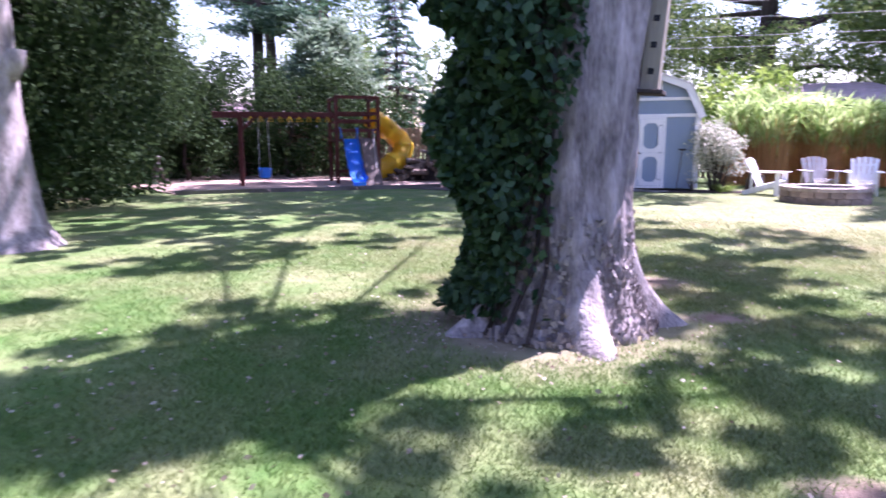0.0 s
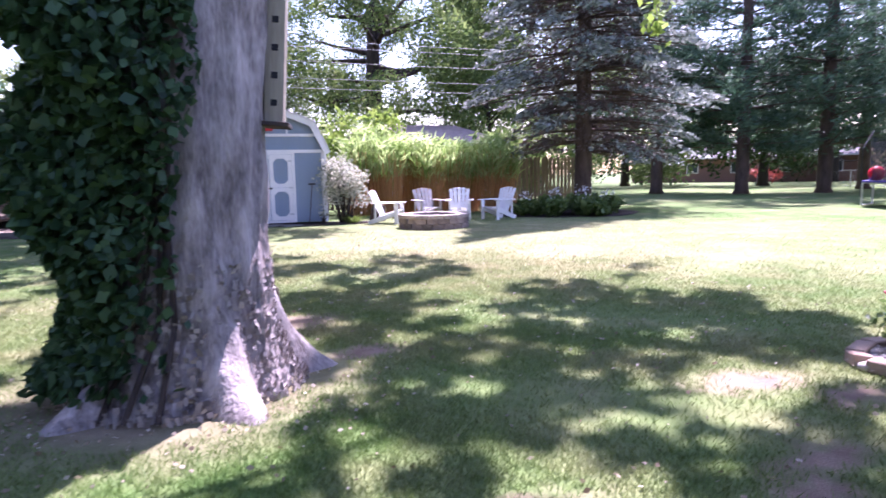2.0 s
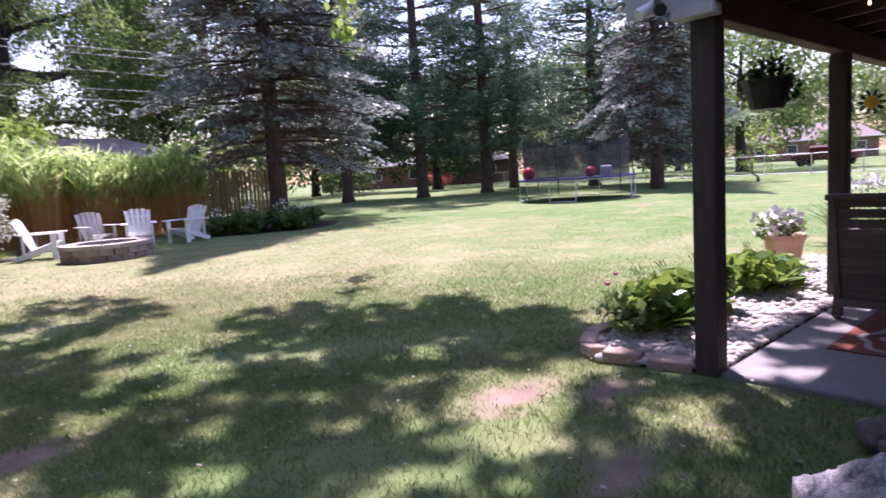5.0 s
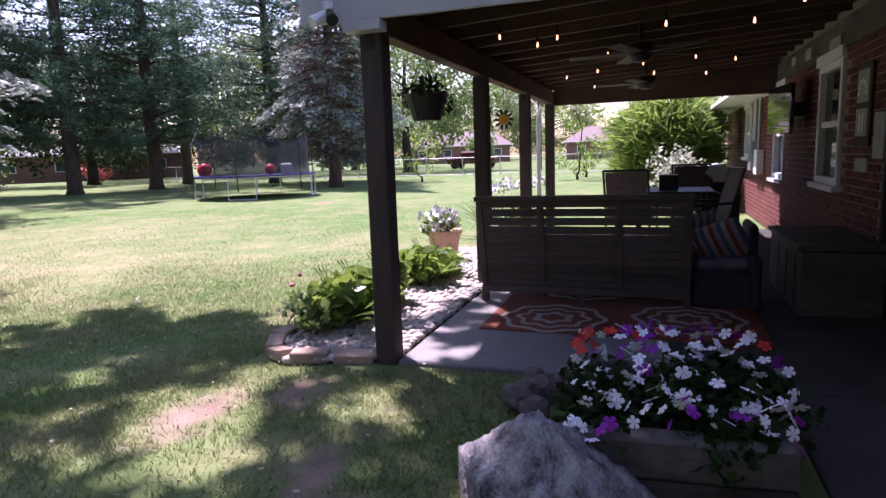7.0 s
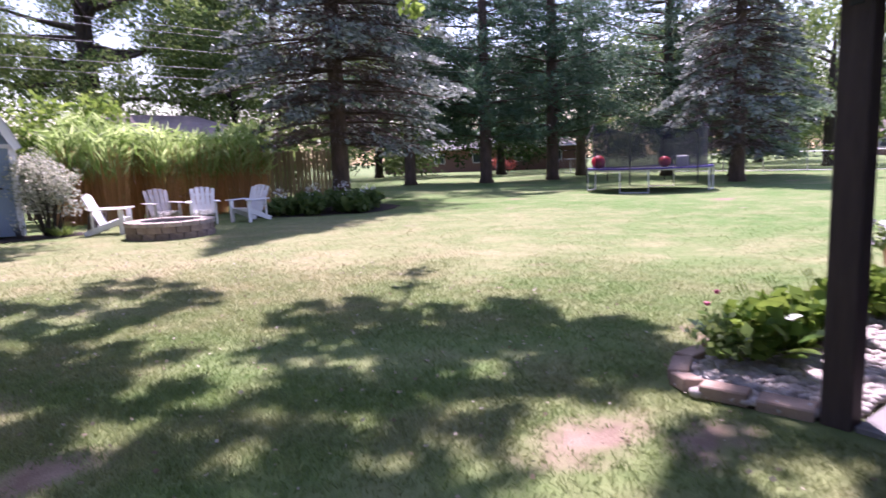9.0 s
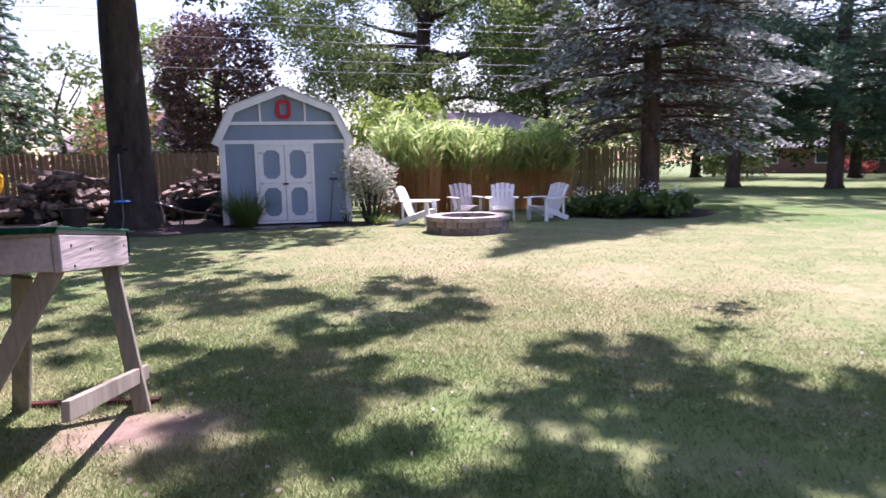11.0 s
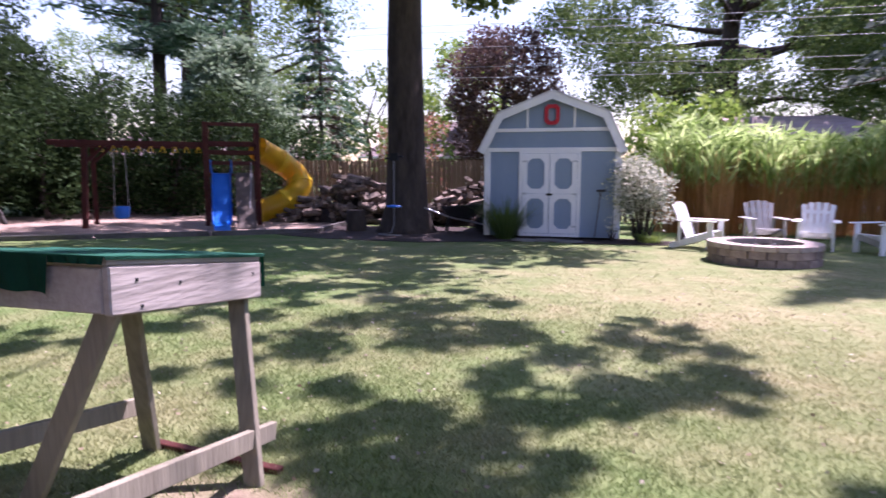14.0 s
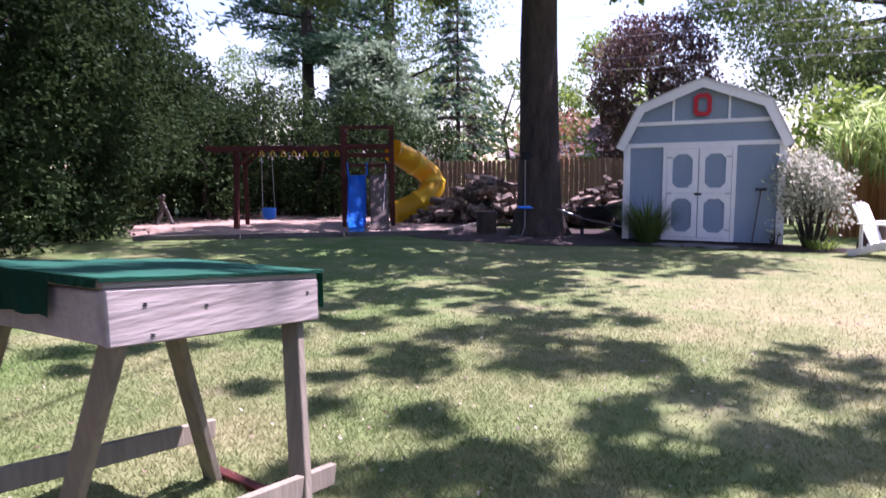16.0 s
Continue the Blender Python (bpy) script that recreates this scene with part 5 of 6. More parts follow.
def patio_chair(m, label):
    c = thing("patio_chair", m, label, "chair", "patio dining chairs")
    part("back_sling", beamed((0, .22, .42), (0, .38, 1.02), .012, .5, (1, 0, 0)), SLING, c)
    part("seat_sling", boxed(-.25, -.25, .41, .25, .23, .425), SLING, c)
    for s in (-.27, .27):
        part("side_frame", tubed([(s, -.28, 0), (s, -.28, .4), (s, .22, .42), (s, .39, 1.04)], .016, 6), DARK_METAL, c)
        part("rear_leg", tubed([(s, .2, .42), (s, .36, 0)], .016, 6), DARK_METAL, c)
        part("arm", tubed([(s, -.28, .4), (s, -.26, .64), (s, .28, .66)], .016, 6), DARK_METAL, c)
    part("top_bar", tubed([(-.27, .39, 1.04), (.27, .39, 1.04)], .016, 6), DARK_METAL, c)
    return c


patio_chair(hpose(4.75, -1.35, .036, 0, 0, 80), "brown sling patio chair with a metal frame")
patio_chair(hpose(4.25, -2.15, .036, 0, 0, 190), "dark brown sling patio chair with its back turned")
patio_chair(hpose(5.9, -2.2, .036, 0, 0, -80), "brown sling patio chair across the table")
pt = thing("patio_table", hpose(5.2, -1.85, .036), "dark metal patio table with a glass top", "table")
part("tabletop", boxed(-.5, -.5, .72, .5, .5, .75, .01), DARK_METAL, pt)
for x in (-.42, .42):
    for y in (-.42, .42):
        part("leg", boxed(x - .025, y - .025, 0, x + .025, y + .025, .72), DARK_METAL, pt)
pb = thing("planter_pot", hpose(5.1, -1.8, .787), "dark square pot on the patio table", "pot")
part("pot", boxed(-.12, -.12, 0, .12, .12, .2, .01), DARK_METAL, pb)
gr = thing("gas_grill", hpose(6.6, -2.5, .036), "covered grill with a pale lid", "grill")
part("cabinet", boxed(-.35, -.3, 0, .35, .3, .78, .01), DARK_METAL, gr)
part("lid", tubed([(-.33, 0, .84), (.33, 0, .84)], .2, 14), STEEL, gr)
part("side_shelf", boxed(.352, -.25, .74, .65, .25, .78), STEEL, gr)


def ceiling_fan(x, y):
    f = thing("ceiling_fan", hpose(x, y, ROOF_Z + .08), "dark ceiling fan with brown wooden blades", "fan", "ceiling fans")
    part("rod", tubed([(0, 0, .1), (0, 0, .32)], .018, 8), DARK_METAL, f)
    part("motor", lathe([(.03, .1), (.11, .08), (.12, -.02), (.07, -.07), (.02, -.08)], 14), DARK_METAL, f)
    for k in range(5):
        b = part("blade", boxed(.1, -.06, -.005, .62, .06, .005, .002), SOFA, f)
        b.rotation_euler = (radians(8), 0, k * math.tau / 5 + .3)
    return f


ceiling_fan(2.3, -1.5), ceiling_fan(5.0, -1.5)
for i, (x, y) in enumerate(((1.2, -.5), (1.45, -.9), (1.7, -.7), (1.3, -1.7), (2.6, -1.2), (1.5, -2.3), (.9, -2.5), (3.2, -2.0), (3.4, -1.5), (3.8, -1.0), (4.2, -.6), (3.6, -2.4), (4.8, -2.2), (5.6, -.8), (4.4, -1.6), (.8, -3.0))):
    b = thing("string_light", hpose(x, y, ROOF_Z + .12), "small warm glowing bulb on a black cord", "lamp", "string lights")
    part("socket", lathe([(.012, .08), (.014, .04), (.016, .035)], 8), BLACK_MAT, b)
    part("bulb", lathe([(.003, .036), (.008, .018), (.009, .006), (.006, -.004), (.001, -.007)], 8), BULB, b, "glowing bulb")
    part("cord", tubed([(0, 0, .08), (0, 0, .2)], .003, 4), BLACK_MAT, b)
fl = thing("flood_light", hpose(-.2, .2, ROOF_Z + .09) @ Matrix.Scale(.68, 4), "twin flood light under the eaves", "lamp")
part("base", lathe([(.05, .12), (.05, .06), (.03, .05)], 10), WHITE, fl)
for s in (-1, 1):
    part("lamp_head", tubed([(0, 0, .06), (-.05, .05 * s, .0), (-.12, .1 * s, -.06)], [.02, .04, .055], 10), WHITE if s > 0 else DARK_METAL, fl)
so = thing("sun_ornament", hpose(3.4, 0, 1.72), "black metal sun with a yellow glass face hanging", "ornament")
part("face", lathe([(.02, -.015), (.06, -.012), (.06, .012), (.02, .015)], 14), mat("amber_glass", (.7, .38, .03), None, 5, .3), so).rotation_euler = (0, radians(90), 0)
for k in range(10):
    a = k * math.tau / 10
    part("ray", beamed((0, .05 * math.cos(a), .05 * math.sin(a)), (0, .115 * math.cos(a), .115 * math.sin(a)), .028, .006, (1, 0, 0)), DARK_METAL, so)
part("wire", tubed([(0, 0, .06), (0, 0, .38)], .003, 4), DARK_METAL, so)
hb = thing("hanging_basket", hpose(1.15, .1, 1.62), "dark hanging basket with trailing plants", "planter")
part("pot", lathe([(.11, 0), (.17, .2), (.18, .21), (.15, .19)], 14), DARK_METAL, hb)
part("foliage", sprays("foliage", clump_points([(0, 0, .24), (.12, .1, .2), (.14, -.12, .12)], [.16, .14, .1], 9000, RNG), .05, .03), LEAF_DARK, hb)
for a in (0, 2.1, 4.2):
    part("hanger", tubed([(.16 * math.cos(a), .16 * math.sin(a), .2), (0, 0, .55)], .004, 4), DARK_METAL, hb)

# stone bed in front of the patio
BED = [(1.5, -1.58), (1.35, -1.0), (1.62, -.72), (2.3, -.7), (3.3, -.8), (4.6, -.75), (6.2, -.95), (6.2, -1.95), (1.6, -1.72)]
bed("ground_stone_bed", BED, DARK_MULCH, "dark soil under the river stones", .02)
rp = np.random.default_rng(5)
V, F = [], []


def inside(x, y, poly):
    c = False
    for (x0, y0), (x1, y1) in zip(poly, poly[1:] + poly[:1]):
        if (y0 > y) != (y1 > y) and x < (x1 - x0) * (y - y0) / (y1 - y0) + x0:
            c = not c
    return c


ico = bmesh.new()
bmesh.ops.create_icosphere(ico, subdivisions=1, radius=1)
IV_, IF_ = np.array([v.co[:] for v in ico.verts]), [tuple(v.index for v in f.verts) for f in ico.faces]
ico.free()
while len(V) < 42 * 1300:
    x, y = rp.uniform(1.35, 6.2), rp.uniform(-2.0, -.7)
    if inside(x, y, BED):
        s = rp.uniform(.018, .055) * np.array([1, rp.uniform(.6, 1), rp.uniform(.4, .7)])
        a = rp.uniform(0, math.tau)
        M = np.array([[math.cos(a), -math.sin(a), 0], [math.sin(a), math.cos(a), 0], [0, 0, 1]])
        k = len(V)
        V += ((IV_ * s) @ M.T + [x, y, .025 + rp.uniform(0, .02)]).tolist()
        F += [tuple(i + k for i in f) for f in IF_]
me = bpy.data.meshes.new("river_stones")
me.from_pydata(V, [], F)
tagged(obj("river_stones", me, PEBBLE, smooth=True), "pale rounded river stones filling the bed", "gravel", kind="stuff")
for i, (a, b) in enumerate((((1.46, -1.58), (1.40, -1.28)), ((1.40, -1.27), (1.33, -1.0)), ((1.33, -.99), (1.45, -.82)), ((1.47, -.81), (1.72, -.70)), ((1.73, -.69), (2.05, -.68)), ((2.07, -.68), (2.42, -.7)), ((2.45, -.7), (2.8, -.73)))):
    o = obj("edging_stone", beamed((*a, .03 + .012 * (i % 3)), (*Vector(a).lerp(Vector(b), .9), .03 + .016 * (i % 2)), .125, .08, (.12 * (i % 3 - 1), 0, 1), .008), EDGER)
    o.location.x = .07
    tagged(o, "tan concrete edging stone round the bed", "edging stone", "edging stones")
rh = np.random.default_rng(12)
for i, (x, y, n, L, w, lab) in enumerate(((2.0, -.98, 46, .5, .22, "large green hosta in the stone bed"), (2.35, -1.0, 40, .45, .2, "green hosta with broad leaves in the stone bed"), (2.75, -1.08, 40, .42, .19, "green hosta beside the sofa"),
                                          (3.6, -1.2, 44, .48, .19, "leafy green hosta in the stone bed"), (4.0, -1.25, 36, .45, .19, "green hosta near the patio"))):
    t = thing("hosta", pose(x + .1, y, .02) @ Matrix.Scale(.88, 4), lab, "plant", "hostas in the stone bed")
    part("leaves", sprays("leaves", clump_points([(rh.uniform(-.16, .16), rh.uniform(-.14, .14), rh.uniform(.16, .36)) for _ in range(7)], [.17] * 7, 1500, rh, .9, .3), .17, .105, D=rh.normal(size=(7 * int(1500 * .17 * .17), 3)) * [1, 1, .5] + [0, 0, -.2], rng=rh), HOSTA, t)
    part("outer_leaves", arch_leaves("outer_leaves", None, rh, n // 2, L * .9, w * .8, 1.0, .14, 6, droop=.9, petiole=True), HOSTA, t)
    bm = bmesh.new()
    for k in range(3):
        tube(bm, [(.03 * k, 0, .1), (.05 * k - .05, .05, .5), (.07 * k - .1, .08, .58)], [.004, .003, .006], 5)
    part("flower_stalk", bm, LEAF_BRIGHT, t)
rs = thing("rose_bush", pose(1.78, -.98, .02), "small pink rose among the stones", "flower")
part("foliage", sprays("foliage", clump_points([(0, 0, .22), (-.1, .05, .32)], [.16, .12], 3000, rh), .06, .04), LEAF, rs)
PINK = mat("pink_petals", (.55, .08, .16), (.7, .16, .25), 8, .6)
for p in ((-.14, .05, .46), (.03, .08, .50)):
    part("bloom", lathe([(.005, p[2] - .015), (.016, p[2] - .006), (.019, p[2] + .008), (.007, p[2] + .012)], 8), PINK, rs).location = (p[0], p[1], 0)
for x, y in ((5.2, -1.0),):
    t = thing("flower_pot", pose(x, y, .02), "peach terracotta pot of white flowers", "planter")
    part("pot", lathe([(.14, 0), (.2, .34), (.22, .35), (.22, .40), (.18, .38)], 16), TERRACOTTA, t)
    part("foliage", sprays("foliage", clump_points([(0, 0, .48), (.15, .05, .5), (-.15, .1, .5)], [.2, .16, .18], 3000, rh), .07, .05), LEAF, t)
    part("bloom_cluster", sprays("bloom_cluster", clump_points([(0, 0, .52), (.15, .05, .54), (-.15, .1, .54)], [.22, .18, .2], 1300, rh), .075, .07), WHITE, t)["kind"] = "stuff"

# flower box, boulder and small stones
fb = thing("flower_box", pose(.64, -3.38, -.06, 0, 0, 2) @ Matrix.Diagonal((.78, .78, 1, 1)), "old grey timber planter box", "planter")
for z in (0, .17):
    # lower front timber takes a darker colour for the shade low on the box
    part("timber", boxed(-.62, -.5, z, -.48, .5, z + .165, .015), TIMBER if z else BARK_DARK, fb)
    part("timber", boxed(.48, -.5, z, .62, .5, z + .165, .015), TIMBER, fb)
    for y in (-.5, .36):
        part("timber", boxed(-.478, y, z, .478, y + .14, z + .165, .015), TIMBER, fb)
part("soil", boxed(-.478, -.358, .02, .478, .358, .28, 0), DARK_MULCH, fb)
im = thing("impatiens", pose(.62, -3.4, .15, 0, 0, 2) @ Matrix.Diagonal((.82, .98, .9, 1)), "mound of white, red and violet impatiens", "flowers")
cs = [(rh.uniform(-.5, .52), rh.uniform(-.38, .38), rh.uniform(.0, .08)) for _ in range(26)]
cs = [(x, y, z + .16 * (1 - (x / .6) ** 2) * (1 - (y / .6) ** 2)) for x, y, z in cs]
FP = clump_points(cs, [.17] * 26, 8000, rh, .8, .3)
part("foliage", sprays("foliage", FP[FP[:, 2] > -.2], .06, .038, rng=rh), LEAF_DARK, im, "dark green leaves")
VIOLET = mat("violet_petals", (.30, .02, .36), (.4, .05, .46), 8, .6)
SCARLET = mat("scarlet_petals", (.65, .04, .02), (.75, .07, .04), 8, .6)
PETAL = mat("white_petals", (.8, .8, .8), (.88, .88, .87), 8, .6)


def bloom_mesh(m):
    bm = bmesh.new()
    for k in range(5):
        a = k * math.tau / 5
        c = bm.verts.new((0, 0, .004))
        v = [bm.verts.new((r * math.cos(a + d), r * math.sin(a + d), h)) for r, d, h in ((.02, -.55, .004), (.034, -.4, .0), (.036, .0, .004), (.034, .4, .0), (.02, .55, .004))]
        bm.faces.new((c, v[0], v[1], v[2])), bm.faces.new((c, v[2], v[3], v[4]))
    me = bpy.data.meshes.new("bloom")
    bm.to_mesh(me)
    bm.free()
    me.materials.append(m)
    return me


BM3 = [bloom_mesh(PETAL), bloom_mesh(VIOLET), bloom_mesh(SCARLET)]
for i in range(190):
    x, y = rh.uniform(-.6, .62), rh.uniform(-.46, .46)
    k = (0 if rh.uniform() < .86 else 1) if x < .15 else (0 if rh.uniform() < .25 else (2 if rh.uniform() < .55 else 1))
    h = .24 * (1 - (x / .8) ** 2) * (1 - (y / .62) ** 2) ** .8 + .07 if abs(x) < .8 else .05
    o = part("bloom", BM3[k], PETAL, im)
    o.location = (x, y, h + rh.uniform(-.02, .05) + max(0, x) * .2)
    o.rotation_euler = (rh.normal() * .4, -.75 + rh.normal() * .4, rh.uniform(0, 6))
    o.scale = (rh.uniform(.75, 1.1),) * 3


def stone(name, m, r, seed, material, label, group="", sub=3, rough=.35):
    bm = bmesh.new()
    bmesh.ops.create_icosphere(bm, subdivisions=sub, radius=1)
    for v in bm.verts:
        d = v.co.normalized()
        f = 1 + rough * noise.noise(d * 1.3 + Vector((seed, 0, 0))) + rough * .35 * noise.noise(d * 4 + Vector((seed, 3, 0)))
        v.co = Vector((d.x * r[0], d.y * r[1], d.z * r[2])) * f
        v.co.z = max(v.co.z, -.08)
    o = obj(name, bm, material, smooth=False)
    o.matrix_basis = m
    return tagged(o, label, "stone", group)


bm = bmesh.new()
bmesh.ops.create_icosphere(bm, subdivisions=6, radius=1)
for v in bm.verts:                       # a leaning wedge with broken faces
    d = v.co.normalized()
    p = Vector((d.x * .58, d.y * .62, d.z * .62))
    for nrm, lim in (((-.12, .62, .78), .40), ((.0, -.52, .85), .315), ((-.72, .12, .69), .30), ((.7, 0, .71), .30), ((-.3, .95, .1), .44), ((-.95, -.2, .2), .42), ((-.45, -.55, .6), .33)):
        nn = Vector(nrm).normalized()
        e = p.dot(nn) - lim
        if e > 0:
            p -= nn * e
    p = p * .95 + d * (.02 * noise.noise(d * 4) + .01 * noise.noise(d * 9) + .009 * noise.noise(d * 23) + .006 * noise.noise(d * 50))
    v.co = p
rk = obj("boulder", bm, ROCK, smooth=True)
rk.matrix_basis = pose(.0, -2.93, .03, 0, 0, 10) @ Matrix.Diagonal((.85, .72, .98, 1))
tagged(rk, "large grey jagged boulder beside the flower box", "boulder")
for i, (x, y, r) in enumerate(((.98, -2.66, .11), (1.12, -2.76, .1), (1.2, -2.88, .1), (.84, -2.74, .085), (1.28, -2.68, .075))):
    stone("field_stone", pose(x, y, .06), (r * 1.1, r, r * .8), i * 3.1, BROWN_STONE, "rounded brown-grey field stone by the planter", "field stones", 2, .25)

# ---- trampoline ----
PALE_METAL = mat("pale_painted_steel", (0.55, 0.55, 0.57), (0.7, 0.7, 0.71), 8, 0.5, 0, 60)
tp = thing("trampoline", pose(18.6, 10.4, 0), "trampoline with purple pads and a black safety net", "trampoline")
TR, TH = 2.2, .86
bm = bmesh.new()
N = 40
for r0, r1, z in ((TR - .28, TR + .03, TH),):
    v = [[bm.verts.new((r * math.cos(k * math.tau / N), r * math.sin(k * math.tau / N), zz)) for r, zz in ((r0, z), (r1, z), (r1, z - .05), (r0, z - .03))] for k in range(N)]
    for k in range(N):
        for s in range(4):
            bm.faces.new((v[k][s], v[(k + 1) % N][s], v[(k + 1) % N][(s + 1) % 4], v[k][(s + 1) % 4]))
part("pad", bm, PURPLE, tp, "purple spring pad")
part("jumping_mat", lathe([(TR - .28, TH - .04), (TR - .28, TH - .02), (.02, TH - .025)], 40), BLACK_MAT, tp)
part("frame_ring", tubed([(TR * math.cos(k * math.tau / N), TR * math.sin(k * math.tau / N), TH - .07) for k in range(N + 1)], .025, 6), STEEL, tp)
for k in range(4):
    a = k * math.tau / 4 + .35
    pts = []
    for s in (-.22, .22):
        pts.append((TR * math.cos(a + s), TR * math.sin(a + s)))
    part("leg", tubed([(*pts[0], TH - .08), (*pts[0], .03), (*pts[1], .03), (*pts[1], TH - .08)], .03, 6), PALE_METAL, tp)
for k in range(6):
    a = k * math.tau / 6 + .3
    lean = .12 * (1 if k % 2 else -1.5)
    part("net_pole", tubed([((TR + .05) * math.cos(a), (TR + .05) * math.sin(a), .3), ((TR + .05) * math.cos(a), (TR + .05) * math.sin(a), 1.9), ((TR - .25) * math.cos(a + lean), (TR - .25) * math.sin(a + lean), 2.5)], .022, 6), DARK_METAL, tp)
bm = bmesh.new()
v = []
for k in range(N):
    a = k * math.tau / N
    sag = 2.42 - .28 * abs(math.sin((a - .3) * 3)) - (.35 if 3.9 < a < 4.6 else 0)
    v.append([bm.verts.new(((TR - .18 - .1 * s * (1 - s)) * math.cos(a), (TR - .18 - .1 * s * (1 - s)) * math.sin(a), TH + (sag - TH) * s)) for s in (0, .33, .66, 1)])
for k in range(N):
    for s in range(3):
        bm.faces.new((v[k][s], v[(k + 1) % N][s], v[(k + 1) % N][s + 1], v[k][s + 1]))
part("safety_net", bm, NET, tp, "black mesh safety net")
for x, y, r in ((-1.4, 1.2, .25), (-.4, -.9, .2)):
    o = obj("ball", lathe([(r * math.sin(t * math.pi / 10) + .001, r - r * math.cos(t * math.pi / 10)) for t in range(11)], 16), RED_BALL, smooth=True)
    o.matrix_basis = pose(18.6 + x, 10.4 + y, TH - .022)
    tagged(o, "red rubber ball lying on the trampoline", "ball", "balls on the trampoline")
o = obj("storage_bin", boxed(-.3, -.2, 0, .3, .2, .4, .04), WHITE)
o.matrix_basis = pose(18.5, 9.0, TH - .02, 0, 0, 30)
tagged(o, "white plastic bin lying on the trampoline", "bin")

# ---- planting round the shed and fence ----
shrub("variegated_shrub", pose(.08, 14.0, 0), 1.75, 1.4, 1.95, VARIEGATED, "round shrub with white-edged variegated leaves", 31, 34, 1500, .075, r=(.2, .3))
rg = np.random.default_rng(21)
t = thing("ornamental_grass", pose(-2.95, 13.75, 0), "dark green grass tuft beside the shed door", "grass")
part("leaves", arch_leaves("leaves", None, rg, 520, .95, .014, 1.25, .26, droop=.7), LEAF, t)
t = thing("ornamental_grass", pose(.25, 13.65, 0), "low green grass tuft under the variegated shrub", "grass")
part("leaves", arch_leaves("leaves", None, rg, 140, .4, .016, .9, .25), LEAF_BRIGHT, t)
shrub("flowering_shrub", pose(-.55, 13.72, 0), .5, .4, .55, VARIEGATED, "small white-flowered plant by the shed wall", 33, 5, 900, .06)
# tall reed grass before the fence
for i in range(13):
    x, y = .95 + i * .44, 16.7 + .5 * math.sin(i * 2.3)
    t = thing("reed_grass", pose(x, y, 0), "tall reed grass with green tops and tan stems", "grass", "reed grass along the fence")
    V = []
    for k in range(110):
        a, r = rg.uniform(0, math.tau), .42 * math.sqrt(rg.uniform())
        b0 = np.array([r * math.cos(a), r * math.sin(a), 0])
        top = b0 * 1.5 + np.array([0, 0, 1.75 + rg.uniform(-.25, .4)])
        s = np.array([.009, .004, 0])
        V += [b0 - s, b0 + s, top + s * .7, top - s * .7]
    part("stem_cluster", quads("stem_cluster", np.array(V)), REED_STEM, t, "tan dry stems")["kind"] = "stuff"
    tall = 1.06 - .012 * i + .07 * math.sin(i * 1.9) + rg.uniform(-.1, .1)
    P, D = [], []
    for k in range(430):
        a, r = rg.uniform(0, math.tau), .58 * math.sqrt(rg.uniform())
        z = (1.35 + 1.2 * rg.uniform() ** 1.15) * tall
        P.append([r * math.cos(a), r * math.sin(a), z]), D.append([math.cos(a) * .5, math.sin(a) * .5, 1.0 if z < 2.2 else .4])
    part("leaves", sprays("leaves", np.array(P), .58, .05, D=np.array(D), spread=1.05, rng=rg), REED, t, "green strap leaves")
    tuft = part("arching_leaves", arch_leaves("arching_leaves", None, rg, 46, .95, .048, 1.1, .5, 5, droop=1.05), REED, t, "arching green leaves")
    tuft.location = (0, 0, 1.5 * tall)
shrub("vine_thicket", pose(1.2, 18.6, 0), 3.8, 2.0, 4.3, LEAF_BRIGHT, "bright green overgrown vine thicket behind the shed", 35, 26, 240, .2, r=(.25, .4))
shrub("vine_thicket", pose(4.8, 18.9, 0), 3.6, 1.6, 2.6, LEAF_BRIGHT, "bright green overgrown thicket by the fence", 36, 16, 240, .18)
for i, (x, y, s) in enumerate(((5.6, 13.6, 1), (6.3, 13.0, 1.1), (7.1, 12.6, 1.1), (7.9, 12.7, 1.0), (6.7, 13.9, 1.1), (7.5, 13.6, 1.2), (8.3, 13.4, 1.0), (5.9, 14.4, 1.0), (8.6, 14.2, .9))):
    t = thing("hosta", pose(x, y, .01) @ Matrix.Scale(s, 4), "dark green hosta under the spruce", "plant", "hostas under the spruce")
    part("leaves", sprays("leaves", clump_points([(rg.uniform(-.3, .3), rg.uniform(-.3, .3), rg.uniform(.15, .4)) for _ in range(8)], [.24] * 8, 1100, rg, .8, .3), .19, .11, rng=rg), LEAF, t)
    part("outer_leaves", arch_leaves("outer_leaves", None, rg, 26, .6, .15, 1.0, .2, 6, droop=.9, petiole=True), LEAF, t)
    part("bloom_cluster", sprays("bloom_cluster", clump_points([(0, 0, .62)], [.22], 500, rg), .06, .04), WHITE, t)["kind"] = "stuff"
for i, (x, y) in enumerate(((-12, 18.9), (-13.4, 19.2), (-15.5, 19.0), (-17.6, 18.4))):
    shrub("shrub", pose(x, y, 0), 1.5, 1.0, 1.3, LEAF_DARK, "low dark shrub behind the play set", 40 + i, 8, 420, .12)

# ---- trees of the garden ----
conifer("blue_spruce", pose(9.05, 16.3, 0), 22.5, 4.9, 2.1, .32, SPRUCE, BARK_PINE, "tall blue-grey spruce with drooping branches", 51, .34, .23, 11, 3.0, droop=.14, taper=1.15)
conifer("blue_spruce", pose(25.0, 10.2, 0), 17, 4.0, 1.7, .3, SPRUCE, BARK_PINE, "tall dark blue spruce behind the trampoline", 52, .4, .28, 10, 2.0, taper=1.15)
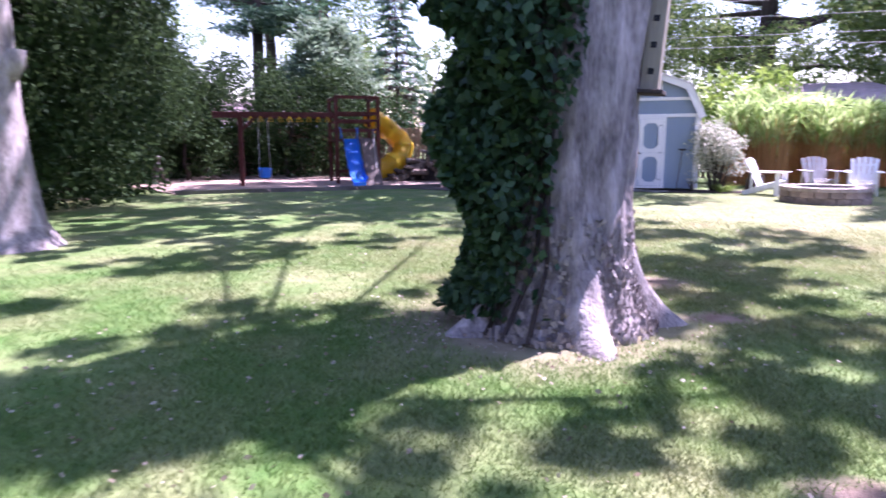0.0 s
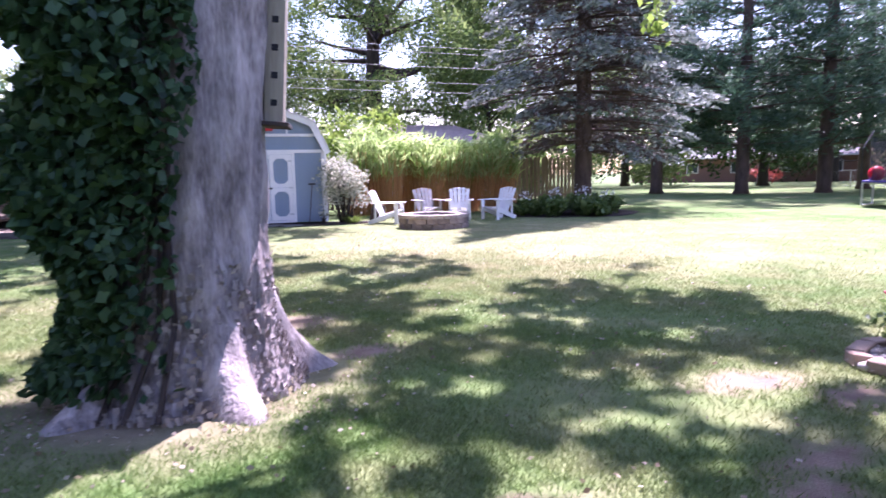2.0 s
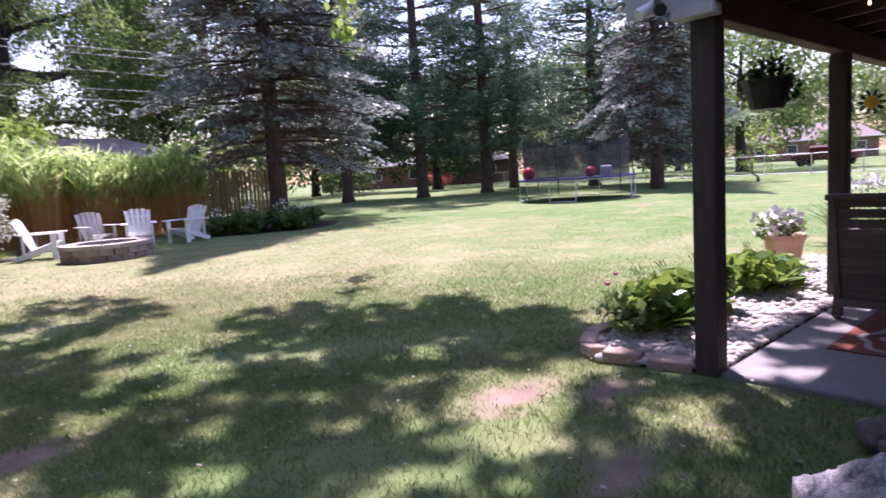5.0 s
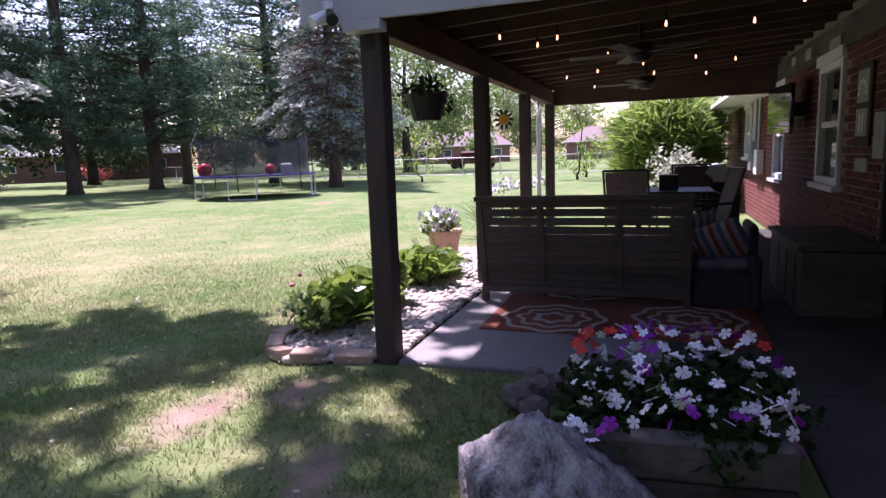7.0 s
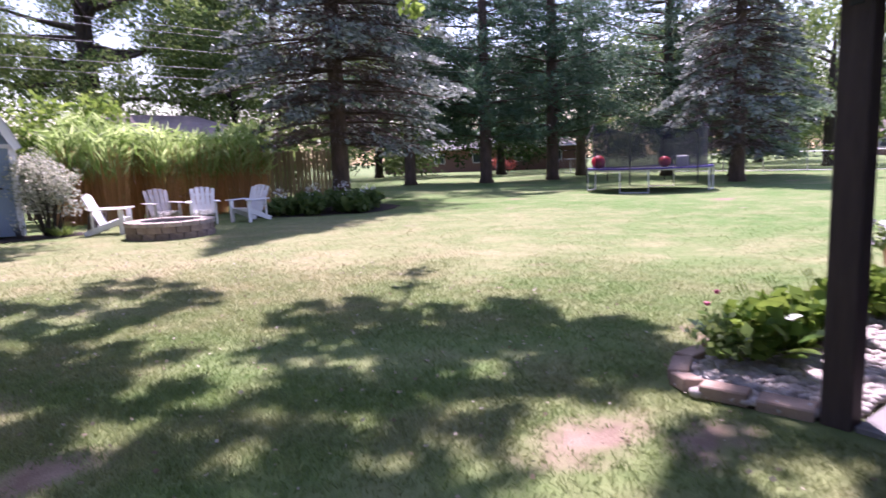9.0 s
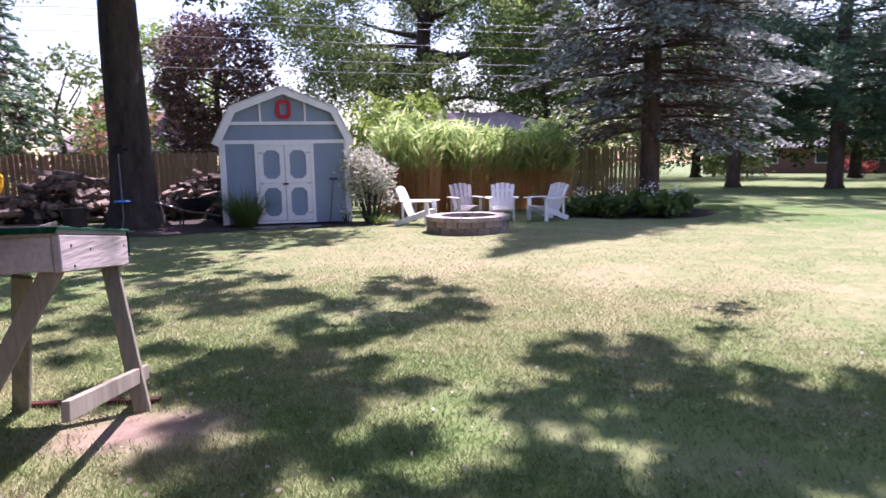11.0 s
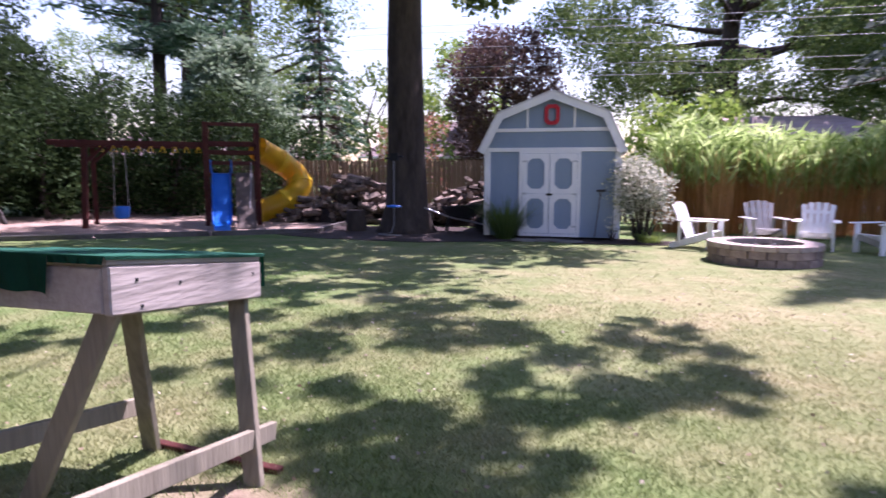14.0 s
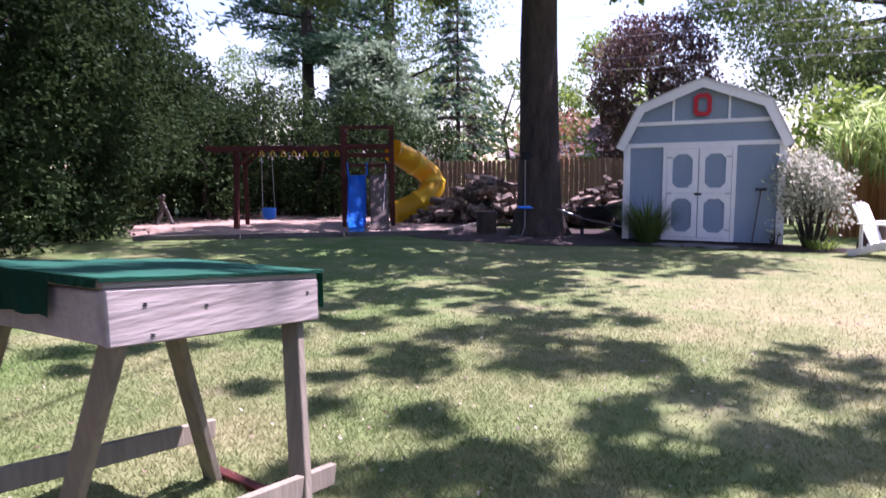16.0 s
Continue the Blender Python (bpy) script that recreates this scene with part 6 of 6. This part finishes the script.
for i, (x, y, h, s) in enumerate(((20.0, 27.3, 24, 61), (22.8, 23.7, 26, 62), (26.6, 22.0, 26, 63), (31.5, 17.5, 20, 64), (33, 25, 17, 65))):
    conifer("pine_tree", pose(x, y, 0), h, 5.2, 2.6, .36, PINE, BARK_PINE, "tall dark pine with bare lower trunk", s, .64, .35, 10, (2.3 if i < 3 else 1.4), True)
conifer("pine_tree", pose(30.5, 13.0, 0), 15, 4.2, 1.2, .3, PINE_LIGHT, BARK_PINE, "light green pine behind the trampoline", 66, .5, .4, 8, 2.6, True)
# dense dark evergreens west of the lawn
for i, (x, y, h, r) in enumerate(((-13.8, 3.0, 8.5, 2.8), (-15.2, 6.2, 9.0, 3.0), (-17.5, 9.6, 8.5, 3.0), (-19.8, 13.0, 8.0, 2.8), (-21.5, 16.5, 5.8, 2.6), (-17.0, 1.5, 11, 3.2), (-20, 7, 12, 3.4), (-14.0, -1.5, 9, 3))):
    broadleaf("yew_tree", pose(x, y, 0), h, r, 1.0, .2, LEAF_DARK, BARK_DARK, "dense dark green tree with low branches", 70 + i, .15, (760 if i < 5 else 330), 46, .4, clump_r=(.26, .46))
for i, (x, y, h, r) in enumerate(((-13.6, 18.9, 4.2, 1.6), (-15.6, 18.4, 3.9, 1.8), (-17.5, 18.2, 4.7, 2.1), (-19.3, 17.6, 4.4, 2.0), (-12.4, 21.3, 3.3, 1.5), (-18.2, 15.6, 4.0, 1.8))):
    broadleaf("small_tree", pose(x, y, 0), h, r, .6, .08, LEAF_DARK, BARK_DARK, "small dark tree behind the swing", 80 + i, .14, 560, 26, .4, clump_r=(.3, .46))
near_left = thing("garden_tree", pose(-9.95, 1.75, 0), "tree with pale grey flared trunk", "tree")
bm = tubed([(0, 0, -.1), (0, 0, .05), (.0, 0, .3), (-.02, 0, 1.0), (-.08, 0, 1.9), (-.1, 0, 3), (-.05, .1, 6)], [.72, .55, .4, .33, .31, .33, .2], 18, True, .04)
C, R = [], []
for i in range(26):
    a, h, w = i * 2.4, 5.5 + rg.uniform(0, 5), 1 + 3.5 * math.sqrt(rg.uniform())
    c = Vector((w * math.cos(a), w * math.sin(a), h))
    C.append(c), R.append(rg.uniform(.7, 1.2))
    tube(bm, [(-.08, .05, 4.5), (c.x * .5, c.y * .5, h - .3), c], [.12, .06, .015], 5, False)
tube(bm, [(-.1, 0, 1.9), (.28, .1, 2.35), (.3, .1, 2.5)], [.16, .11, .1], 9)
part("trunk", bm, BARK, near_left, smooth=True)
part("crown", sprays("crown", clump_points(C, R, 220, rg, .55, .2), .26, .18, rng=rg), LEAF, near_left)
# pines and trees behind the play set
conifer("pine_tree", pose(-19.3, 22.5, 0), 18, 4.2, 6.6, .36, PINE, BARK_DARK, "tall pine with a dark bare trunk", 91, .7, .42, 7, 2.6, True)
conifer("pine_tree", pose(-15.6, 21.8, 0), 7.2, 2.7, 2.2, .12, PINE_LIGHT, BARK_DARK, "soft light green young pine behind the slide", 92, .36, .34, 9, 2.4, True)
conifer("pine_tree", pose(-13.8, 26.5, 0), 10.5, 2.6, 1.6, .14, PINE, BARK_DARK, "slender airy blue-green conifer", 93, .42, .3, 8, 1.7)
broadleaf("maple_tree", pose(-19.1, 29, 0), 18, 5.5, 5.5, .5, LEAF, BARK_DARK, "tall leafy tree with a forked dark trunk", 94, .2, 150, 34, 7)
broadleaf("maple_tree", pose(-21.5, 27, 0), 18, 5, 6, .36, LEAF, BARK_DARK, "tall leafy tree behind the pines", 95, .2, 150, 30, 8)
# beyond the fence
broadleaf("copper_beech", pose(-6.7, 36, 0), 9.4, 3.3, 2, .3, LEAF_COPPER, BARK_DARK, "dark copper-leaved tree behind the fence", 101, .22, 300, 44, 2.4, clump_r=(.28, .44))
broadleaf("maple_tree", pose(-11.0, 33, 0), 5.8, 2.3, 1, .15, LEAF_BRIGHT, BARK_DARK, "small bright green tree behind the fence", 102, .24, 200, 20, 1)
broadleaf("maple_tree", pose(-9.4, 27.5, 0), 4.4, 1.7, .8, .1, LEAF_AUTUMN, BARK_DARK, "small tree with rusty leaves over the fence", 103, .2, 210, 18, 1)
broadleaf("maple_tree", pose(-12.8, 30.5, 0), 6.8, 2.6, 1.2, .18, LEAF, BARK_DARK, "green tree behind the play set fence", 110, .22, 240, 24, 1.2)
broadleaf("maple_tree", pose(-10.2, 42, 0), 10, 3.6, 2, .25, LEAF_BRIGHT, BARK_DARK, "pale green tree far behind the fence", 111, .26, 180, 26, 2)
broadleaf("oak_tree", pose(5.9, 40, 0), 19, 11, 5.5, .75, LEAF, BARK_DARK, "huge spreading oak behind the neighbouring roof", 104, .22, 400, 66, 5.5, clump_r=(.13, .24))
broadleaf("oak_tree", pose(19, 42, 0), 19, 9, 5, .6, LEAF, BARK_DARK, "large oak beyond the fence", 105, .24, 110, 44, 4)
broadleaf("maple_tree", pose(-24, 42, 0), 9, 5, 3, .4, LEAF, BARK_DARK, "broad green tree in the distance", 106, .26, 110, 30, 3)
broadleaf("maple_tree", pose(-44, 45, 0), 13.5, 5, 3, .4, LEAF, BARK_DARK, "broad green tree far behind the evergreens", 108, .26, 110, 30, 3)
broadleaf("maple_tree", pose(12, 34, 0), 8, 4, 1, .25, LEAF, BARK_DARK, "leafy tree beyond the fence", 109, .22, 180, 26, 1)
for i, (x, y, h, r) in enumerate(((36, 36, 9.5, 6), (45, 26, 11, 6.5), (46, 14, 10.5, 6.5), (104, 32, 13, 8), (112, 10, 12, 8), (110, -12, 12, 8), (50, 42, 12, 8), (30, 46, 11, 8), (62, 26, 13, 8), (100, -30, 13, 8), (118, 22, 14, 9))):
    broadleaf("maple_tree", pose(x, y, 0), h, r, 2.5, .4, LEAF if i % 3 else LEAF_DARK, BARK_DARK, "broad leafy tree beyond the garden", 120 + i, .34, 90, 30, 2.0, clump_r=(.24, .42))
for i, (x, y, h, r) in enumerate(((28.5, 7.0, 2.6, .9), (27.0, -1.0, 4.2, 1.6), (29.5, -1.2, 1.3, .6))):
    broadleaf("young_tree", pose(x, y, 0), h, r, .4, .05, LEAF_BRIGHT, BARK_DARK, "young light green tree on the far lawn", 140 + i, .16, 330, 16, .4)
shrub("red_shrub", pose(40.5, 40, 0), 3.4, 1.6, 1.5, leafy("red_leaves", (.35, .08, .05), (.5, .16, .1), .3), "red-leaved shrub before the far house", 150, 10, 160, .22)
shrub("shrub", pose(30, 41, 0), 5.0, 3, 2.2, LEAF, "rounded green shrub on the far lawn", 151, 10, 150, .25)
for i, (x, y, w) in enumerate(((9.5, 23.5, 6), (66, 44, 9), (60, 34, 8), (69, 26, 8), (72, 14, 7), (34, 58, 9), (24, 56, 8), (56, 62, 10))):
    shrub("hedge_shrub", pose(x, y, 0), w, 3, 3.6, LEAF_DARK if i % 2 else LEAF, "broad dark shrub beyond the far lawn", 170 + i, 14, 90, .4)
# bamboo-like clump and white shrub at the house end
t = thing("reed_grass", pose(12.8, -4.0, 0), "huge arching green reed clump by the house", "grass")
a = rg.uniform(0, math.tau, 5200)
r = 1.15 * np.sqrt(rg.uniform(0, 1, 5200))
P = np.stack([r * np.cos(a), r * np.sin(a), .4 + 2.3 * rg.uniform(0, 1, 5200) ** .7 * (1 - .35 * (r / 1.15) ** 2)], 1)
part("leaves", sprays("leaves", P, .8, .04, D=np.stack([np.cos(a) * .8, np.sin(a) * .8, .9 - P[:, 2] * .45], 1), spread=.9, rng=rg), LEAF_BRIGHT, t)
shrub("variegated_shrub", pose(10.5, -4.2, 0), 1.3, 1.1, 1.3, VARIEGATED, "pale variegated shrub beside the house wall", 152, 9, 700, .1)
for i, (x, y) in enumerate(((7.6, -1.1), (8.3, -1.3), (9.1, -1.6))):
    t = thing("flowering_plant", pose(x, y, 0), "tall white phlox flowers along the patio", "flower", "white phlox")
    part("foliage", arch_leaves("foliage", None, rg, 60, .8, .04, 1.1, .15), LEAF, t)
    part("bloom_cluster", sprays("bloom_cluster", clump_points([(0, .1, .85), (.15, -.1, .8), (-.15, 0, .78)], [.13, .12, .12], 2600, rg), .06, .055), WHITE, t)["kind"] = "stuff"
pl = thing("shepherd_hook", pose(8.4, -1.75, 0), "pale curved downspout pipe at the patio end", "pipe")
part("pipe", tubed([(0, 0, 0), (0, 0, 1.9), (-.05, -.05, 2.05), (-.3, -.1, 2.1)], .04, 8), WHITE, pl)

# ---- neighbours ----


def house(m, w, d, h, rise, wall, roof, label, chimney=False, windows=3, brick=True):
    t = thing("house", m, label, "house")
    part("wall", boxed(-w / 2, 0, 0, w / 2, d, h, .02), wall, t)
    bm = bmesh.new()
    e = .5
    v = [bm.verts.new(p) for p in ((-w / 2 - e, -e, h), (w / 2 + e, -e, h), (w / 2 + e, d + e, h), (-w / 2 - e, d + e, h), (-w / 2 + d * .3, d / 2, h + rise), (w / 2 - d * .3, d / 2, h + rise))]
    for f in ((0, 1, 5, 4), (2, 3, 4, 5), (1, 2, 5), (3, 0, 4), (3, 2, 1, 0)):
        bm.faces.new([v[i] for i in f])
    rf = part("roof", bm, roof, t)
    part("gutter", boxed(-w / 2 - e, -e - .08, h - .12, w / 2 + e, -e + .02, h + .02), WHITE, t)
    if chimney:
        part("chimney", boxed(w * .18, d * .3, h, w * .18 + .8, d * .3 + .8, h + rise + .9), MORTAR, rf)
    for i in range(windows):
        x = -w / 2 + w * (i + .5) / windows
        wn_ = part("window", boxed(x - .6, -.06, .95, x + .6, -.004, 2.05), WHITE, t, "white window")
        part("pane", boxed(x - .52, -.075, 1.02, x + .52, -.062, 1.98, 0), GLASS, wn_)
    return t


house(pose(-11.5, 37, 0, 0, 0, 8), 8, 8, 2.6, 2.5, HOUSE_BRICK, PINK_ROOF, "low brick house with a pink shingle roof", True)
house(pose(-27, 34, 0, 0, 0, 15), 13, 8, 2.6, 2.0, HOUSE_BRICK, PINK_ROOF, "low brick house with a red roof behind the fence")
house(pose(6.5, 29, 0), 9, 6, 3.05, 1.2, WHITE, PALE_ROOF, "white sided house with a pink roof behind the reeds")
house(pose(46, 50, 0, 0, 0, -50), 22, 9, 2.6, 2.2, HOUSE_BRICK, GREY_ROOF, "red brick bungalow beyond the pines", False, 5)
house(pose(89, 21, 0, 0, 0, -75), 15, 9, 2.6, 2.2, HOUSE_BRICK, PINK_ROOF, "brick bungalow with a pinkish roof across the lawn", False, 4)
house(pose(92, -1, 0, 0, 0, -88), 13, 9, 2.6, 2.2, HOUSE_BRICK, PINK_ROOF, "brick bungalow across the far lawn", False, 3)
# chain-link fence at the far side
cf = thing("chain_link_fence", pose(36, 0, 0), "grey chain-link fence across the far lawn", "fence")
for i in range(22):
    part("post", tubed([(0, -22 + i * 2.4, 0), (0, -22 + i * 2.4, 1.15)], .03, 6), STEEL, cf)
for z in (.08, 1.12):
    part("rail", tubed([(0, -22, z), (0, 29, z)], .022, 6), STEEL, cf)
bm = bmesh.new()
for i in range(170):
    y = -22 + i * .3
    for dy in (1.0, -1.0):
        beam(bm, (0, y, .08), (0, y + dy, 1.12), .006, .006, (1, 0, 0), 0)
part("mesh", bm, STEEL, cf)
rc = thing("pickup_truck", pose(54, 10.5, 0, 0, 0, 85), "red parked truck across the lawn", "vehicle")
part("body", boxed(-2.3, -.9, .45, 2.3, .9, 1.0, .08), REDWOOD, rc)
part("cab", boxed(-.6, -.8, 1.0, 1.0, .8, 1.6, .15), REDWOOD, rc)
for x in (-1.5, 1.5):
    for y in (-.85, .85):
        part("wheel", tubed([(x, y - .1, .35), (x, y + .1, .35)], .35, 14), BLACK_MAT, rc)
# overhead wires
for i, (y, z, s) in enumerate(((22.5, 5.25, .25), (22.6, 4.85, .3), (23.0, 6.6, .3), (23.0, 6.85, .3), (22.8, 5.95, .35))):
    bm = tubed([(-60 + k * 5, y, z + s * ((k % 10 - 5) / 5) ** 2) for k in range(25)], .009, 5)
    tagged(obj("overhead_cable", bm, WIRE), "thin overhead utility cable", "cable", "utility cables")
up = thing("utility_pole", pose(44, 3.0, 0), "wooden utility pole beyond the lawn", "pole")
part("pole", tubed([(0, 0, 0), (0, 0, 10)], [.16, .11], 8), BARK_PINE, up)
part("crossarm", boxed(-.05, -1.1, 8.6, .05, 1.1, 8.75), BARK_PINE, up)
# pines and trees closing the view behind the walker
for i, (x, y) in enumerate(((-18, -8), (-12, -14), (-24, -2), (-4, -16), (8, -18))):
    broadleaf("maple_tree", pose(x, y, 0), 11, 4.5, 2, .3, LEAF, BARK_DARK, "leafy tree behind the lawn", 160 + i, .45, 40, 24, 2)

# ---- fallen leaves and grass blades ----
rb = np.random.default_rng(77)
P = np.stack([rb.uniform(-6, 3, 2600), -4 + 13 * rb.uniform(0, 1, 2600) ** 1.5, rb.uniform(.012, .035, 2600)], 1)
NEAR = IV.xy + Vector((-.15, -.25))
Q = np.stack([NEAR.x + rb.normal(size=420) * .55, NEAR.y + rb.normal(size=420) * .5, rb.uniform(.01, .03, 420)], 1)
P = np.concatenate([P[~((P[:, 0] > -.4) & (P[:, 1] < -2.5))], Q])
tagged(obj("fallen_leaves", sprays("fallen_leaves", P, .03, .022, D=rb.normal(size=(len(P), 3)) * [1, 1, .15], spread=.2, rng=rb), leafy("dead_leaves", (.22, .16, .10), (.48, .43, .34), .2)), "dry pale leaves scattered on the lawn", "leaves", kind="stuff")


def blades(n, cx, cy, rmax, power, h, w):
    a, r = rb.uniform(0, math.tau, n), rmax * rb.uniform(0, 1, n) ** power
    x, y = cx + r * np.cos(a), cy + r * np.sin(a)
    keep = rb.uniform(0, 1, n) > (r / rmax) ** 2.5
    keep &= ~((x > 1.45) & (y < -1.6)) & ~((x > 1.35) & (x < 6.2) & (y < -.72) & (y > -2)) & (((x - IV.x) ** 2 + (y - IV.y) ** 2) > .72 + .35 * np.sin(3 * np.arctan2(y - IV.y, x - IV.x) + 1))
    keep &= ((x + 5.2) / 4.2) ** 2 + ((y - 14.5) / 1.9) ** 2 > 1
    keep &= ((x + .9) / 2) ** 2 + ((y - 13.75) / .65) ** 2 > 1
    keep &= ((x - 7.3) / 2.3) ** 2 + ((y - 14.2) / 1.9) ** 2 > 1
    keep &= ~((x < -7.75) & (y > 13.75 + (x + 7.75) * .675))
    for bx, by, ra, rc in PATCHES:
        keep &= ((x - bx) / ra) ** 2 + ((y - by) / rc) ** 2 > rb.uniform(.15, 1.9, n)
    keep &= ~((x > 1.55) & (y < -1.6)) & ~((x > -.3) & (x < 1.7) & (y < -2.75))
    # thinner where the ground is bare
    thin = np.sin(x * 1.1 + 1.3 * np.sin(y * .9)) * np.sin(y * 1.3 + 1.1 * np.sin(x * .7))
    keep &= rb.uniform(0, 1, n) > np.clip(thin * 1.2 - .35, 0, .8)
    x, y, n = x[keep], y[keep], int(keep.sum())
    g = rb.uniform(0, math.tau, n)
    H = (h * rb.uniform(.45, 1.25, n))[:, None]
    B = np.stack([x, y, np.full(n, -.004)], 1)
    s = np.stack([np.cos(g), np.sin(g), np.zeros(n)], 1) * w * rb.uniform(.7, 1.3, (n, 1))
    lean = rb.normal(size=(n, 3)) * [.75, .75, 0]
    T = B + (lean * .8 + [0, 0, 1]) * H * .9
    return np.stack([B - s, B + s, T], 1).reshape(-1, 3)


V = np.concatenate([blades(760000, -1.6, -.3, 7.5, .62, .042, .0036), blades(260000, -.5, 4, 16, .65, .03, .006)])
tagged(obj("grass", quads("grass", V, 3), BLADE), "short mown grass blades", "grass", kind="stuff")
